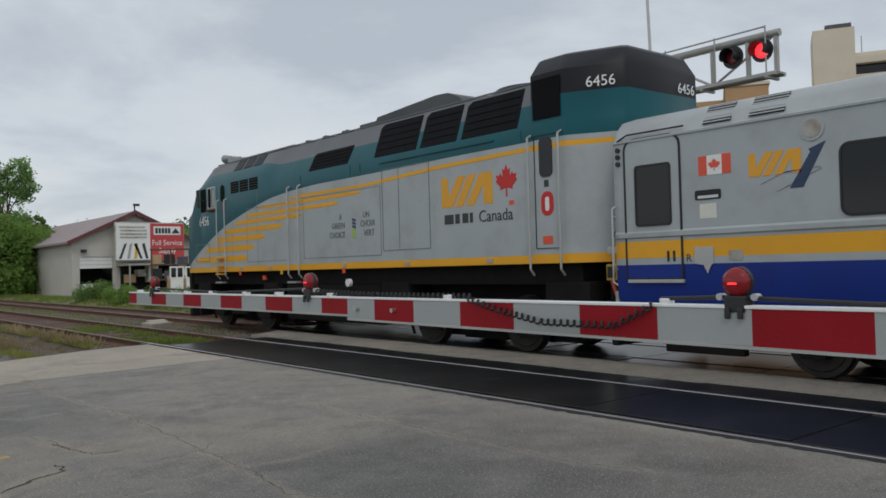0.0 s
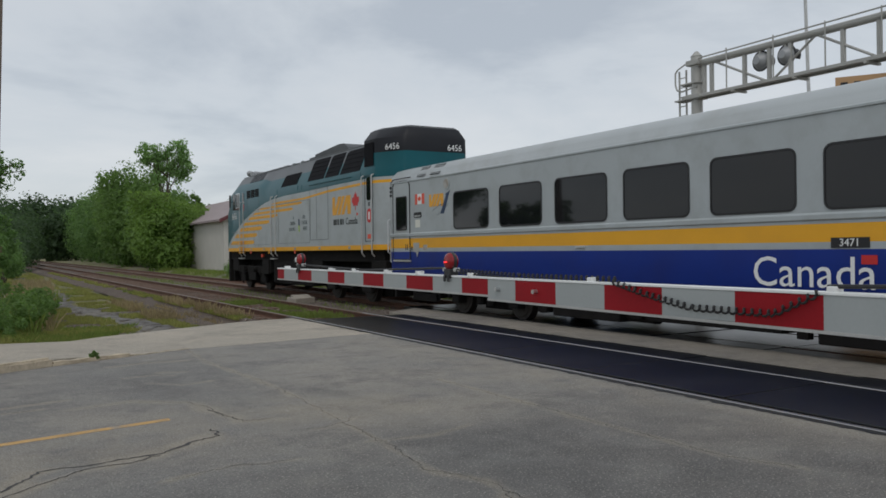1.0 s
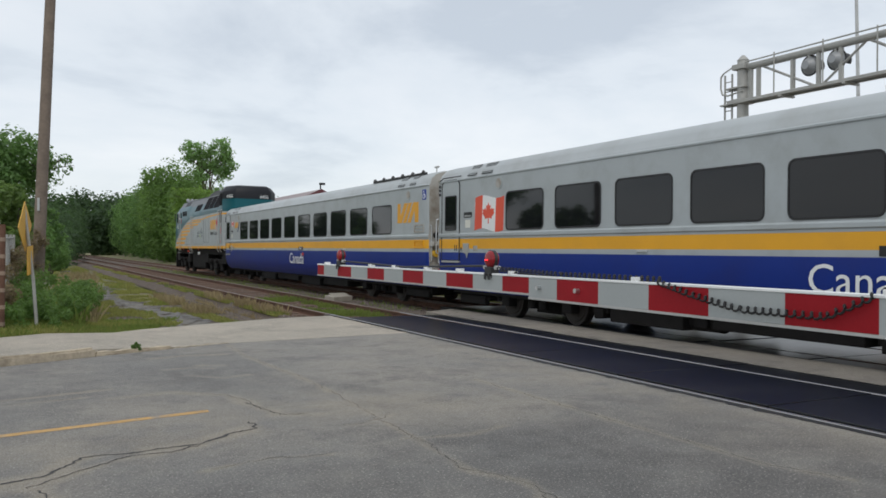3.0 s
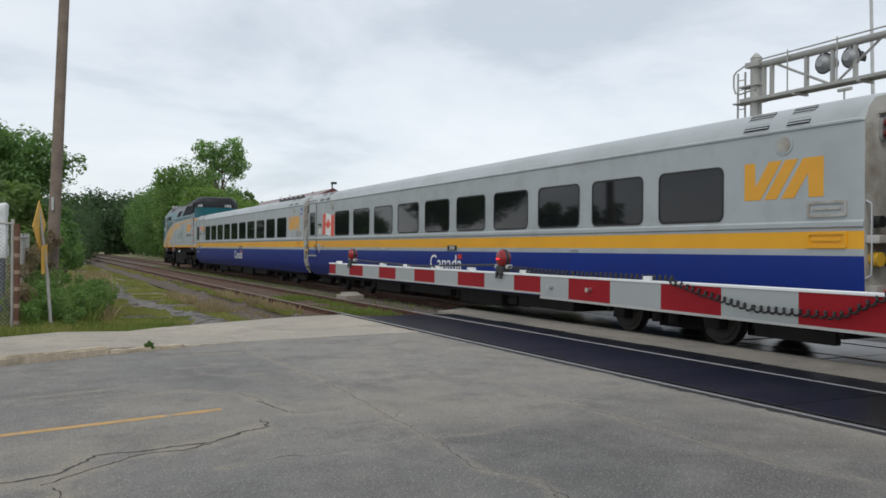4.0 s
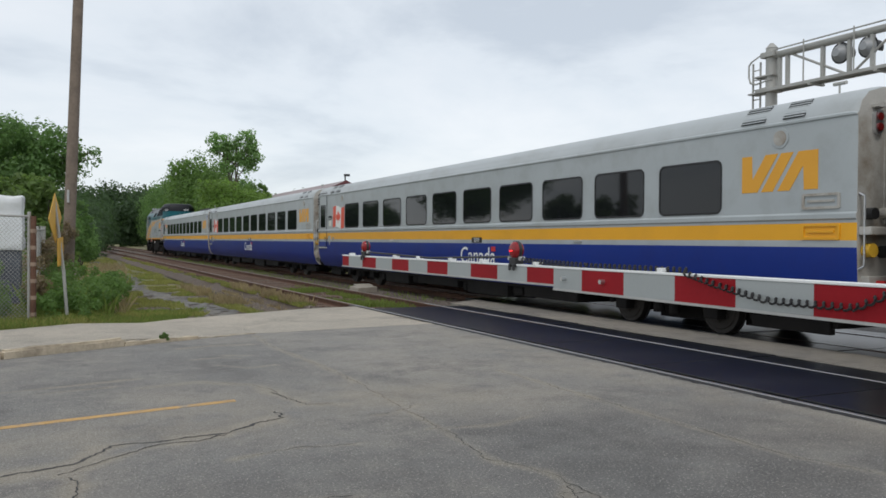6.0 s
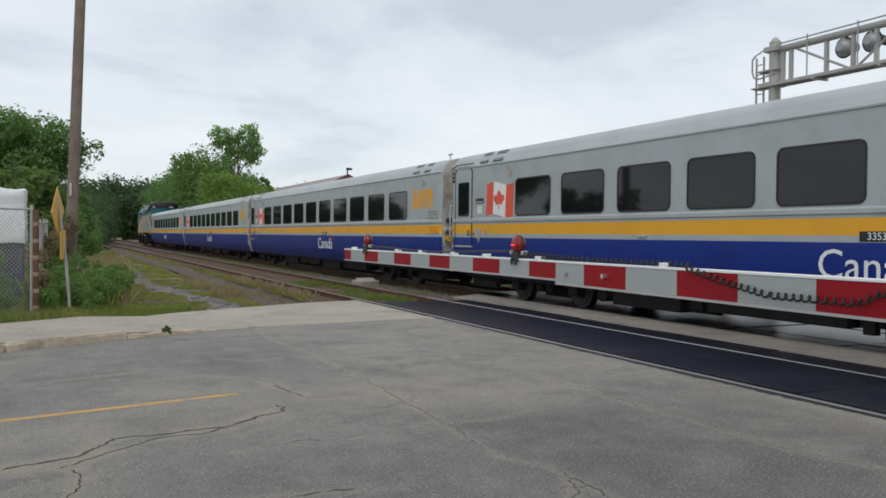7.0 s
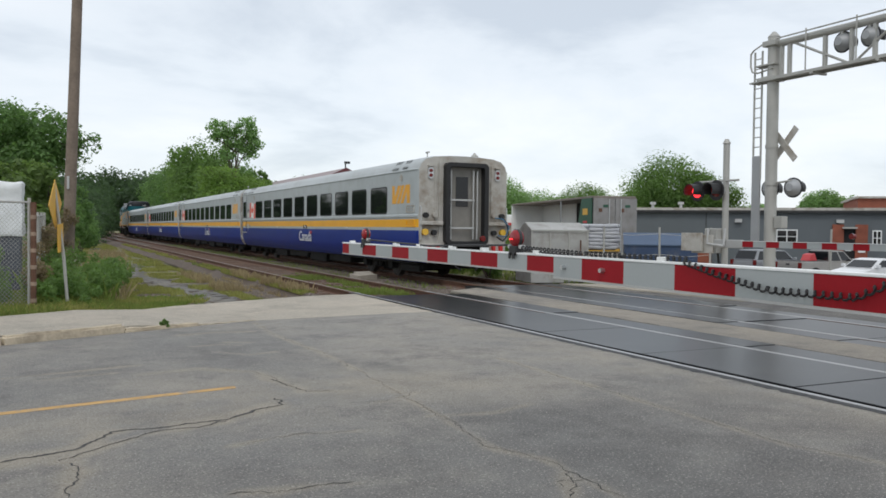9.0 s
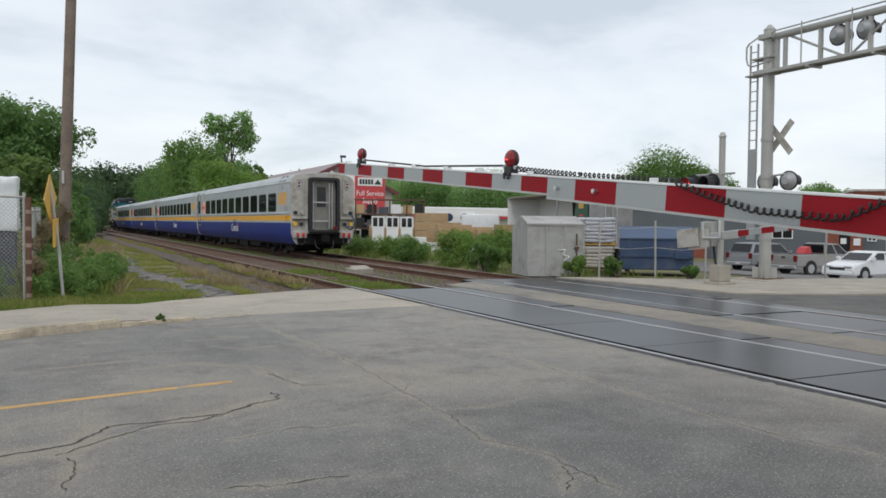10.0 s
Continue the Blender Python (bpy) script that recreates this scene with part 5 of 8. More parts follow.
M_REDLENS = mat("red_gate_lens", (0.24, 0.008, 0.012), 0.16, var=0.2, scale=20)


def gate_lamp(root, y, z, r, lit):
    b = part("lamp", tubes(((-0.012, y, z + 0.098), (0.012, y, z + 0.098), r), n=20), M_LAMPHOUSE, root, "round red gate lamp")
    for s in (-1, 1):
        dome = bmesh.new()
        for k in range(4):
            a0, a1 = radians(22 * k), radians(22 * (k + 1))
            tube(dome, (s * (0.012 + 0.034 * math.sin(a0)), y, z + 0.098), (s * (0.012 + 0.034 * math.sin(a1)), y, z + 0.098), r * 0.95 * math.cos(a0), max(0.003, r * 0.95 * math.cos(a1)), n=22)
        part("lens", dome, M_REDLENS, b, smooth=True)
    if lit:
        part("lit_band", boxes((-0.049, -0.043, y - r * 0.3, y + r * 0.3, z + 0.090, z + 0.097), bevel=0.002), M_LAMPON, b)
    part("lamp_foot", boxes((-0.035, 0.035, y - 0.045, y + 0.045, z - 0.02, z + 0.045), (-0.045, -0.035, y - 0.04, y - 0.015, z - 0.045, z), (-0.045, -0.035, y + 0.015, y + 0.04, z - 0.045, z), bevel=0.006), M_LAMPHOUSE, b)
    for s in (-1, 1):
        part("cap", tubes(((-0.02, y + s * 0.075, z + 0.04), (0.02, y + s * 0.075, z + 0.04), 0.014)), M_ALU, b)


def helix(points, r, turns_per_m, wire, sag=0.0):
    """A coiled cable through the given points."""
    bm = bmesh.new()
    line = []
    for p, q in zip(points, points[1:]):
        p, q = Vector(p), Vector(q)
        n = max(2, int((q - p).length * turns_per_m * 8))
        for k in range(n):
            t = k / n
            c = p.lerp(q, t)
            c.z -= sag * 4 * t * (1 - t)
            a = (q - p).length * t * turns_per_m * math.tau
            line.append(c + Vector((math.cos(a) * r, 0, math.sin(a) * r)))
    rings = []
    for i, c in enumerate(line):
        d = (line[min(i + 1, len(line) - 1)] - line[max(0, i - 1)]).normalized()
        u = d.orthogonal().normalized()
        v = d.cross(u)
        rings.append([bm.verts.new(c + wire * (math.cos(j * math.tau / 5) * u + math.sin(j * math.tau / 5) * v)) for j in range(5)])
    for a, b in zip(rings, rings[1:]):
        for j in range(5):
            bm.faces.new((a[j], a[(j + 1) % 5], b[(j + 1) % 5], b[j]))
    return bm


def near_gate():
    """The striped arm; its origin is the pivot, and it lies along +y."""
    root = thing("barrier", "red and white striped level crossing gate arm with red lamps", "crossing gate", pose(GATE_X, PIVOT_Y, PIVOT_Z))
    top = 0.075
    for k, (a, b) in enumerate(zip(EDGES, EDGES[1:])):
        inner = a <= 4.52
        low, t = (-0.078 - 0.006 * (4.5 - a), 0.03) if inner else (-0.055, 0.022)
        m = M_ARMRED if k % 2 == 0 else M_ARMWHITE
        part("stripe", boxes((-t, t, b - PIVOT_Y, a - PIVOT_Y, low + 0.012, top - 0.012)), m, root, "red reflective stripe" if k % 2 == 0 else "white reflective stripe")
    for y0, y1, low, t in ((4.51, 8.77, -0.055, 0.026), (-0.9, 4.51, -0.098, 0.034)):
        part("top_rail", boxes((-t, t, y0 - PIVOT_Y, y1 - PIVOT_Y, top - 0.013, top), bevel=0.003), M_WHITE, root)
        z_out = low if y0 > 4 else -0.078
        pts = [(y0 - PIVOT_Y, low - 0.012 * (y0 < 4)), (y1 - PIVOT_Y, z_out), (y1 - PIVOT_Y, z_out + 0.013), (y0 - PIVOT_Y, low + 0.013 - 0.012 * (y0 < 4))]
        part("bottom_rail", prism(bmesh.new(), pts, lambda u, v, w, t=t: (-t + 2 * t * w, u, v)), M_ALU, root)
    for y in (4.38, 3.98):
        part("bolt", tubes(((-0.03, y - PIVOT_Y, 0.0), (-0.06, y - PIVOT_Y, 0.0), 0.014)), M_CHROME, root)
    for y in (8.5, 7.25, 6.7, 6.05, 5.5, 4.75, 3.5, 2.05, 1.1):
        part("clip", boxes((-0.03, 0.03, y - PIVOT_Y - 0.018, y - PIVOT_Y + 0.018, top - 0.005, top + 0.022), bevel=0.004), M_WHITE, root)
    gate_lamp(root, 8.08 - PIVOT_Y, top, 0.062, False)
    gate_lamp(root, 5.03 - PIVOT_Y, top, 0.066, True)
    gate_lamp(root, 1.715 - PIVOT_Y, top - 0.008, 0.063, True)
    part("cable", pipe([(0, 8.0 - PIVOT_Y, top + 0.04), (0, 6.5 - PIVOT_Y, top + 0.012), (0, 5.1 - PIVOT_Y, top + 0.05)], 0.008), M_GASKET, root)
    part("coiled_cable", helix([(0, 4.95 - PIVOT_Y, top + 0.03), (0, 4.2 - PIVOT_Y, top + 0.012), (0, 3.3 - PIVOT_Y, top + 0.012)], 0.016, 22, 0.006), M_GASKET, root, "black coiled cable")
    part("coiled_cable", helix([(-0.04, 3.3 - PIVOT_Y, top + 0.005), (-0.045, 3.05 - PIVOT_Y, top - 0.05), (-0.05, 2.75 - PIVOT_Y, top - 0.10), (-0.05, 2.3 - PIVOT_Y, top - 0.10), (-0.045, 2.08 - PIVOT_Y, top + 0.0)], 0.014, 24, 0.006), M_GASKET, root, "black coiled cable")
    part("cable", pipe([(0, 2.08 - PIVOT_Y, top + 0.02), (0, 1.75 - PIVOT_Y, top + 0.03), (0, 1.2 - PIVOT_Y, top + 0.012), (0, 0.4 - PIVOT_Y, top + 0.02)], 0.009), M_GASKET, root)
    part("hub", boxes((-0.06, 0.06, -0.35, 0.35, -0.14, 0.1), bevel=0.02), M_GALV, root)
    return root


GATE = near_gate()
gm = thing("gate_mechanism", "grey gate mechanism on a concrete foot", "gate mechanism")
part("housing", boxes((3.1, 3.5, -1.5, -0.9, 1.0, 1.65), bevel=0.03), M_GALV, gm)
part("post", tubes(((3.3, -1.2, 0.0), (3.3, -1.2, 1.0), 0.1), n=16), M_GALV, gm)
part("foot", boxes((2.9, 3.7, -1.6, -0.8, -0.05, 0.12), bevel=0.03), M_CONCRETE, gm)
part("shaft", tubes(((2.9, -1.2, 1.37), (3.15, -1.2, 1.37), 0.05), n=12), M_GALV, gm)


def flasher(root, p, yaw, lit, front=True, r=0.2):
    """A round crossing lamp with hood, black target and grey back, facing along its yaw."""
    m = Matrix.Translation(p) @ pose(0, 0, 0, 0, 0, yaw)

    def moved(bm):
        bm.transform(m)
        return bm
    f = part("flasher", moved(tubes(((0, 0, 0), (0, 0.02, 0), r * 1.45), n=28)), M_LAMPHOUSE, root, "round crossing lamp with black hood")
    part("lamp_back", moved(tubes(((0, 0.02, 0), (0, 0.10, 0), r * 1.25, r * 1.0), ((0, 0.1, 0), (0, 0.22, 0), r * 1.0, r * 0.55), n=24)), M_LAMPGREY, f, "grey lamp housing")
    part("lens", moved(tubes(((0, -0.05, 0), (0, 0.0, 0), r * 0.75, r * 0.95), n=24)), M_LAMPON if lit else M_LAMPLENS, f)
    hood = bmesh.new()
    n = 18
    rows = [[hood.verts.new((k * math.cos(a), y, k * math.sin(a))) for a in np.linspace(radians(-35), radians(215), n)] for k, y in ((r * 1.02, 0.0), (r * 1.02, -0.32), (r * 0.97, -0.32), (r * 0.97, 0.0))]
    for a, b in zip(rows, rows[1:]):
        for j in range(n - 1):
            hood.faces.new((a[j], a[j + 1], b[j + 1], b[j]))
    part("hood", moved(hood), M_LAMPHOUSE, f)
    return f


M_GUARD = mat("weathered_guard_board", (0.19, 0.165, 0.14), 0.85, var=0.3, scale=3)


def cantilever():
    X, Y = 19.1, 17.5
    root = thing("cantilever_signal", "grey steel crossing signal mast with overhead lattice arm", "crossing signal", pose(X, Y, 0))
    part("mast", tubes(((0, 0, 0.02), (0, 0, 7.35), 0.17, 0.165), n=24), M_GALV, root)
    part("mast_cap", tubes(((0, 0, 7.35), (0, 0, 7.5), 0.18, 0.05), n=16), M_GALV, root)
    part("base_plate", boxes((-0.38, 0.38, -0.38, 0.38, 0.0, 0.08), bevel=0.01), M_RUST, root)
    part("foundation", boxes((-0.75, 0.75, -0.75, 0.75, -0.3, 0.06), bevel=0.05), M_CONCRETE, root)
    for a in range(4):
        part("gusset", boxes((-0.012, 0.012, 0.16, 0.34, 0.06, 0.4)), M_GALV, root).matrix_basis = pose(0, 0, 0, 0, 0, 45 + 90 * a)
    # lattice arm towards the road: one round top chord over a narrow walkway
    L_ = 7.6
    part("top_chord", tubes(((0, 0.12, 7.12), (0, -L_, 7.12), 0.105, 0.095), n=18), M_GALV, root)
    for x in (-0.2, 0.2):
        part("bottom_chord", boxes((x - 0.045, x + 0.045, -L_, 0.4, 6.06, 6.15), bevel=0.006), M_GALV, root)
    part("hand_rail", pipe([(-0.15, 0.62, 7.05), (-0.15, 0.2, 7.2), (-0.15, -0.4, 7.25), (-0.15, -L_ + 0.3, 7.30)], 0.022), M_GALV, root)
    for y in (-1.25, -2.84, -4.4, -5.9, -7.3):
        part("rail_post", tubes(((-0.15, y, 6.1), (-0.15, y, 7.33), 0.02), n=8), M_GALV, root)
    for y in (-0.3, -0.58, -1.77, -2.6, -3.28, -4.8, -5.75, -6.75, -7.5):
        part("upright", boxes((-0.05, 0.05, y - 0.05, y + 0.05, 6.12, 7.06), bevel=0.008), M_GALV, root)
    for y0, z0, y1, z1 in ((-0.72, 7.05, -2.45, 6.18), (-2.75, 6.18, -4.0, 7.05), (-4.1, 7.05, -5.65, 6.18), (-5.85, 6.18, -7.4, 7.05)):
        part("diagonal", tubes(((0, y0, z0), (0, y1, z1), 0.035), n=8), M_GALV, root)
    walkway = part("walkway", boxes((-0.2, -0.16, -L_, 0.35, 6.10, 6.15)), M_GALV, root, "steel grating walkway")
    for k in range(1, 6):
        part("grating_bar", boxes((-0.2 + 0.065 * k, -0.16 + 0.065 * k, -L_, 0.35, 6.10, 6.15)), M_GALV, walkway)
    for y in (-1.6, -3.6, -5.6, -7.4):
        part("crosspiece", boxes((-0.3, 0.3, y, y + 0.08, 6.0, 6.06)), M_GALV, walkway)
    for z in (6.12, 7.15):
        part("arm_clamp", boxes((-0.22, 0.22, -0.24, 0.24, z - 0.08, z + 0.08), bevel=0.02), M_GALV, root)
    # ladder with a safety loop
    lad = part("ladder", tubes(*[((-0.08, 0.34 + s, 3.2), (-0.08, 0.34 + s, 7.0), 0.03) for s in (0.0, 0.28)], n=8), M_GALV, root, "steel ladder")
    for k in range(13):
        part("rung", tubes(((-0.08, 0.34, 3.3 + 0.29 * k), (-0.08, 0.62, 3.3 + 0.29 * k), 0.016), n=8), M_GALV, lad)
    part("ladder_guard", boxes((-0.12, -0.06, 0.33, 0.63, 1.2, 3.9), bevel=0.01), M_LAMPGREY, lad, "weathered ladder guard panel")
    part("safety_loop", pipe([(-0.15, -0.15, 6.42), (-0.15, 0.45, 6.35), (-0.15, 0.66, 6.42), (-0.15, 0.72, 6.6), (-0.15, 0.72, 6.95), (-0.15, 0.62, 7.05)], 0.026), M_GALV, root)
    part("loop_clamp", boxes((-0.2, 0.2, -0.2, 0.5, 6.52, 6.57), bevel=0.01), M_GALV, root)
    part("landing", boxes((-0.2, 0.2, 0.2, 0.72, 6.06, 6.1)), M_GALV, root)
    # lamps over the road: one pair faces each way
    for y, yaw, lit in ((-2.3, 90, False), (-3.12, 90, False), (-6.35, -90, False), (-7.15, -90, True)):
        flasher(root, (0.05 if yaw > 0 else -0.05, y, 6.75), yaw, lit)
        part("lamp_bracket", tubes(((0, y, 6.9), (0, y, 7.1), 0.045), n=8), M_GALV, root)
    # crossbuck and the lamp pair on the mast
    cb = part("crossbuck", boxes((0.2, 0.225, -0.62, 0.62, -0.10, 0.10)), M_ENDGREY, root, "back of a grey crossbuck sign")
    cb.matrix_basis = pose(0, -0.25, 4.2, 48, 0, 0)
    cb2 = part("crossbuck", boxes((0.23, 0.255, -0.62, 0.62, -0.10, 0.10)), M_ENDGREY, root, "back of a grey crossbuck sign")
    cb2.matrix_basis = pose(0, -0.25, 4.2, -48, 0, 0)
    part("crossarm", tubes(((0.0, -0.75, 3.12), (0.0, 0.2, 3.05), 0.03), n=8), M_GALV, root)
    part("band", tubes(((0, 0, 3.0), (0, 0, 3.1), 0.19), ((0, 0, 4.1), (0, 0, 4.2), 0.185), ((0, 0, 1.2), (0, 0, 1.28), 0.19), n=20), M_GALV, root)
    flasher(root, (0.1, -0.72, 2.92), 100, False)
    flasher(root, (0.12, 0.12, 2.92), 100, False)
    part("junction_box", boxes((-0.1, 0.15, -0.5, -0.22, 1.75, 2.1), bevel=0.02), M_GALV, root)
    return root


cantilever()


def far_gate():
    X, Y = 16.4, 16.55
    root = thing("crossing_gate", "grey crossing gate with a lowered striped arm and lamps", "crossing gate", pose(X, Y, 0))
    part("foot", boxes((-0.3, 0.3, -0.3, 0.3, 0.0, 0.1), (-0.2, 0.2, -0.2, 0.2, 0.1, 0.55), bevel=0.03), M_CONCRETE, root)
    part("post", tubes(((0, 0, 0.3), (0, 0, 4.0), 0.085), n=16), M_GALV, root)
    part("cap", tubes(((0, 0, 4.0), (0, 0, 4.12), 0.11, 0.05), n=16), M_GALV, root)
    part("mechanism", boxes((-0.26, 0.1, 0.05, 0.5, 1.05, 1.72), bevel=0.03), M_GALV, root)
    arm = part("arm", boxes((-0.03, 0.03, -0.9, 0.25, -0.1, 0.12), bevel=0.02), M_ALU, root, "striped arm with counterweight plates")
    for u, z in ((0.5, 0.0), (0.8, 0.05)):
        part("counterweight", boxes((-0.06 - 0.1 * (u > 0.6), 0.0 - 0.1 * (u > 0.6), u - 0.38, u + 0.42, z - 0.26, z + 0.24), bevel=0.015), M_ENDGREY, arm, "flat grey counterweight plate")
    part("bracket", pipe([(-0.03, 0.3, 0.42), (-0.07, 0.3, 0.0), (-0.07, -0.3, -0.05), (-0.03, -0.3, 0.42)], 0.03), M_ALU, arm)
    for k in range(17):
        y = -0.85 - 0.41 * k
        part("stripe", boxes((-0.02, 0.02, y - 0.41, y, -0.06, 0.09)), M_ARMWHITE if k % 2 else M_ARMRED, arm)
    part("top_rail", boxes((-0.03, 0.03, -7.8, -0.85, 0.09, 0.1)), M_WHITE, arm)
    part("gate_lamp", tubes(((-0.05, -4.1, 0.25), (0.05, -4.1, 0.25), 0.06), n=16), M_LAMPLENS, arm)
    part("crossarm", tubes(((-0.05, -0.5, 3.0), (-0.05, 0.95, 3.0), 0.03), n=8), M_GALV, root)
    for y, lit in ((0.78, True), (0.07, False)):
        flasher(root, (-0.28, y, 2.74), -90, lit, r=0.19)
    part("conduit", pipe([(0, 0.1, 0.4), (0.1, 0.3, 0.7), (0, 0.25, 1.05)], 0.03), M_GASKET, root)
    return arm


FAR_ARM = far_gate()


# ---- plants ----
M_BARK = mat("bark", (0.10, 0.08, 0.062), 0.9, var=0.35, scale=3, bump=0.7, fine=18)
M_LEAF_DARK = leaf_mat("dark_leaves", (0.12, 0.205, 0.075))
M_LEAF_MID = leaf_mat("mid_leaves", (0.125, 0.205, 0.065))
M_LEAF_BRIGHT = leaf_mat("bright_leaves", (0.145, 0.23, 0.06))
M_LEAF_OLIVE = leaf_mat("olive_leaves", (0.12, 0.18, 0.06))
M_GRASS = leaf_mat("grass_blades", (0.155, 0.20, 0.055))
M_DRY = leaf_mat("dry_grass", (0.29, 0.23, 0.155))
M_LEAF_YARD = leaf_mat("pale_leaves", (0.19, 0.30, 0.125))
M_VINE = leaf_mat("dead_vines", (0.21, 0.165, 0.115))
M_LEAF_FAR = leaf_mat("distant_leaves", (0.06, 0.10, 0.05))
M_GRASS_OLIVE = leaf_mat("parched_grass", (0.235, 0.235, 0.085))


def leaf_mesh(name, blobs, count, size, material, parent, seed, clumps=14, fill=0.55):
    """A crown of small folded leaves gathered in clumps round the given ellipsoids."""
    rng = np.random.default_rng(seed)
    cs, rs = [], []
    for x, y, z, rx, ry, rz in blobs:
        n = max(5, int(clumps * (rx * ry * rz) ** 0.4))
        d = rng.normal(size=(n, 3))
        d /= np.linalg.norm(d, axis=1)[:, None]
        k = rng.uniform(0.35, 1.0, n)[:, None] ** 0.5
        cs.append(np.array((x, y, z)) + d * k * np.array((rx, ry, rz)) * 0.85)
        rs.append(rng.uniform(0.24, 0.5, n) * (rx * ry * rz) ** (1 / 3))
    cs, rs = np.concatenate(cs), np.concatenate(rs)
    pick = rng.choice(len(cs), count, p=rs ** 2 / np.sum(rs ** 2))
    d = rng.normal(size=(count, 3))
    d /= np.linalg.norm(d, axis=1)[:, None]
    p = cs[pick] + d * (rs[pick] * rng.uniform(fill, 1.08, count))[:, None]
    nrm = d + rng.normal(size=(count, 3)) * 0.55 + np.array((0, 0, 0.35))
    nrm /= np.linalg.norm(nrm, axis=1)[:, None]
    u = np.cross(nrm, rng.normal(size=(count, 3)))
    u /= np.linalg.norm(u, axis=1)[:, None]
    v = np.cross(nrm, u)
    s = (size * rng.uniform(0.6, 1.35, count))[:, None]
    quad = np.stack([p - u * s, p + v * s * 0.55 + nrm * s * 0.15, p + u * s, p - v * s * 0.55 + nrm * s * 0.15], 1).reshape(-1, 3)
    me = bpy.data.meshes.new(name)
    me.from_pydata(quad.tolist(), [], np.arange(count * 4).reshape(-1, 4).tolist())
    me.materials.append(material)
    ob = new(name, me)
    if parent:
        ob.parent = parent
    return ob


def tree(base, top, blobs, count, size, material, label, seed, r=0.25, category="tree", group="", name="tree"):
    root = thing(name, label, category, group=group)
    rnd = random.Random(seed)
    bm = bmesh.new()
    bx, by, bz = base
    knots = [Vector((bx, by, bz - 0.2))]
    for k in range(1, 6):
        t = k / 5
        knots.append(Vector((bx + (top[0] - bx) * t + rnd.uniform(-0.1, 0.1), by + (top[1] - by) * t + rnd.uniform(-0.1, 0.1), bz + (top[2] - bz) * t)))
    for k, (a, b) in enumerate(zip(knots, knots[1:])):
        tube(bm, a, b, r * (1 - k * 0.17), r * (1 - (k + 1) * 0.17), n=9)
    for i, (x, y, z, rx, ry, rz) in enumerate(blobs):
        a = knots[2 + i % 3]
        m_ = a.lerp(Vector((x, y, z)), 0.5) + Vector((rnd.uniform(-0.3, 0.3), rnd.uniform(-0.3, 0.3), 0.25))
        tube(bm, a, m_, r * 0.42, r * 0.3, n=7)
        tube(bm, m_, (x, y, z + rz * 0.3), r * 0.3, r * 0.1, n=7)
        for k in range(4):
            tube(bm, m_.lerp(Vector((x, y, z)), rnd.random()), (x + rnd.uniform(-0.8, 0.8) * rx, y + rnd.uniform(-0.8, 0.8) * ry, z + rnd.uniform(-0.5, 0.8) * rz), r * 0.16, r * 0.04, n=5)
    part("trunk", bm, M_BARK, root, "rough grey-brown bark")
    leaf_mesh("crown", blobs, count, size, material, root, seed)
    return root


def bush(blobs, count, size, material, label, seed, name="bush", group=""):
    root = thing(name, label, "bush", group=group)
    for x, y, z, rx, ry, rz in blobs:
        for k in range(3):
            a = k * 2.1 + x
            part("stem", tubes(((x, y, land(x, y) - 0.05), (x + 0.5 * rx * math.cos(a), y + 0.5 * ry * math.sin(a), z), 0.05, 0.015), n=5), M_BARK, root)
    leaf_mesh("foliage", blobs, count, size, material, root, seed, fill=0.4)
    return root


# the broad tree behind the utility pole
tree((-3.2, 46, 0), (-2.8, 46, 6.5), [(-5.2, 47, 5.6, 3.4, 3, 2.4), (-2.2, 46, 6.2, 2.3, 2.6, 1.5), (-0.2, 45, 5.8, 1.6, 2, 1.5), (-2.5, 44.5, 4.6, 3.0, 2, 1.6), (1.7, 44.6, 5.75, 0.8, 0.9, 0.5), (0.5, 45, 5.1, 1.2, 1.6, 0.8), (-7.5, 47, 6.2, 2.5, 2.5, 2.0)],
     42000, 0.11, M_LEAF_DARK, "broad dark green tree behind a fence", 11, 0.3)
bush([(-1.5, 29.5, 2.3, 1.0, 1.0, 1.6), (-0.4, 30.5, 2.9, 0.8, 0.9, 1.2), (-2.2, 29.0, 2.6, 0.8, 0.8, 1.5), (-0.1, 28.5, 1.2, 0.7, 0.8, 1.0)], 7000, 0.11, M_LEAF_OLIVE, "loose olive green shrub by a wooden pole", 12)
bush([(0.9, 41, 1.6, 0.5, 0.9, 1.5), (1.3, 47, 2.4, 0.6, 1.0, 1.6), (1.7, 55, 1.0, 0.7, 2.0, 1.0), (2.2, 64, 1.2, 0.9, 3, 1.2)], 8000, 0.1, M_LEAF_DARK, "leafy scrub beside the line", 13)
bush([(2.6, 72, 1.4, 1.2, 4, 1.6), (3.2, 86, 1.8, 1.6, 6, 2.0), (4.2, 104, 2.6, 2.0, 8, 2.8), (5.4, 128, 3.6, 2.6, 9, 3.8)], 12000, 0.2, M_LEAF_FAR, "leafy scrub along the near side of the line", 14)
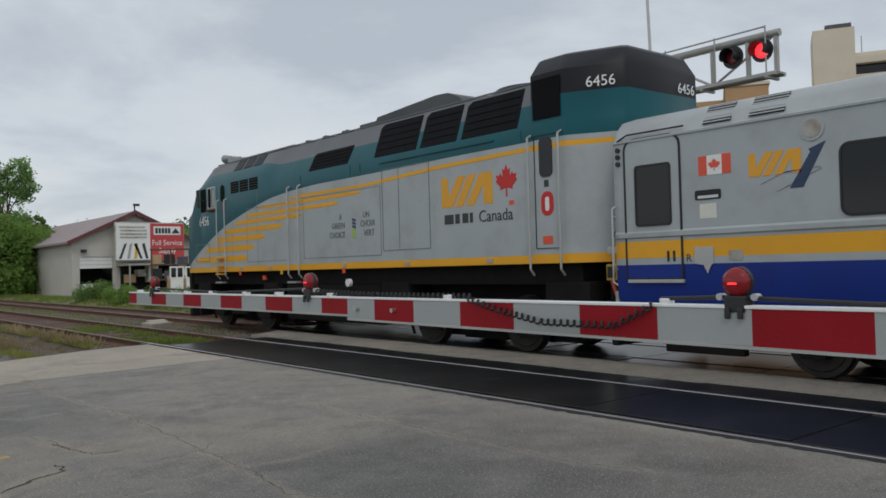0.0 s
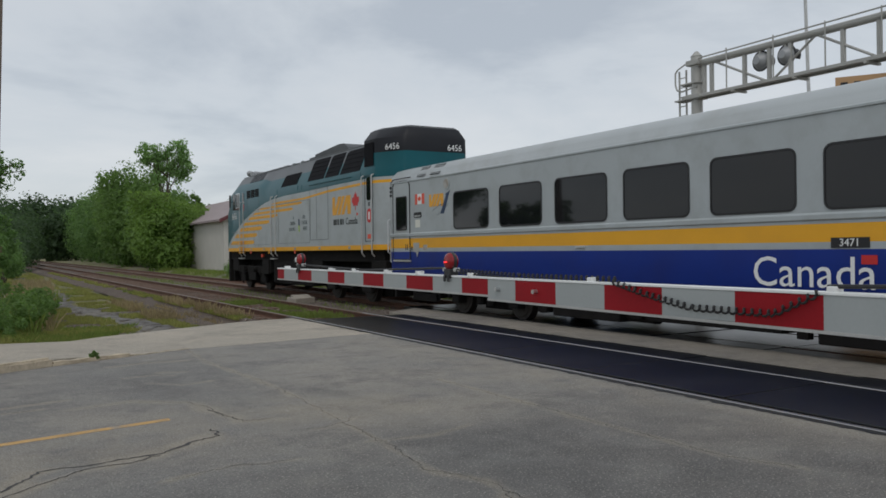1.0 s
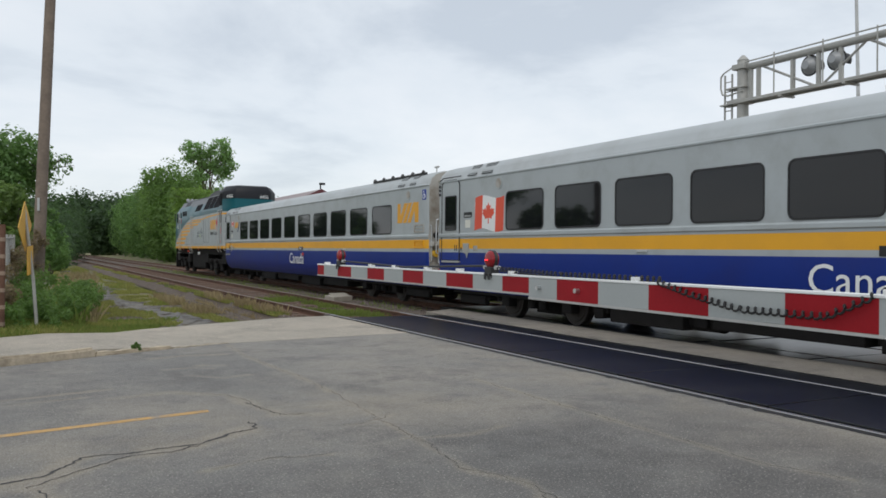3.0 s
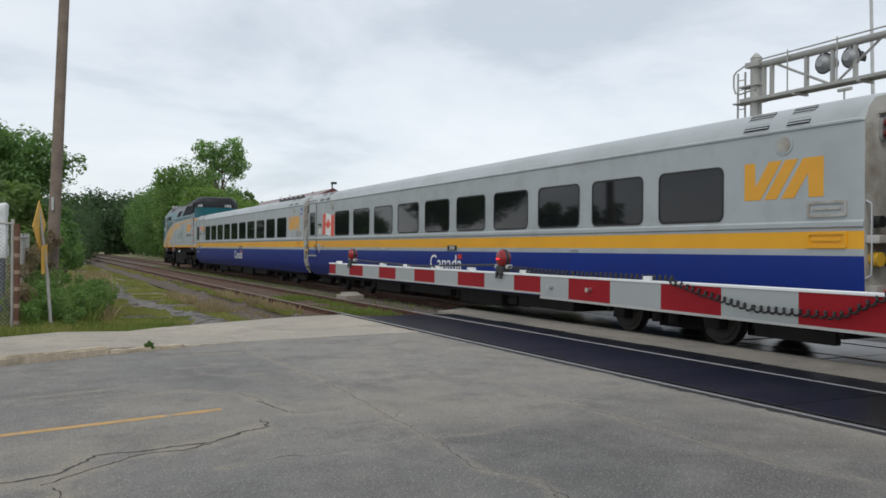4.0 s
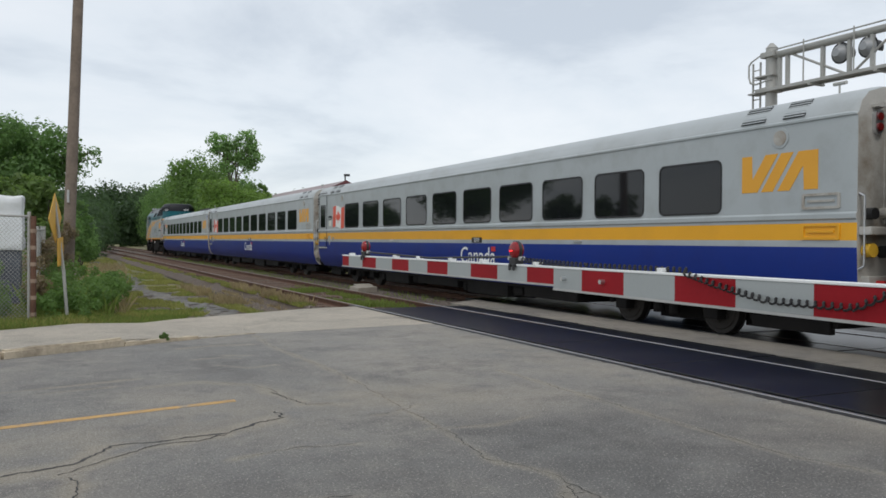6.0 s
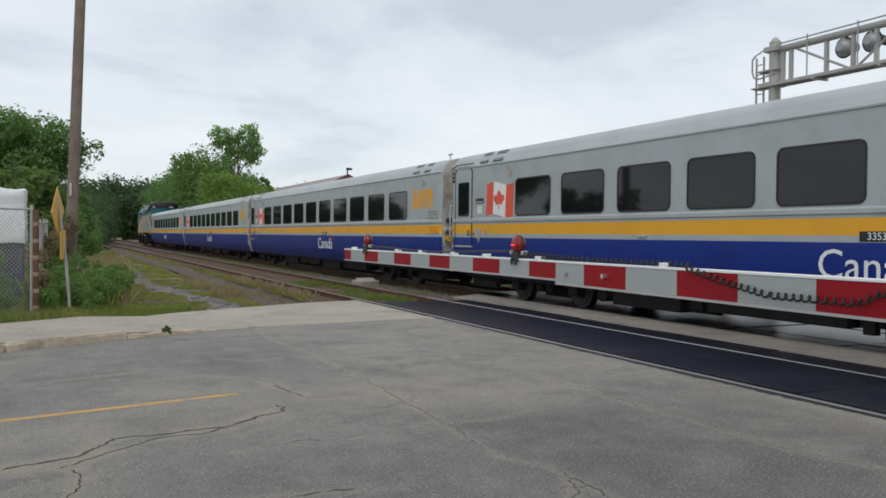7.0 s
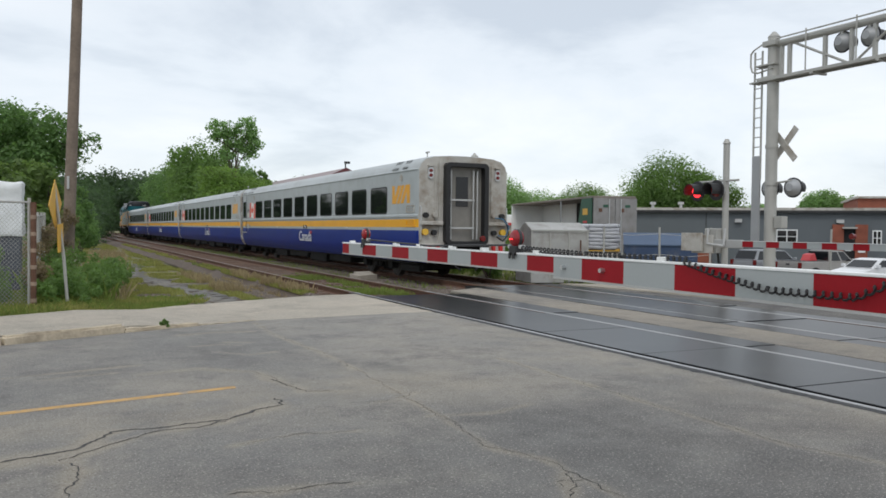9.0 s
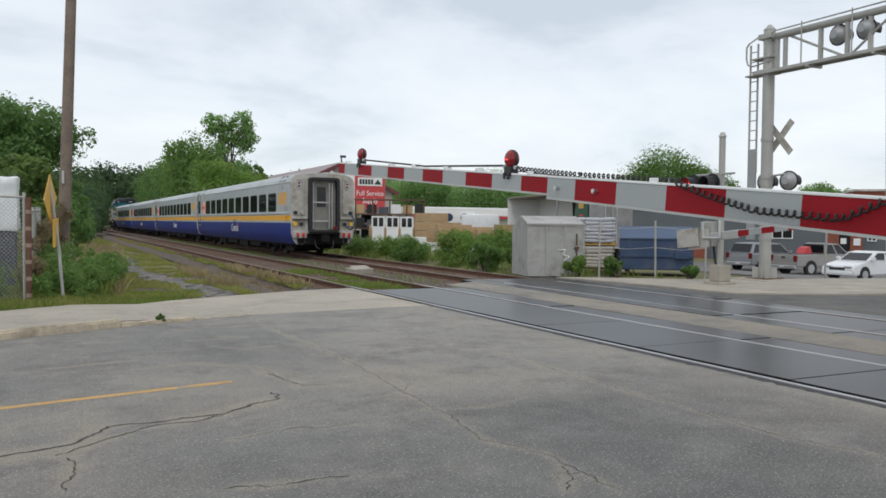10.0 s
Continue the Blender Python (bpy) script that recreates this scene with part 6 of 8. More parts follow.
# the thicket along the far side of the line
for k, (x, y, h, m, n) in enumerate([(19.8, 89, 7.0, M_LEAF_BRIGHT, 15000), (17.0, 86, 7.9, M_LEAF_BRIGHT, 17000), (18.2, 97, 9.0, M_LEAF_MID, 15000), (17.6, 107, 12.9, M_LEAF_MID, 19000), (18.6, 120, 12.6, M_LEAF_MID, 15000), (18.6, 134, 12.2, M_LEAF_DARK, 13000), (19.0, 150, 12.5, M_LEAF_DARK, 12000), (19.6, 168, 13, M_LEAF_DARK, 11000), (22.0, 106, 9.5, M_LEAF_DARK, 11000), (23.2, 118, 10.5, M_LEAF_DARK, 11000)]):
    w = 2.2 + 0.14 * h
    rr = random.Random(300 + k)
    crown = [(x, y, h * 0.60, w, w * 1.2, h * 0.36), (x - 0.3 * w, y - 2.5, h * 0.36, w * 0.8, w, h * 0.34), (x + 0.5 * w, y + 2, h * 0.42, w * 0.8, w, h * 0.36), (x - 0.2, y - 3, h * 0.16, w * 0.8, w, h * 0.18)]
    for j in range(5):
        a = rr.uniform(0, math.tau)
        crown.append((x + 0.8 * w * math.cos(a), y + 0.8 * w * math.sin(a), h * rr.uniform(0.45, 0.92), w * rr.uniform(0.3, 0.45), w * 0.4, h * rr.uniform(0.09, 0.15)))
    tree((x, y, 0), (x, y, h * 0.7), crown,
         n, 0.18 if h < 9 else 0.22, m, "dense green thicket tree beside the railway" if h > 8.5 else "bright green rounded shrub tree beside the railway", 20 + k, 0.2, group="thicket along the railway")
tree((18.6, 93, 0), (18.8, 93, 12.5), [(17.0, 93, 12.6, 1.35, 1.4, 1.3), (19.9, 93, 12.5, 1.6, 1.5, 1.7), (20.8, 93, 11.3, 1.2, 1.2, 1.5), (18.6, 93.5, 11.2, 1.3, 1.3, 1.2), (20.0, 93, 9.9, 1.2, 1.1, 1.0), (16.4, 93, 11.4, 0.7, 0.9, 0.8), (17.9, 93, 9.8, 1.0, 1.0, 0.9)], 4300, 0.165, M_LEAF_YARD, "tall open-crowned tree above the thicket", 41, 0.22)
tree((21.6, 92, 0), (21.8, 92, 7.0), [(21.6, 92, 7.4, 0.5, 0.6, 0.8), (22.2, 92, 6.6, 0.4, 0.5, 0.4), (21.2, 92, 5.8, 0.9, 1.0, 1.1)], 2200, 0.16, M_LEAF_MID, "slender young tree beside the thicket", 42, 0.1)
# far woods that close the line of sight
far = []
for k in range(30):
    x = -60 + 5.2 * k
    if 8.5 < x < 15.5:
        continue
    far.append((x, 205 + 9 * math.sin(k * 2.3), 5.5 + 1.3 * math.sin(k * 1.7), 5.2, 6, 7.0 + 1.2 * math.sin(k * 3.1)))
far += [(3.0, 168, 4.5, 3.6, 9, 5.0), (-2, 150, 5, 4, 8, 6), (26, 190, 6, 5, 8, 7), (9, 292, 8, 8, 8, 11), (18, 288, 8, 8, 8, 12), (27, 290, 8, 8, 8, 12), (1, 285, 8, 8, 8, 11)]
tagged(leaf_mesh("far_woods", far, 80000, 0.6, M_LEAF_FAR, None, 50, clumps=14), "dark distant woods at the end of the line", "woods", kind="stuff")
# trees behind the yards
for k, (b, d, top, w, m) in enumerate([(24.6, 118, 9.6, 4.2, M_LEAF_YARD), (27.3, 120, 6.8, 5.2, M_LEAF_YARD), (29.4, 112, 9.2, 4.6, M_LEAF_YARD), (32.6, 125, 6.9, 6.0, M_LEAF_YARD), (35.6, 118, 8.2, 4.6, M_LEAF_MID), (37.6, 120, 5.5, 3.6, M_LEAF_MID), (41.2, 92, 10.3, 4.0, M_LEAF_MID), (43.3, 94, 8.5, 3.0, M_LEAF_MID), (39.6, 95, 7.2, 3.0, M_LEAF_MID), (50.6, 110, 7.2, 2.4, M_LEAF_YARD), (52.0, 118, 6.4, 2.8, M_LEAF_YARD), (47.0, 120, 6.0, 2.0, M_LEAF_YARD), (22.3, 140, 9.0, 5, M_LEAF_YARD)]):
    d, top, w = d * 1.25, 1.6 + (top - 1.6) * 1.25, w * 1.25
    x, y = d * math.sin(radians(b)), d * math.cos(radians(b))
    c = top * 0.6
    tree((x, y, -1.3), (x, y, top * 0.75), [(x, y, c, w, w, top * 0.36), (x - w * 0.6, y + w * 0.4, c * 0.85, w * 0.7, w * 0.7, top * 0.28), (x + w * 0.6, y - w * 0.4, c * 0.9, w * 0.7, w * 0.7, top * 0.28), (x, y, c * 0.45, w * 0.9, w * 0.9, top * 0.28)],
         26000, 0.17, m, "leafy green tree behind the yard buildings", 60 + k, 0.25, group="trees behind the yards")


def blades(name, label, zone, count, lo, hi, material, seed, width=0.012, dense=None):
    """Grass and weeds that nobody could count, as bent blades."""
    rng = np.random.default_rng(seed)
    x = rng.uniform(zone[0], zone[1], count)
    y = rng.uniform(zone[2], zone[3], count)
    keep = np.array([noise.noise(Vector((a * 0.6, b * 0.6, seed))) > -0.12 and (dense is None or dense(a, b)) for a, b in zip(x, y)])
    x, y = x[keep], y[keep]
    n = len(x)
    z = np.array([max(land(a, b), -0.17) if 6 < a < 13.9 and b > 19.3 else land(a, b) for a, b in zip(x, y)]) - 0.02
    h = rng.uniform(lo, hi, n) * rng.uniform(0.6, 1, n)
    a = rng.uniform(0, math.tau, n)
    w = width * (1 + h)
    dx, dy = np.cos(a) * w, np.sin(a) * w
    lx, ly = rng.normal(0, 0.25, n) * h, rng.normal(0, 0.25, n) * h
    v = np.stack([np.stack([x - dx, y - dy, z], 1), np.stack([x + dx, y + dy, z], 1), np.stack([x + lx * 0.4 + dx * 0.7, y + ly * 0.4 + dy * 0.7, z + h * 0.6], 1), np.stack([x + lx, y + ly, z + h], 1)], 1).reshape(-1, 3)
    me = bpy.data.meshes.new(name)
    me.from_pydata(v.tolist(), [], np.arange(n * 4).reshape(-1, 4).tolist())
    me.materials.append(material)
    return tagged(new(name, me), label, "grass", kind="stuff")


def bank(a, b):
    return b > 15.25 + 0.6 * (a + 0.68) and a < 1.0 + 0.1 * (b - 16) + 0.5 * noise.noise(Vector((b * 0.4, 0, 3)))


blades("verge_grass", "short green grass at the edge of the footway", (-2.0, 4.2, 15.0, 20.0), 42000, 0.05, 0.15, M_GRASS, 71, dense=lambda a, b: b > 15.15 + 0.6 * (a + 0.68) and a < 1.9 + 0.35 * (b - 16) and noise.noise(Vector((a, b, 2))) > -0.25)
blades("verge_tufts", "parched tufts at the edge of the footway", (-1.5, 3.6, 15.2, 19.0), 34000, 0.05, 0.15, M_GRASS_OLIVE, 171, dense=lambda a, b: b > 15.2 + 0.6 * (a + 0.68) and a < 2.2 + 0.35 * (b - 16))
blades("verge_green", "short green tufts at the edge of the footway", (-1.5, 2.6, 15.2, 18.0), 22000, 0.05, 0.17, M_GRASS, 172, dense=lambda a, b: b > 15.2 + 0.6 * (a + 0.68))
blades("tall_weeds", "tall green weeds on the bank", (-2.0, 3.0, 17.0, 32.0), 9000, 0.2, 0.65, M_GRASS, 72, 0.014, bank)
blades("seeding_grass", "tawny seeding grass on the bank", (0.2, 4.4, 19.0, 50.0), 12000, 0.2, 0.6, M_DRY, 73, 0.008, lambda a, b: 0.35 + 0.055 * (b - 19) < a < 1.5 + 0.075 * (b - 19))
def off_path(a, b):
    middle = 3.6 - 0.09 * (min(b, 30) - 18) + 0.06 * max(0, b - 30)
    return b > 17.1 + 0.5 * (a - 2.2) and (abs(a - middle) > 0.3 + 0.4 * noise.noise(Vector((a * 1.5, b * 0.6, 7))) + 0.07 * max(0, 21 - b)) and noise.noise(Vector((a * 1.1, b * 0.5, 9))) > -0.25


blades("path_grass", "patchy parched grass beside the gravel path", (1.5, 6.5, 17.3, 36.0), 170000, 0.03, 0.13, M_GRASS_OLIVE, 74, 0.011, off_path)
blades("far_path_grass", "patchy grass farther along the gravel path", (1.5, 6.5, 36.0, 85.0), 60000, 0.05, 0.16, M_GRASS_OLIVE, 174, 0.016, off_path)
blades("green_path_grass", "green tufts in the parched grass", (1.5, 6.5, 17.3, 40.0), 60000, 0.04, 0.16, M_GRASS, 175, 0.011, lambda a, b: off_path(a, b) and noise.noise(Vector((a * 0.7, b * 0.4, 31))) > 0.1)
blades("dry_grass", "dry brown grass beside the track", (3.9, 6.5, 19.6, 31), 22000, 0.1, 0.34, M_DRY, 75, 0.009, lambda a, b: noise.noise(Vector((a * 0.4, b * 0.25, 4))) > -0.05)
blades("track_grass", "green grass between the rails", (6.95, 8.6, 19.3, 30), 16000, 0.05, 0.22, M_GRASS, 76, 0.01)
blades("track_weeds", "thin weeds between the tracks", (9.0, 10.8, 21.0, 80), 5000, 0.04, 0.2, M_GRASS, 77, 0.012)
blades("yard_grass", "rough grass along the far verge", (13.9, 17.5, 19.5, 80), 20000, 0.08, 0.4, M_GRASS, 78, 0.014, lambda a, b: a > 14.2 and b > 33.5 - 0.8 * a)
tagged(leaf_mesh("kerb_weed", [(1.55, 13.11, 0.12, 0.04, 0.04, 0.07), (1.58, 13.11, 0.10, 0.09, 0.05, 0.05)], 260, 0.022, M_LEAF_MID, None, 79), "small green weed growing in a kerb joint", "weeds", kind="stuff")
rw = random.Random(801)
bank_clumps = [(rw.uniform(-0.2, 1.1) + 0.09 * (y - 17), y, 0.24 + 0.04 * (y - 16.5), rw.uniform(0.25, 0.5), rw.uniform(0.3, 0.6), rw.uniform(0.2, 0.42)) for y in np.arange(16.7, 24.0, 0.32)]
bank_clumps += [(-1.6, 18.0, 0.6, 1.0, 0.9, 0.8), (-0.1, 18.6, 0.45, 0.6, 0.7, 0.5), (0.3, 21.5, 0.5, 0.6, 1.2, 0.6), (-1.2, 16.9, 0.35, 0.6, 0.3, 0.45)]
tagged(leaf_mesh("bank_weeds", bank_clumps, 26000, 0.036, M_LEAF_MID, None, 80), "broad-leaved green weeds on the bank", "weeds", kind="stuff")
for k, (x, y, w, h) in enumerate([(14.9, 27.0, 0.7, 0.55), (15.6, 30.5, 1.1, 0.75), (15.2, 34.5, 1.0, 0.45), (16.0, 38.5, 1.1, 0.55), (15.6, 43, 1.1, 0.45), (15.3, 25.2, 0.45, 0.6), (16.6, 21.2, 0.34, 0.34), (15.6, 22.0, 0.4, 0.42), (18.0, 19.4, 0.22, 0.2), (15.8, 49, 1.2, 0.5), (16.4, 56, 1.4, 0.6), (18.2, 31.5, 0.9, 0.75), (19.0, 34.0, 1.0, 0.7)]):
    bush([(x, y, h * 0.8, w, w * 1.5, h), (x + w * 0.5, y + w, h * 0.6, w * 0.7, w, h * 0.75)], int(2600 + 3000 * w), 0.055, M_LEAF_BRIGHT if k % 2 else M_LEAF_MID, "low green shrub beside the far track", 90 + k, group="shrubs beside the far track")


def stones(name, zone, count, size, seed):
    rng = np.random.default_rng(seed)
    base = np.array([(-1, -0.7, 0), (1, -0.8, 0), (0.8, 0.9, 0), (-0.9, 0.7, 0), (-0.4, -0.4, 0.9), (0.5, -0.2, 1.0), (0.2, 0.5, 0.8)])
    fc = [(0, 1, 5, 4), (1, 2, 6, 5), (2, 3, 4, 6), (3, 0, 4), (4, 5, 6)]
    vs, fs = [], []
    for k in range(count):
        x, y = rng.uniform(zone[0], zone[1]), rng.uniform(zone[2], zone[3])
        s, a = size * rng.uniform(0.5, 1.3), rng.uniform(0, math.tau)
        p = base * s * rng.uniform(0.7, 1.2, (7, 3))
        c, d = math.cos(a), math.sin(a)
        o = len(vs)
        vs += [(x + c * u - d * v, y + d * u + c * v, zone[4] + w) for u, v, w in p]
        fs += [tuple(o + i for i in f) for f in fc]
    me = bpy.data.meshes.new(name)
    me.from_pydata(vs, [], fs)
    me.materials.append(M_STONE)
    return tagged(new(name, me), "loose grey and brown ballast stones", "stones", kind="stuff")


stones("ballast_stones", (6.1, 10.6, 19.4, 36, -0.18), 9000, 0.035, 81)
for k, (x, y, a, l) in enumerate(((9.75, 26.6, 12, 0.75), (10.15, 27.7, -8, 0.6))):
    sl_ = thing("concrete_slab", "pale concrete slab lying between the tracks", "slab", pose(x, y, -0.17, 3, -2, a), group="slabs between the tracks")
    part("block", boxes((-l / 2, l / 2, -0.3, 0.3, 0.0, 0.2), bevel=0.02), M_CONCRETE, sl_)
stones("far_ballast_stones", (10.6, 14.2, 20.2, 40, -0.18), 7000, 0.035, 82)
stones("path_gravel", (1.9, 5.0, 17.2, 27, -0.085), 26000, 0.014, 83)

# ---- beside the footway ----
pole = thing("utility_pole", "weathered grey wooden utility pole leaning slightly", "utility pole")
part("shaft", tubes(((0.40, 25, -0.3), (0.78, 25, 11.5), 0.165, 0.125), n=18), mat("pole_wood", (0.19, 0.15, 0.12), 0.9, var=0.3, scale=3, bump=0.6, fine=14), pole)
part("tag", boxes((0.40, 0.46, 24.80, 24.83, 2.6, 2.95)), M_ALU, pole)
part("staple", tubes(((0.42, 24.84, 1.7), (0.42, 24.84, 1.8), 0.02)), M_ALU, pole)

M_SIGNYEL = mat("sign_yellow", (0.62, 0.36, 0.05), 0.5, var=0.15)
sg = thing("road_sign", "yellow diamond road sign on a bent grey post, seen edge-on", "road sign")
part("post", pipe([(0.30, 16.75, -0.1), (0.22, 16.78, 1.0), (0.06, 16.8, 2.3)], 0.03), M_GALV, sg)
d1 = part("diamond", prism(bmesh.new(), [(0, -0.46), (0.46, 0), (0, 0.46), (-0.46, 0)], lambda u, v, w: (u, 0.012 * w, v)), M_SIGNYEL, sg)
d1.matrix_basis = pose(0.08, 16.76, 1.98, 0, -4, 76)
d2 = part("plaque", prism(bmesh.new(), [(-0.2, -0.26), (0.2, -0.26), (0.2, 0.26), (-0.2, 0.26)], lambda u, v, w: (u, 0.012 * w, v)), M_SIGNYEL, sg)
d2.matrix_basis = pose(0.17, 16.74, 1.36, 0, -4, 76)


def chain_link(name, p, q, h, label, step=0.075, cover=None):
    root = thing(name, label, "fence")
    p, q = Vector(p), Vector(q)
    n = max(1, round((q - p).length / 2.4))
    for k in range(n + 1):
        c = p.lerp(q, k / n)
        part("post", tubes((c, c + Vector((0, 0, h + 0.08)), 0.03), n=10), M_GALV, root)
    part("top_rail", tubes((p + Vector((0, 0, h)), q + Vector((0, 0, h)), 0.02), n=8), M_GALV, root)
    bm = bmesh.new()
    ln = (q - p).length
    a = (q - p) / ln
    for k in range(int((ln + h) / step)):
        s = k * step
        for up in (0, 1):
            t0, t1 = max(0, s - h), min(s, ln)
            if t1 <= t0:
                continue
            z0, z1 = s - t0, s - t1
            if up:
                z0, z1 = h - z0, h - z1
            tube(bm, p + a * t0 + Vector((0, 0, z0)), p + a * t1 + Vector((0, 0, z1)), 0.0028, n=3)
    tagged(part("mesh", bm, M_GALV, root), kind="stuff")
    return root


chain_link("chain_link_fence", (-0.35, 16.5, 0.0), (-4.5, 14.6, 0.0), 2.0, "galvanised chain-link fence with an overgrown end")
chain_link("chain_link_fence", (-0.3, 16.7, 0.0), (-0.15, 24.5, 0.1), 1.75, "old chain-link fence overgrown with dead vines", 0.11)
M_BAND = mat("faded_band", (0.27, 0.20, 0.15), 0.8, var=0.3, scale=5)
rp = thing("fence_post", "rusty striped steel fence post", "post")
part("shaft", tubes(((-0.28, 16.42, -0.1), (-0.28, 16.42, 2.0), 0.05), n=14), M_RUST, rp)
for k in range(6):
    part("band", tubes(((-0.28, 16.42, 0.2 + 0.3 * k), (-0.28, 16.42, 0.27 + 0.3 * k), 0.054), n=14), M_BAND, rp)
tagged(leaf_mesh("dead_vines", [(-0.25, 18.5, 0.9, 0.12, 1.4, 0.8), (-0.2, 21.5, 0.9, 0.15, 1.6, 0.85), (0.35, 24.4, 1.0, 0.3, 0.5, 1.1), (0.3, 24.6, 1.5, 0.35, 0.4, 0.6)], 9000, 0.035, M_VINE, None, 85, fill=0.1), "brown dead vines on the fence", "vines", kind="stuff")
M_WRAP = mat("white_wrap", (0.72, 0.74, 0.75), 0.3, var=0.1, scale=4, bump=0.6, fine=9)
M_DARKLOAD = mat("dark_load", (0.07, 0.08, 0.10), 0.6, var=0.4, scale=4)
wp = thing("wrapped_pallet", "tall pallet load wrapped in white plastic film", "pallet load")
bmw = boxes((-2.4, -0.55, 20.2, 21.6, 1.35, 2.55), bevel=0.06)
bmesh.ops.subdivide_edges(bmw, edges=bmw.edges[:], cuts=7, use_grid_fill=True)
for v in bmw.verts:
    v.co += 0.06 * noise.noise_vector(v.co * 2.6) + 0.028 * noise.noise_vector(v.co * 9)
part("film", bmw, M_WRAP, wp, smooth=True)
part("load", boxes((-2.35, -0.6, 20.25, 21.55, 0.16, 1.36), bevel=0.03), M_DARKLOAD, wp)
part("pallet", boxes((-2.4, -0.55, 20.2, 21.6, 0.0, 0.06), (-2.4, -0.55, 20.2, 20.35, 0.06, 0.16), (-2.4, -0.55, 21.45, 21.6, 0.06, 0.16)), M_TIE, wp)

# ---- the yards beyond the line ----
M_SIDING = mat("beige_siding", (0.52, 0.50, 0.46), 0.6, var=0.08, scale=0.8)
M_MAROON = mat("maroon_trim", (0.13, 0.035, 0.04), 0.6, var=0.15)
M_MAROONROOF = mat("faded_maroon_roof", (0.30, 0.245, 0.245), 0.7, var=0.15)
M_REDSIGN = mat("red_sign", (0.52, 0.055, 0.06), 0.5, var=0.05)
# Near-black that stands for the shade inside open bays and the trailer.
M_DARKINSIDE = mat("dark_interior", (0.012, 0.012, 0.013), 0.9)
M_LUMBER = mat("lumber", (0.42, 0.29, 0.16), 0.8, var=0.3, scale=3, rand=0.4)
M_WALLGREY = mat("grey_cladding", (0.105, 0.12, 0.13), 0.6, var=0.1, scale=0.7)
M_BRICK = mat("red_brick", (0.24, 0.075, 0.045), 0.85, var=0.25, scale=2, bump=0.3)
M_PALECONC = mat("precast_concrete", (0.64, 0.58, 0.48), 0.85, var=0.08, scale=0.3)
M_TANWALL = mat("tan_wall", (0.45, 0.28, 0.15), 0.85, var=0.08, scale=0.3)


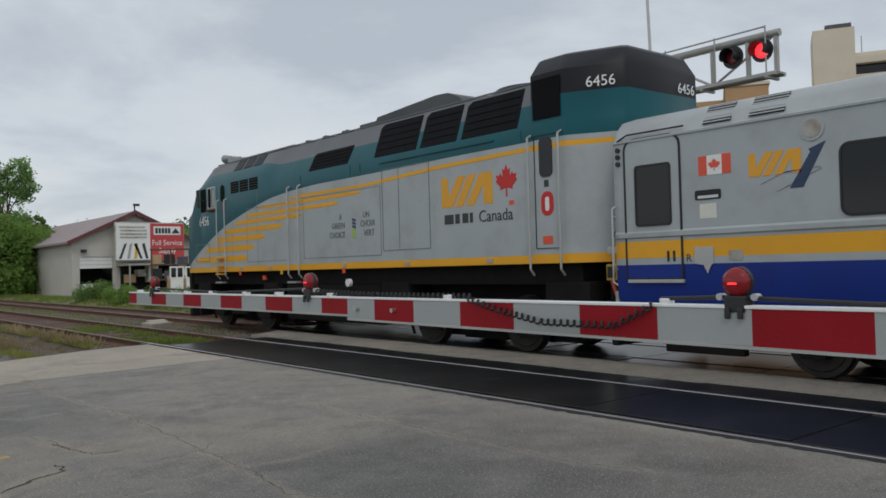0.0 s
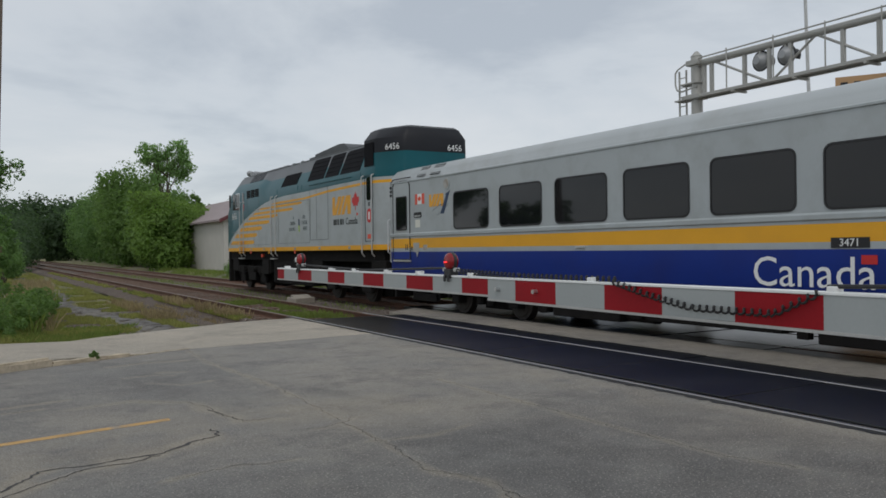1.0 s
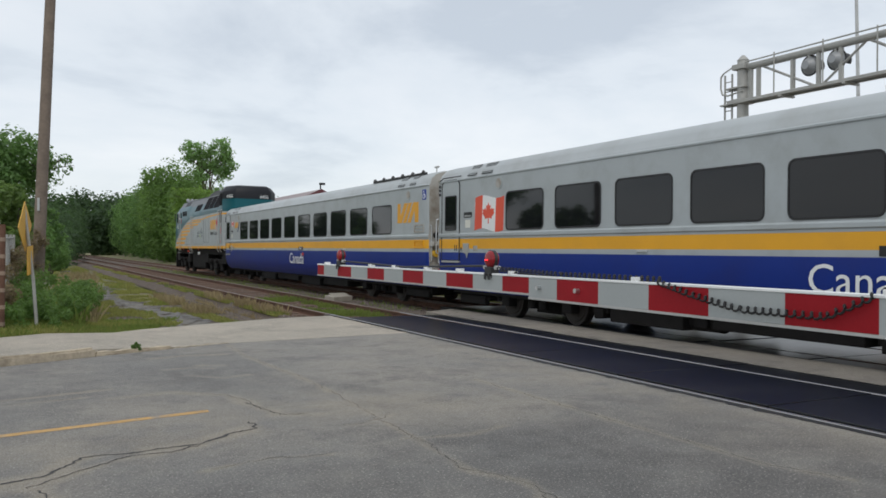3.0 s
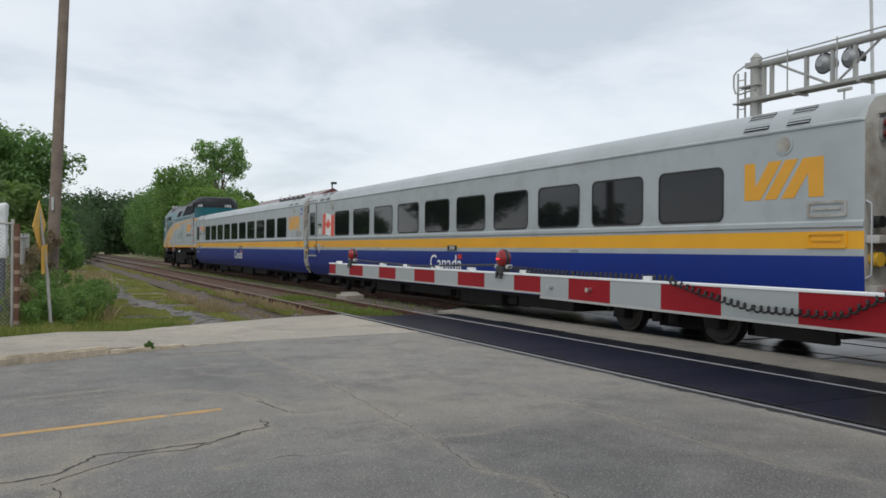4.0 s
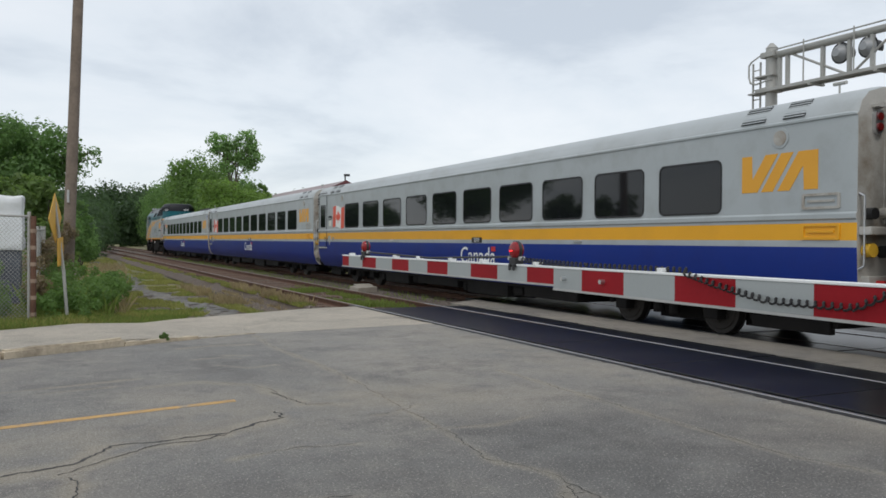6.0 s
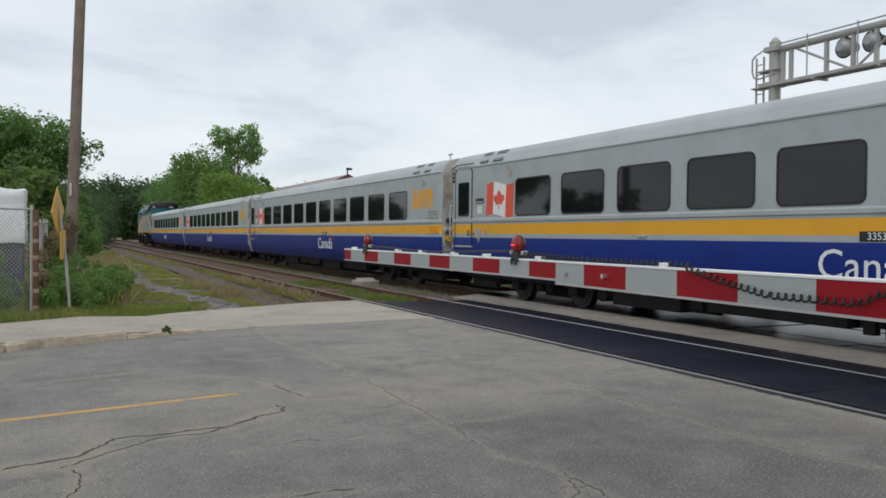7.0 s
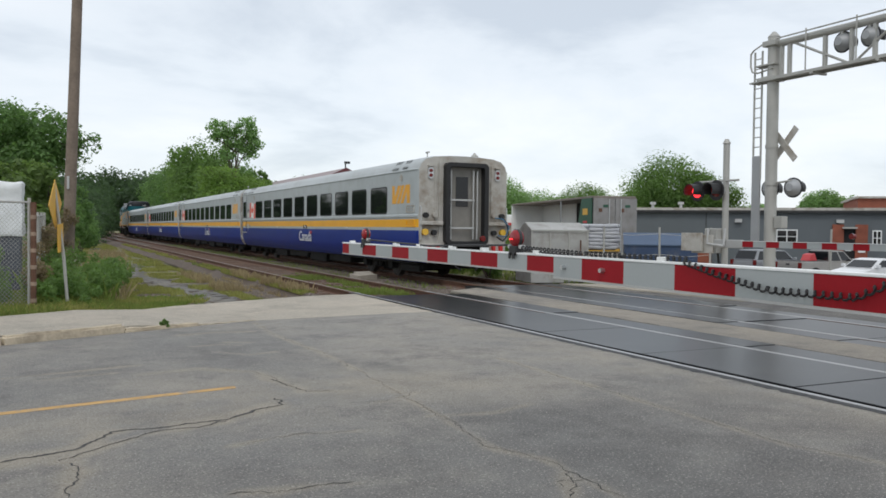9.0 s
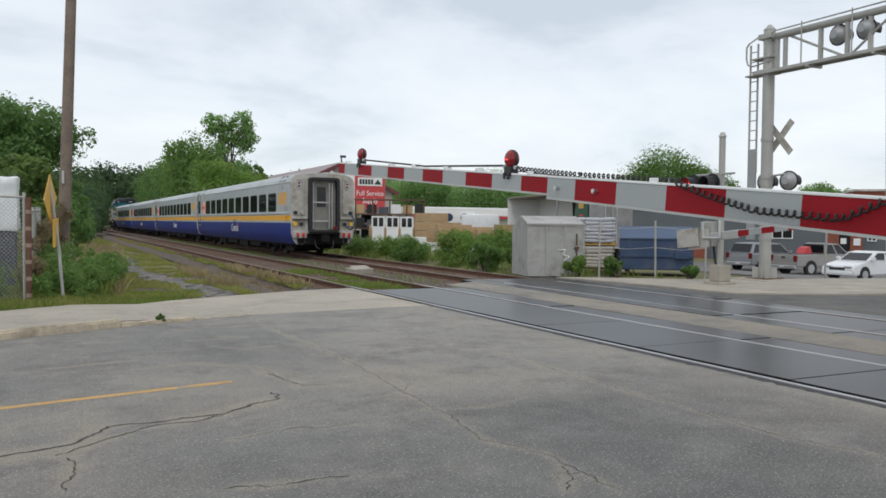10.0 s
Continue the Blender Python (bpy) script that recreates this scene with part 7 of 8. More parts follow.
def supply_building():
    root = thing("supply_store", "beige gabled supply store with maroon trim", "building")
    X0, X1, Y0, Y1, ze, zp = 19.3, 29.6, 72.0, 98.0, 4.55, 6.95
    xc = (X0 + X1) / 2
    bm = bmesh.new()
    gable = [(X0, -0.2), (19.9, -0.2), (19.9, 3.2), (22.6, 3.2), (22.6, -0.2), (X1, -0.2), (X1, ze), (xc, zp), (X0, ze)]
    prism(bm, gable, lambda u, v, w: (u, Y0 + 0.25 * w, v))
    box(bm, X0, X0 + 0.25, Y0 + 0.25, Y1, -0.2, ze)
    box(bm, X1 - 0.25, X1, Y0 + 0.25, Y1, -0.2, ze)
    box(bm, X0 + 0.25, X1 - 0.25, Y1 - 0.25, Y1, -0.2, ze)
    part("wall", bm, M_SIDING, root)
    for s, xe in ((-1, X0 - 0.5), (1, X1 + 0.5)):
        bm = bmesh.new()
        prism(bm, [(xe, ze - 0.28), (xc, zp + 0.02), (xc, zp + 0.2), (xe, ze - 0.1)], lambda u, v, w: (u, Y0 - 0.5 + (Y1 - Y0 + 1) * w, v))
        r_ = part("roof", bm, M_MAROONROOF, root)
        bm = bmesh.new()
        prism(bm, [(xe, ze - 0.42), (xc, zp - 0.12), (xc, zp + 0.22), (xe, ze - 0.08)], lambda u, v, w: (u, Y0 - 0.56 + 0.06 * w, v))
        part("fascia", bm, M_MAROON, r_)
    od = part("overhead_door", boxes((19.92, 22.58, Y0 + 0.1, Y0 + 0.16, 2.2, 3.2)), M_WHITE, root, "half-raised white overhead door")
    for z in (2.5, 2.85):
        part("door_joint", boxes((19.92, 22.58, Y0 + 0.08, Y0 + 0.1, z, z + 0.03)), M_GALV, od)
    part("dark_bay", boxes((19.9, 22.6, Y0 + 3, Y0 + 3.1, -0.2, 3.2)), M_DARKINSIDE, root)
    part("goods", boxes((20.2, 21.9, Y0 + 0.5, Y0 + 1.4, 0.0, 0.9), bevel=0.03), M_WHITE, root)
    for s in np.arange(X0 + 0.6, X1, 0.6):
        top = ze + (zp - ze) * (1 - abs(s - xc) / (xc - X0)) - 0.2
        if 19.8 < s < 22.7:
            part("siding_rib", boxes((s, s + 0.04, Y0 - 0.02, Y0, 3.25, top)), M_SIDING, root)
        else:
            part("siding_rib", boxes((s, s + 0.04, Y0 - 0.02, Y0, 0, top)), M_SIDING, root)
    part("flood_light", boxes((xc - 0.05, xc + 0.05, Y0 - 0.3, Y0 - 0.2, zp + 0.1, zp + 0.7), (xc - 0.1, xc + 0.4, Y0 - 0.4, Y0 - 0.15, zp + 0.6, zp + 0.8)), M_LAMPHOUSE, root)
    part("wall_lamp", boxes((20.0, 20.4, Y0 - 0.35, Y0, 3.55, 3.8)), M_LAMPHOUSE, root)
    # open lean-to below the sign
    part("canopy", boxes((22.9, 30.0, Y0 - 3.0, Y0, 2.35, 2.5)), M_GALV, root)
    # Black sheet in place of the shade under the canopy.
    part("canopy_shade", boxes((23.2, 29.5, Y0 - 0.3, Y0 - 0.05, 0.2, 2.3)), M_DARKINSIDE, root)
    for x in (23.0, 25.3, 27.6, 29.9):
        part("canopy_post", boxes((x, x + 0.1, Y0 - 3.0, Y0 - 2.9, -0.1, 2.35)), M_GALV, root)
    for k in range(7):
        part("shelf_load", boxes((23.3 + 0.9 * k, 24.0 + 0.9 * k, Y0 - 1.6, Y0 - 0.6, 0.9 + 0.5 * (k % 2), 1.6 + 0.4 * (k % 3)), bevel=0.02), (M_LUMBER, M_ENDGREY, M_WHITE)[k % 3], root)
    return root


supply_building()
bb = thing("billboard", "white and red advertising board on a store gable", "billboard", pose(0, -0.6, 0))
part("frame", boxes((22.5, 28.6, 71.7, 71.9, 2.75, 6.1), bevel=0.1), M_ENDGREY, bb)
part("panel", boxes((22.6, 25.5, 71.62, 71.7, 2.85, 6.0)), M_WHITE, bb, "white panel with pictures of tools")
part("panel", boxes((25.5, 28.5, 71.62, 71.7, 2.85, 6.0)), M_REDSIGN, bb, "red panel with white lettering")
part("name_box", boxes((25.8, 28.2, 71.58, 71.62, 5.0, 5.75)), M_WHITE, bb)
for k in range(5):
    part("name_bar", boxes((25.95 + 0.28 * k, 26.15 + 0.28 * k, 71.55, 71.58, 5.15, 5.6)), M_DARKTEXT, bb)
part("name_mark", prism(bmesh.new(), [(27.4, 5.15), (28.1, 5.15), (27.75, 5.6)], lambda u, v, w: (u, 71.58 - 0.03 * w, v)), M_DARKTEXT, bb)
for z in (5.6, 5.3, 5.0, 4.72):
    part("text_bar", boxes((22.85 + 0.1 * (z < 5.4), 25.2 - 0.15 * (z > 5.4), 71.59, 71.62, z, z + 0.14)), M_ENDGREY, bb)
for x, lean, m in ((22.9, 0.5, M_DARKTEXT), (23.6, 0.25, M_GALV), (24.2, 0.15, M_SIGNYEL), (24.7, -0.5, M_DARKTEXT), (25.2, -0.3, M_DARKTEXT)):
    part("tool_picture", prism(bmesh.new(), [(x - 0.1, 2.95), (x + 0.12, 2.95), (x + lean + 0.1, 4.3), (x + lean - 0.12, 4.2)], lambda u, v, w: (u, 71.62 - 0.02 * w, v)), m, bb)
lettering("slogan", "Full Service", 0.66, M_WHITE, bb, Matrix.Translation((27.0, 71.6, 4.3)) @ pose(0, 0, 0, 90, 0, 0), "white lettering", 0.9)
lettering("slogan", "Supply", 0.66, M_WHITE, bb, Matrix.Translation((27.0, 71.6, 3.6)) @ pose(0, 0, 0, 90, 0, 0), "white lettering", 0.9)

ware = thing("warehouse", "long low white warehouse with a red trim line", "building")
part("wall", boxes((38, 72, 86, 100, -1.3, 2.3)), M_SIDING, ware)
part("roof", boxes((37.5, 72.5, 85.5, 101, 2.45, 3.5), bevel=0.15), M_WHITE, ware)
part("trim", boxes((37.6, 72.4, 85.4, 85.5, 2.2, 2.5)), M_REDSIGN, ware)


def at(b, d, z=0.0):
    return (d * math.sin(radians(b)), d * math.cos(radians(b)), z)


for k, (b, d, w, h, m) in enumerate([(25.1, 59, 2.4, 2.5, M_LUMBER), (26.7, 56, 2.4, 1.7, M_LUMBER), (28.0, 55, 2.6, 1.6, M_LUMBER), (29.4, 54, 2.2, 1.5, M_LUMBER), (30.6, 55, 2.0, 1.9, M_LUMBER), (22.0, 60, 2.6, 1.6, M_LUMBER), (23.6, 60, 2.4, 1.5, M_LUMBER), (23.6, 54, 2.2, 0.8, M_WHITE), (24.6, 52, 1.8, 0.5, M_WRAP), (27.0, 50, 2.2, 0.35, M_WRAP)]):
    x, y, _ = at(b, d)
    st = thing("lumber_stack" if m is M_LUMBER else "wrapped_stack", "stack of tan lumber in the yard" if m is M_LUMBER else "low white wrapped stack in the yard", "lumber stack" if m is M_LUMBER else "pallet load", pose(x, y, land(x, y), 0, 0, -20), group="stacks in the yard")
    for j in range(4):
        part("layer", boxes((-w / 2 + 0.03 * (j % 2), w / 2 - 0.03 * (j % 2), -0.6, 0.6, h * j / 4, h * (j + 1) / 4 - 0.03)), m, st)
for k, (b, z, w) in enumerate([(26.35, 1.75, 1.5), (27.45, 1.75, 1.5)]):
    x, y, _ = at(b, 60)
    bn = thing("yard_banner", "white banner with a dark emblem in the yard", "banner", pose(x, y, 0, 0, 0, -27), group="banners in the yard")
    part("cloth", boxes((-w / 2, w / 2, -0.02, 0.02, z - 0.3, z + 0.75)), M_WHITE, bn)
    part("emblem", prism(bmesh.new(), capsule(0, z + 0.3, 0.6, 0.6), lambda u, v, q: (u, -0.02 - 0.01 * q, v)), M_NAVY, bn)
    part("foot_band", boxes((-w / 2, w / 2, -0.03, -0.02, z - 0.3, z - 0.1)), M_LUMBER, bn)
    part("post", boxes((-w / 2, -w / 2 + 0.08, -0.02, 0.06, -0.2, z), (w / 2 - 0.08, w / 2, -0.02, 0.06, -0.2, z)), M_TIE, bn)
x, y, _ = at(22.2, 63)
rk = thing("storage_rack", "dark open storage rack stacked with building goods", "rack", pose(x, y, land(x, y), 0, 0, -22))
for u in (-2.6, -1.3, 0.0, 1.3, 2.6):
    part("upright", boxes((u - 0.05, u + 0.05, -0.5, -0.4, 0, 3.5)), M_TIE, rk)
for z in (1.2, 2.3, 3.4):
    part("shelf", boxes((-2.7, 2.7, -0.55, 0.55, z, z + 0.1)), M_TIE, rk)
rnd_ = random.Random(77)
for z in (1.3, 2.4):
    for k in range(6):
        u = -2.3 + 0.92 * k
        part("load", boxes((u - 0.38, u + 0.38, -0.4, 0.4, z, z + rnd_.uniform(0.45, 0.85)), bevel=0.03), (M_DARKLOAD, M_GASKET, M_LUMBER, M_WRAP)[(k * 3 + int(z)) % 4], rk)
for k, b in enumerate((21.4, 22.4, 23.4)):
    x, y, _ = at(b, 56)
    cv = thing("window_unit", "white window unit leaning in the yard", "window", pose(x, y, land(x, y), 0, 0, -22), group="window units in the yard")
    part("frame", boxes((-0.45, 0.45, -0.04, 0.04, 1.35, 2.15), (-0.4, 0.4, -0.03, 0.03, 0.0, 1.35)), M_WHITE, cv)
    for u in (-0.2, 0.2):
        part("pane", boxes((u - 0.15, u + 0.15, -0.06, -0.04, 1.45, 2.05)), M_GLASS, cv)
x, y, _ = at(28.55, 60)
tp = thing("white_tarp", "pale tarpaulin hung over stacked goods", "tarpaulin", pose(x, y, 0, 0, 0, -28))
tb = boxes((-1.4, 1.4, -0.4, 0.5, 0.4, 2.3), bevel=0.12)
bmesh.ops.subdivide_edges(tb, edges=tb.edges[:], cuts=2, use_grid_fill=True)
for v in tb.verts:
    v.co += 0.08 * noise.noise_vector(v.co * 2)
part("sheet", tb, M_WRAP, tp, smooth=True)
part("goods", boxes((-1.3, 1.3, -0.3, 0.4, -0.2, 0.5)), M_TIE, tp)


# the grey steel bin, bagged goods and dumpster at the corner of the yard
def on_plan(o, u, length):
    return Matrix.Translation(o) @ Matrix.Rotation(math.atan2(u[1], u[0]), 4, "Z")


bn = thing("steel_bin", "pale grey steel bin with scratched sides and a sloping lid", "storage bin", on_plan((14.1, 22.67, 0), (0.972, -0.235), 1))
sb = bmesh.new()
prism(sb, [(0, -0.1), (1.7, -0.1), (1.7, 1.5), (0.75, 1.88), (0, 1.62)], lambda u, v, w: (1.95 * w, u, v))
part("body", sb, mat("scuffed_grey_steel", (0.40, 0.40, 0.385), 0.6, 0.2, var=0.15, scale=1.5, dirt=(0.22, 0.2, 0.17), dirt_amount=0.6, dirt_scale=1.8), bn)
for u in (0.0, 0.63, 1.28, 1.93):
    part("rib", boxes((u - 0.02, u + 0.03, -0.03, 0.0, 0.0, 1.58)), M_GALV, bn)
part("latch", boxes((1.6, 1.75, -0.08, -0.02, 0.8, 0.9), (1.66, 1.69, -0.08, -0.03, 0.4, 1.3)), M_RUST, bn)
part("scrawl", pipe([(1.05, -0.035, 0.75), (1.3, -0.035, 0.78), (1.2, -0.035, 0.6), (1.45, -0.035, 0.55), (1.25, -0.035, 0.42)], 0.014), M_WHITE, bn)
part("lid", boxes((-0.04, 1.99, -0.05, 0.3, 1.58, 1.63)), M_GALV, bn)

M_BAG = mat("silver_bags", (0.42, 0.43, 0.46), 0.35, var=0.25, scale=3, bump=0.5, fine=12, rand=0.5)
M_BAGWHITE = mat("printed_white_bags", (0.52, 0.49, 0.45), 0.5, var=0.3, scale=6, rand=0.5, dirt=(0.2, 0.1, 0.07), dirt_amount=0.6, dirt_scale=7)


def bag_pallet():
    root = thing("bagged_goods", "pallets of stacked plastic bags, silver above white", "pallet load", on_plan((16.6, 24.0, 0), (0.80, -0.60), 1))
    rnd = random.Random(3)
    bm = bmesh.new()
    bmesh.ops.create_cube(bm, size=1)
    bmesh.ops.bevel(bm, geom=bm.edges[:], offset=0.28, segments=3, affect="EDGES", profile=0.6)
    first = part("bag", bm, M_BAG, root, smooth=True)
    first.matrix_basis = pose(0.35, 0.3, 0.3) @ Matrix.Diagonal((0.62, 0.42, 0.14, 1))
    me2 = first.data.copy()
    me2.materials[0] = M_BAGWHITE
    for lvl in range(13):
        z = 0.16 + 0.125 * lvl + (0.12 if lvl > 5 else 0)
        for i in range(3):
            for j in range(2):
                ob = new("bag", first.data if lvl > 5 else me2)
                ob.parent = root
                ob.matrix_basis = pose(0.3 + 0.52 * i + rnd.uniform(-0.03, 0.03), 0.25 + 0.6 * j, z, rnd.uniform(-3, 3), rnd.uniform(-3, 3), rnd.uniform(-6, 6)) @ Matrix.Diagonal((0.58, 0.62, 0.15, 1))
    for z in (0.0, 0.9):
        part("pallet", boxes((0, 1.65, -0.05, 1.15, z, z + 0.04), (0, 0.12, -0.05, 1.15, z + 0.04, z + 0.1), (1.5, 1.65, -0.05, 1.15, z + 0.04, z + 0.1)), M_LUMBER if z == 0 else M_SIGNYEL, root)


bag_pallet()
M_DUMPBLUE = mat("blue_bin_paint", (0.028, 0.055, 0.12), 0.55, var=0.2, scale=2, dirt=(0.1, 0.1, 0.11), dirt_amount=0.5, dirt_scale=2)
M_DUMPLID = mat("blue_bin_lid", (0.05, 0.085, 0.15), 0.5, var=0.15, scale=2)
dp = thing("dumpster", "dark blue steel dumpster with a sloping lid", "dumpster", on_plan((17.25, 21.9, 0), (0.80, -0.60), 1))
db = bmesh.new()
prism(db, [(0, 0.12), (1.8, 0.12), (1.8, 0.9), (0.9, 1.52), (0.0, 1.15)], lambda u, v, w: (2.35 * w, u, v))
part("body", db, M_DUMPBLUE, dp)
part("lid", prism(bmesh.new(), [(-0.04, 1.14), (0.9, 1.53), (0.9, 1.57), (-0.04, 1.18)], lambda u, v, w: (-0.03 + 2.41 * w, u, v)), M_DUMPLID, dp)
for z in (0.55, 0.15):
    part("rib", boxes((-0.03, 2.38, -0.05, 0.0, z, z + 0.07)), M_DUMPBLUE, dp)
part("fork_pocket", boxes((1.75, 2.25, -0.12, 0.0, 0.5, 0.72), bevel=0.01), M_DUMPBLUE, dp)
for x in (0.2, 2.1):
    part("skid", boxes((x, x + 0.12, 0.1, 1.7, 0.0, 0.12)), M_RUST, dp)
wf_ = thing("wire_fence", "sagging wire strands on leaning grey posts", "fence")
for x, y, dx in ((15.9, 21.25, 0.03), (17.3, 20.2, -0.03), (18.5, 19.3, 0.04), (20.2, 18.3, -0.02), (21.8, 17.6, 0.03)):
    part("post", tubes(((x, y, -0.1), (x + dx, y, 1.75), 0.032), n=10), M_GALV, wf_)
for z in (1.55, 0.9):
    part("strand", pipe([(14.6, 22.2, z), (15.9, 21.25, z), (16.6, 20.7, z - 0.06), (17.3, 20.2, z), (17.9, 19.7, z - 0.07), (18.5, 19.3, z)], 0.007), M_GALV, wf_)

# curtain-sided trailer
M_TARPGREEN = mat("green_curtain", (0.02, 0.085, 0.05), 0.55, var=0.15, scale=2)
M_TRAILERREAR = mat("grimy_trailer_doors", (0.26, 0.255, 0.25), 0.55, 0.2, var=0.2, scale=1.5, dirt=(0.14, 0.12, 0.1), dirt_amount=0.6, dirt_scale=1.2)
tl = thing("box_trailer", "curtain-sided trailer with its green curtain drawn back", "trailer", on_plan((26.45, 36.35, -0.75), (0.968, -0.252), 1))
part("floor", boxes((0, 2.5, 0, 16, 1.1, 1.3)), M_GALV, tl)
part("roof", boxes((0, 2.5, 0, 16, 4.15, 4.28), bevel=0.03), M_GUARD, tl)
part("front_wall", boxes((0, 2.5, 15.9, 16, 1.3, 4.15)), M_WHITE, tl)
part("far_wall", boxes((2.45, 2.5, 0.1, 9.0, 1.3, 4.15)), M_DARKINSIDE, tl)
part("lining", boxes((2.4, 2.5, 9.0, 15.9, 1.3, 4.15)), M_WHITE, tl, "white inner lining")
for u in (0.02, 1.29):
    d_ = part("rear_door", boxes((u, u + 1.24, -0.06, 0.0, 1.25, 4.15), bevel=0.01), M_TRAILERREAR, tl)
    part("lock_bar", tubes(((u + 0.9 if u < 1 else u + 0.3, -0.1, 1.3), (u + 0.9 if u < 1 else u + 0.3, -0.1, 4.1), 0.025)), M_CHROME, d_)
    part("door_mark", boxes((u + 0.3, u + 0.5, -0.075, -0.06, 3.4, 3.6)), M_RUST, d_)
    part("door_mark", boxes((u + 0.55, u + 0.85, -0.075, -0.06, 3.65, 3.8)), M_TARPGREEN, d_)
cb_ = bmesh.new()
prism(cb_, [(0.0, 1.2), (2.6, 1.2), (1.5, 4.15), (0.0, 4.15)], lambda u, v, w: (-0.03 - 0.05 * w, u, v))
ct = part("curtain", cb_, M_TARPGREEN, tl, "bunched green curtain")
for z, h in ((3.25, 0.35), (2.2, 0.4)):
    part("curtain_bar", boxes((-0.1, -0.08, 0.55, 1.25, z, z + h)), M_SIGNYEL, ct)
part("curtain_bar", boxes((-0.1, -0.08, 0.6, 1.2, 2.8, 2.92)), M_REDSIGN, ct)
for y in (5.2,):
    part("side_post", boxes((0.0, 0.08, y, y + 0.1, 1.3, 4.15)), M_LAMPGREY, tl)
for y in (1.6, 2.9):
    for x in (0.25, 2.3):
        part("wheel", tubes(((x - 0.14, y, 0.5), (x + 0.14, y, 0.5), 0.5), n=20), M_GASKET, tl)
part("landing_leg", boxes((0.4, 0.55, 11, 11.15, 0, 1.1), (2.0, 2.15, 11, 11.15, 0, 1.1)), M_GALV, tl)

# low grey building with brick bays
gb = thing("workshop_building", "low grey-clad building with brick bays and small windows", "building", on_plan((40.6, 52.2, -1.3), (0.687, -0.727), 1))
part("wall", boxes((0, 46, 0, 14, 0, 4.5)), M_WALLGREY, gb)
part("roof", boxes((-0.2, 46.2, -0.25, 14.2, 4.5, 4.8)), M_ENDGREY, gb)
part("gutter", boxes((-0.25, 46.2, -0.35, -0.25, 4.42, 4.6)), M_LAMPHOUSE, gb)
for u in (0.9, 6.5, 11.5):
    part("panel_joint", boxes((u, u + 0.05, -0.03, 0, 0, 4.42)), M_LAMPHOUSE, gb)
for u0, u1, top in ((15.25, 16.0, 3.6), (16.75, 17.55, 3.6), (5.3, 6.95, 2.4)):
    part("brick_bay", boxes((u0, u1, -0.2, 0, 0, top)), M_BRICK, gb)
dr_ = part("door", boxes((16.0, 16.75, -0.06, -0.0, 0, 3.3)), M_DARKINSIDE, gb)
part("notice", boxes((16.12, 16.5, -0.1, -0.06, 1.7, 2.1)), M_WHITE, dr_)
part("notice", boxes((16.95, 17.4, -0.26, -0.2, 1.6, 2.1)), M_WHITE, gb)
for u, w, z, h in ((11.5, 1.45, 2.0, 1.2), (17.85, 0.6, 1.9, 1.3), (29, 2.4, 1.7, 1.3)):
    wf = part("window", boxes((u, u + w, -0.08, 0, z, z + h), bevel=0.01), M_WHITE, gb)
    for a, b in ((u + 0.08, u + w / 2 - 0.04), (u + w / 2 + 0.04, u + w - 0.08)):
        part("pane", boxes((a, b, -0.1, -0.08, z + 0.08, z + h * 0.55), (a, b, -0.1, -0.08, z + h * 0.6, z + h - 0.08)), M_GLASS, wf)
part("upper_storey", boxes((17.2, 46, 3, 14, 4.8, 5.6)), M_BRICK, gb)
part("upper_roof", boxes((17.0, 46.2, 2.8, 14.2, 5.6, 5.75)), M_ENDGREY, gb)
for u in (8.6, 15.5):
    part("wall_lamp", boxes((u, u + 0.5, -0.3, 0, 3.7, 3.95)), M_ALU, gb)
part("door_canopy", boxes((15.9, 16.85, -0.5, 0, 3.3, 3.42)), M_GALV, gb)
for u in (2.2, 4.4):
    part("roof_vent", tubes(((u, 3, 4.8), (u, 3, 5.15), 0.12), ((u, 3, 5.15), (u, 3, 5.35), 0.25), n=12), M_ALU, gb)

# parking area
M_LOT = mat("lot_asphalt", (0.15, 0.145, 0.14), 0.9, var=0.2, scale=0.5, bump=0.4, dirt=(0.22, 0.2, 0.18), dirt_amount=0.5, dirt_scale=0.4)
sheet("parking_area", list(np.arange(21.5, 70, 2.0)), list(np.arange(13, 47, 2.0)), lambda x, y: land(x, y) + 0.03, M_LOT, "worn asphalt parking area", "parking area")


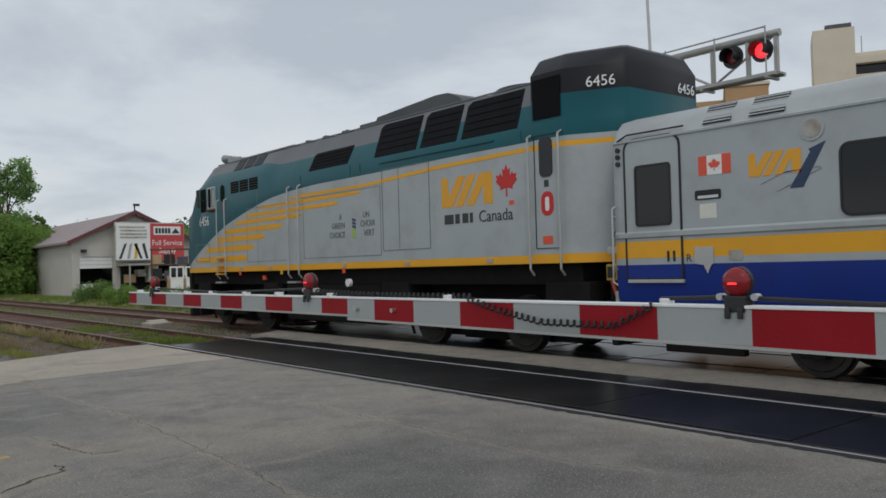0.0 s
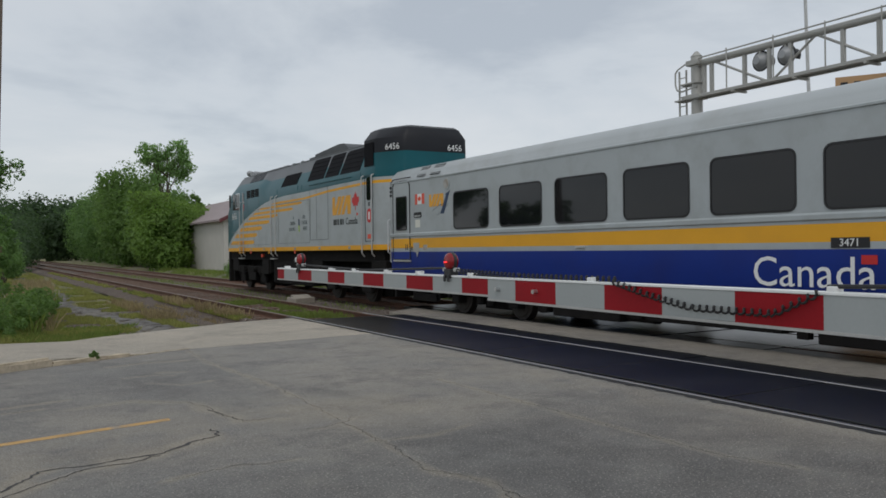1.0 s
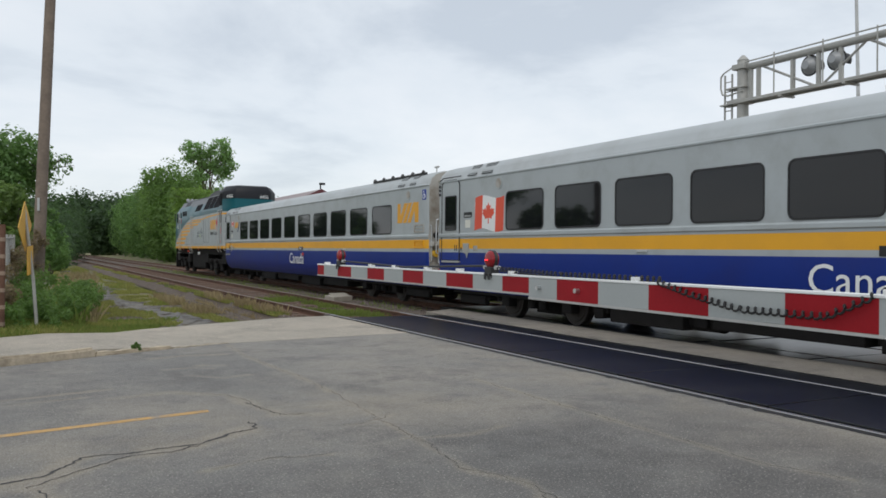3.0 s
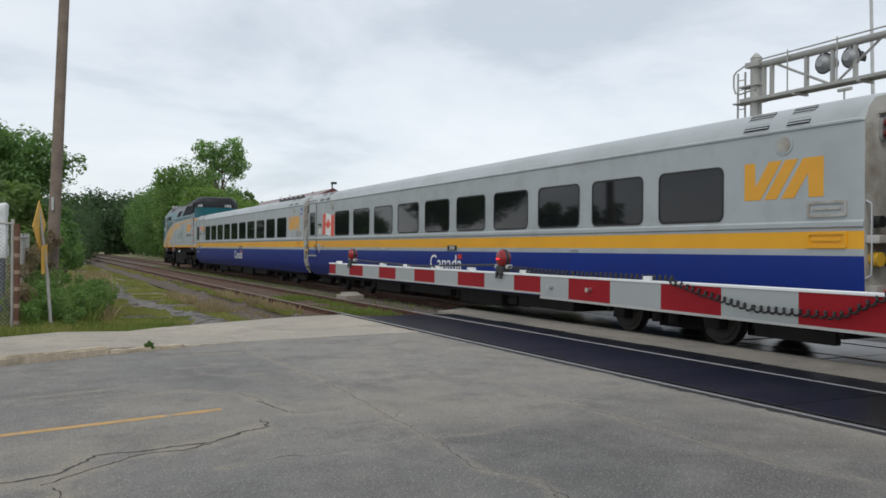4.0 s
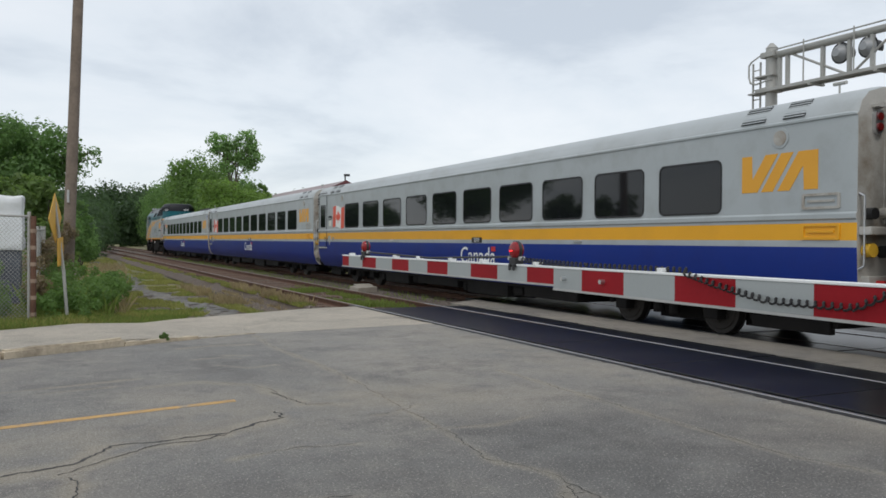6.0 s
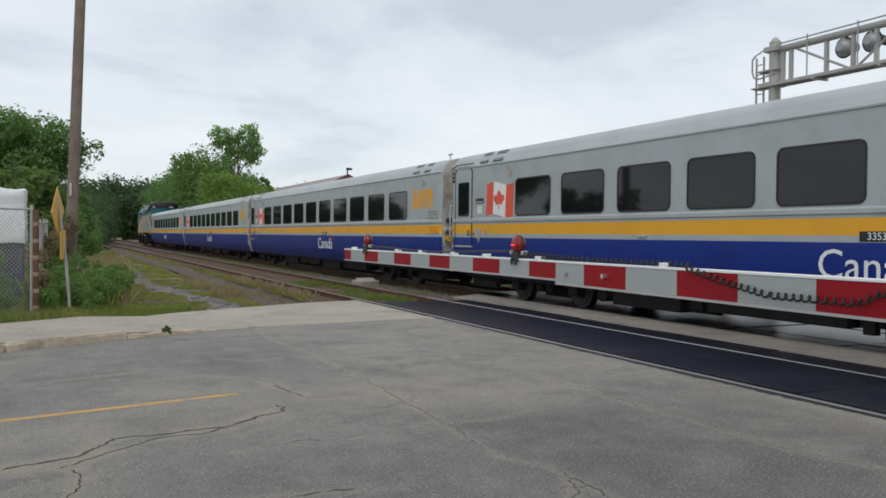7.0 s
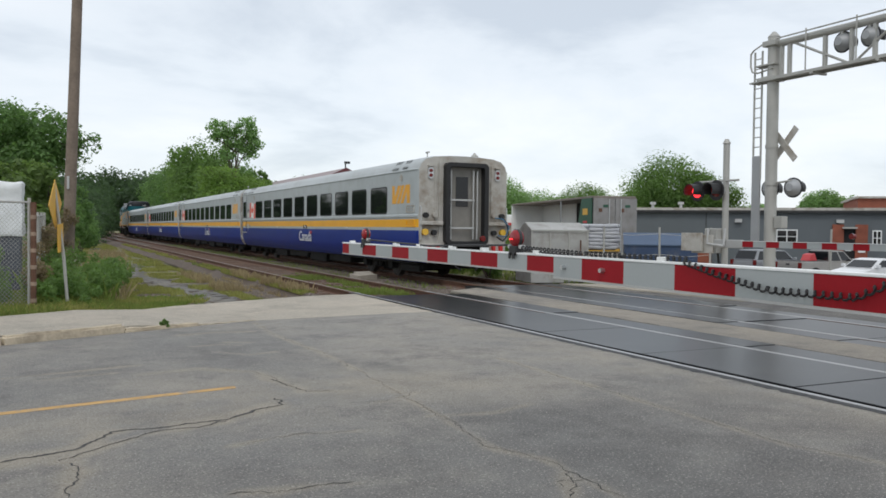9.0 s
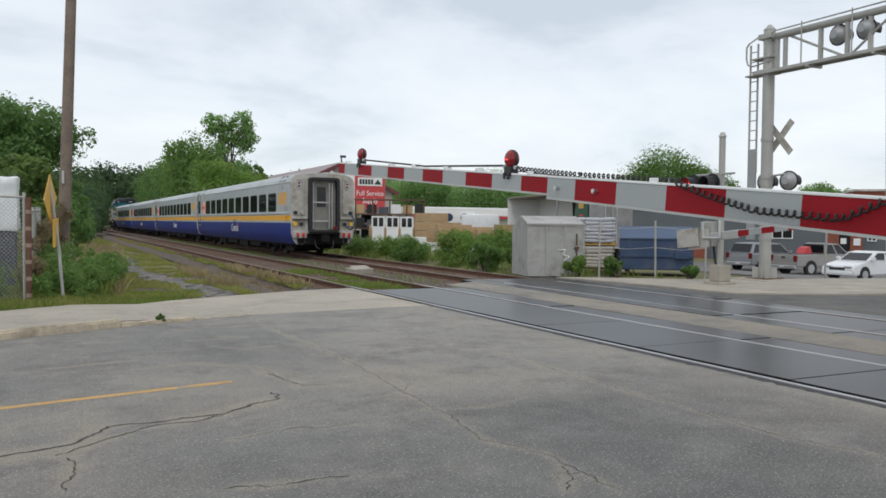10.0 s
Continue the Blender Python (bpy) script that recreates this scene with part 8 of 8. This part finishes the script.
def car(name, label, m, paint, kind):
    root = thing(name, label, "car" if kind == "sedan" else "pickup truck" if kind == "pickup" else "van", m, group="vehicles in the parking area")
    w = 0.88 if kind == "sedan" else 0.97
    if kind == "sedan":
        low = [(-2.2, 0.28), (2.2, 0.28), (2.27, 0.5), (2.2, 0.72), (1.9, 0.84), (1.05, 0.98), (-1.55, 1.02), (-2.15, 0.98), (-2.26, 0.6)]
        cab = [(1.1, 0.96), (0.35, 1.40), (-0.2, 1.47), (-0.9, 1.43), (-1.65, 1.0)]
        axles, r = (1.35, -1.3), 0.32
    elif kind == "pickup":
        low = [(-2.9, 0.5), (2.75, 0.45), (2.85, 0.8), (2.75, 1.12), (1.4, 1.2), (-0.5, 1.22), (-2.85, 1.22), (-2.92, 0.8)]
        cab = [(1.45, 1.18), (0.75, 1.82), (-0.2, 1.88), (-0.45, 1.85), (-0.55, 1.2)]
        axles, r = (1.85, -1.75), 0.39
    else:
        low = [(-2.3, 0.4), (2.4, 0.4), (2.5, 0.7), (2.35, 1.0), (1.5, 1.12), (-2.3, 1.14), (-2.38, 0.7)]
        cab = [(1.5, 1.1), (0.7, 1.72), (-0.2, 1.8), (-1.9, 1.78), (-2.3, 1.12)]
        axles, r = (1.45, -1.4), 0.36
    bm = bmesh.new()
    prism(bm, low, lambda u, v, k: (u, -w + 2 * w * k, v))
    bmesh.ops.bevel(bm, geom=bm.edges[:], offset=0.06, segments=2, affect="EDGES")
    part("body", bm, paint, root, smooth=True)
    bm = bmesh.new()
    prism(bm, cab, lambda u, v, k: (u, (-w + 2 * w * k) * (0.95 - 0.2 * max(0, (v - 1.0)) / 0.9), v))
    bmesh.ops.bevel(bm, geom=bm.edges[:], offset=0.05, segments=2, affect="EDGES")
    part("cabin", bm, paint, root, smooth=True)
    zc = [p[1] for p in cab]
    lo, hi = min(zc) + 0.08, max(zc) - 0.10
    k_at = lambda z: w * (0.95 - 0.2 * max(0, (z - 1.0)) / 0.9)
    for s in (-1, 1):
        front, rear = cab[0], cab[-1]
        t = lambda a, b, z: a[0] + (b[0] - a[0]) * (z - a[1]) / (b[1] - a[1])
        xa0, xa1 = t(cab[0], cab[1], lo) - 0.12, t(cab[0], cab[1], hi) - 0.12
        xb0, xb1 = t(cab[-1], cab[-2], lo) + 0.12, t(cab[-1], cab[-2], hi) + 0.12
        for f0, f1 in ((0.02, 0.46), (0.54, 0.98)):
            q = [(xb0 + (xa0 - xb0) * f0, lo), (xb0 + (xa0 - xb0) * f1, lo), (xb1 + (xa1 - xb1) * f1, hi), (xb1 + (xa1 - xb1) * f0, hi)]
            part("side_window", prism(bmesh.new(), q, lambda u, v, k, s=s: (u, s * (k_at(v) + 0.004 + 0.008 * k), v)), M_GLASS, root)
        part("mirror", boxes((cab[0][0] - 0.35, cab[0][0] - 0.2, s * (w + 0.08) - 0.09, s * (w + 0.08) + 0.09, lo - 0.03, lo + 0.13), bevel=0.02), paint, root)
        for ax in axles:
            wh = part("wheel", tubes(((ax, s * (w - 0.2), r), (ax, s * (w + 0.015), r), r), n=24), M_GASKET, root)
            part("rim", tubes(((ax, s * (w + 0.015), r), (ax, s * (w + 0.03), r), r * 0.66), n=16), M_CHROME, wh)
            part("arch", tubes(((ax, s * (w - 0.02), r + 0.03), (ax, s * (w + 0.008), r + 0.03), r + 0.07), n=24), M_GASKET, root)
        fx = max(p[0] for p in low)
        part("headlight", boxes((fx - 0.22, fx - 0.02, s * (w - 0.32) - 0.18, s * (w - 0.32) + 0.2, 0.62 if kind == "sedan" else 0.85, 0.76 if kind == "sedan" else 1.05), bevel=0.03), M_CHROME, root)
        rx_ = min(p[0] for p in low)
        tz = (0.75, 0.95) if kind == "sedan" else (0.82, 1.16)
        part("tail_light", boxes((rx_ - 0.02, rx_ + 0.1, s * (w - 0.1) - 0.09, s * (w - 0.1) + 0.11, *tz), bevel=0.02), M_LAMPLENS, root)
    for (a, b), nm in (((cab[0], cab[1]), "windscreen"), ((cab[-1], cab[-2]), "rear_window")):
        sgn = 1 if nm == "windscreen" else -1
        pts = [(-0.8, 0.12), (0.8, 0.12), (0.72, 0.9), (-0.72, 0.9)]
        part(nm, prism(bmesh.new(), pts, lambda u, v, k, a=a, b=b, sgn=sgn: (a[0] + (b[0] - a[0]) * v + sgn * (0.012 + 0.008 * k), u * w, a[1] + (b[1] - a[1]) * v + 0.012)), M_GLASS, root)
    fx, rx_ = max(p[0] for p in low), min(p[0] for p in low)
    part("grille", boxes((fx - 0.06, fx + 0.005, -0.42, 0.42, 0.55 if kind == "sedan" else 0.8, 0.68 if kind == "sedan" else 1.05), bevel=0.01), M_GASKET, root)
    part("bumper", boxes((fx - 0.1, fx + 0.04, -w + 0.06, w - 0.06, 0.3, 0.48), (rx_ - 0.1, rx_ + 0.1, -w + 0.06, w - 0.06, 0.38, 0.58), bevel=0.04), paint if kind == "sedan" else M_CHROME, root)
    part("plate_bar", boxes((fx + 0.035, fx + 0.05, -0.15, 0.15, 0.38, 0.46), (rx_ - 0.11, rx_ - 0.1, -0.15, 0.15, 0.46, 0.56)), M_WHITE, root)
    if kind == "pickup":
        part("bed_liner", boxes((-2.78, -0.62, -w + 0.1, w - 0.1, 1.2, 1.232)), M_GASKET, root)
        part("tailgate_handle", boxes((-2.93, -2.9, -0.12, 0.12, 1.0, 1.08)), M_GASKET, root)
    return root


M_CARWHITE = mat("white_car_paint", (0.72, 0.73, 0.74), 0.25, var=0.03)
M_CARSILVER = mat("silver_truck_paint", (0.36, 0.345, 0.33), 0.35, 0.4, var=0.06)
M_CARGREY = mat("grey_van_paint", (0.33, 0.34, 0.36), 0.35, 0.3, var=0.06)
car("parked_car", "white sedan parked facing the road", pose(37.3, 27.7, land(37.3, 27.7) + 0.03, 0, 0, 182), M_CARWHITE, "sedan")
car("parked_pickup", "silver pickup truck with a red load in the parking area", pose(41.6, 34.0, land(41.6, 34) + 0.03, 0, 0, -2), M_CARSILVER, "pickup")
car("parked_van", "grey van parked with its tail to the tracks", pose(41.6, 38.2, land(41.6, 38.2) + 0.03, 0, 0, 4), M_CARGREY, "van")
sl = thing("red_sled", "red plastic barrow lying in a truck bed", "barrow", pose(40.2, 33.9, land(41.6, 34) + 1.28))
part("tray", prism(bmesh.new(), [(-0.35, 0), (0.3, 0), (0.12, 0.42), (-0.15, 0.36)], lambda u, v, w: (u, -0.3 + 0.6 * w, v)), M_REDSIGN, sl)

# ---- far skyline ----
def tower():
    x, y, _ = at(68.3, 150)
    root = thing("tower_block", "pale concrete tower block with banded balconies", "building", Matrix.Translation((x, y, -6)) @ Matrix.Rotation(radians(-62), 4, "Z"))
    part("stair_tower", boxes((-10.5, -4.2, 0, 10, 0, 45)), M_PALECONC, root)
    part("slab", boxes((-6.5, 40, 2, 16, 0, 41)), M_PALECONC, root)
    part("plant_room", boxes((-8.5, -4.5, 2, 8, 45, 46.2)), M_DARKROOF, root)
    for k in range(13):
        z = 40.2 - 3.05 * k
        bl = part("balcony", boxes((-6.4, 40, 0.2, 2, z - 1.3, z - 0.1), bevel=0.05), M_PALECONC, root)
        part("glazing", boxes((-6.4, 40, 1.6, 1.95, z - 2.85, z - 1.35)), M_GLASS, bl)
    part("aerial", tubes(((-3, 3, 41), (-3, 3, 44), 0.08)), M_GALV, root)
    x, y, _ = at(60.0, 130)
    tb_ = thing("tan_block", "low tan block on the skyline", "building", Matrix.Translation((x, y, -2)) @ Matrix.Rotation(radians(-58), 4, "Z"))
    part("wall", boxes((-2.5, 3.6, 0, 12, 0, 29.3)), M_TANWALL, tb_)
    part("lower_wall", boxes((-9.5, 14, 1, 12, 0, 27.6)), M_TANWALL, tb_)
    for k in range(5):
        part("window", boxes((-8.8 + 1.7 * k, -7.9 + 1.7 * k, 0.9, 1.0, 25.6, 26.8)), M_GLASS, tb_)
    part("coping", boxes((-2.7, 3.8, -0.2, 12.2, 29.3, 29.7)), M_PALECONC, tb_)


tower()
lp = thing("light_pole", "slender grey light pole beyond the road", "light pole")
x, y, _ = at(54.6, 62)
part("shaft", tubes(((x, y, -1.5), (x - 0.5, y + 0.6, 32), 0.14, 0.09), n=12), M_ALU, lp)
part("arm", tubes(((x - 0.5, y + 0.6, 32), (x - 1.4, y + 1.8, 32.6), 0.06), n=8), M_ALU, lp)


panels()


# ---- movement ----
def run(t):
    """How far the front of the first coach is along the track."""
    return 7.95 + 12.301 * t + 0.0915 * t * t


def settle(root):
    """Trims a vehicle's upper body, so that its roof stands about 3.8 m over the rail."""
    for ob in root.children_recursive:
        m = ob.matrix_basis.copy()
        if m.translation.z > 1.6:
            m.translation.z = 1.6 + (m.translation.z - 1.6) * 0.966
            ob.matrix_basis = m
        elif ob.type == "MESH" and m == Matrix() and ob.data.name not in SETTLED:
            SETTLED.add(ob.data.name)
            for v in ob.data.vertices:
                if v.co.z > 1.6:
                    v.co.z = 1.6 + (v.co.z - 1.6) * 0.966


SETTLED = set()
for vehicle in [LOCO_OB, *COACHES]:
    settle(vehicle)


def motions():
    times = [0.5 * k for k in range(21)]
    walk(LOCO_OB, [(t, pose(D, run(t) - 0.3, 0)) for t in times])
    for k, c in enumerate(COACHES):
        walk(c, [(t, pose(D, run(t) - SETBACK[k], 0)) for t in times])
    steps = [k / 30 for k in range(301)]
    for w, y, r in WHEELS:
        walk(w, [(t, pose(0, y, r + 0.008, -math.degrees((run(t) - 7.95) / r) % 360)) for t in steps])
    lift = [(0, 0), (9.4, 0), (9.5, 0.1), (9.6, 0.75), (9.7, 1.75), (9.8, 2.75), (9.9, 3.75), (10.0, 4.75)]
    walk(FAR_ARM, [(t, pose(-0.27, 0, 1.3, -1.3 * a)) for t, a in lift])
    walk(GATE, [(t, pose(GATE_X, PIVOT_Y - 0.07 + 0.0126 * a, PIVOT_Z, a, 0, 0)) for t, a in lift])


motions()
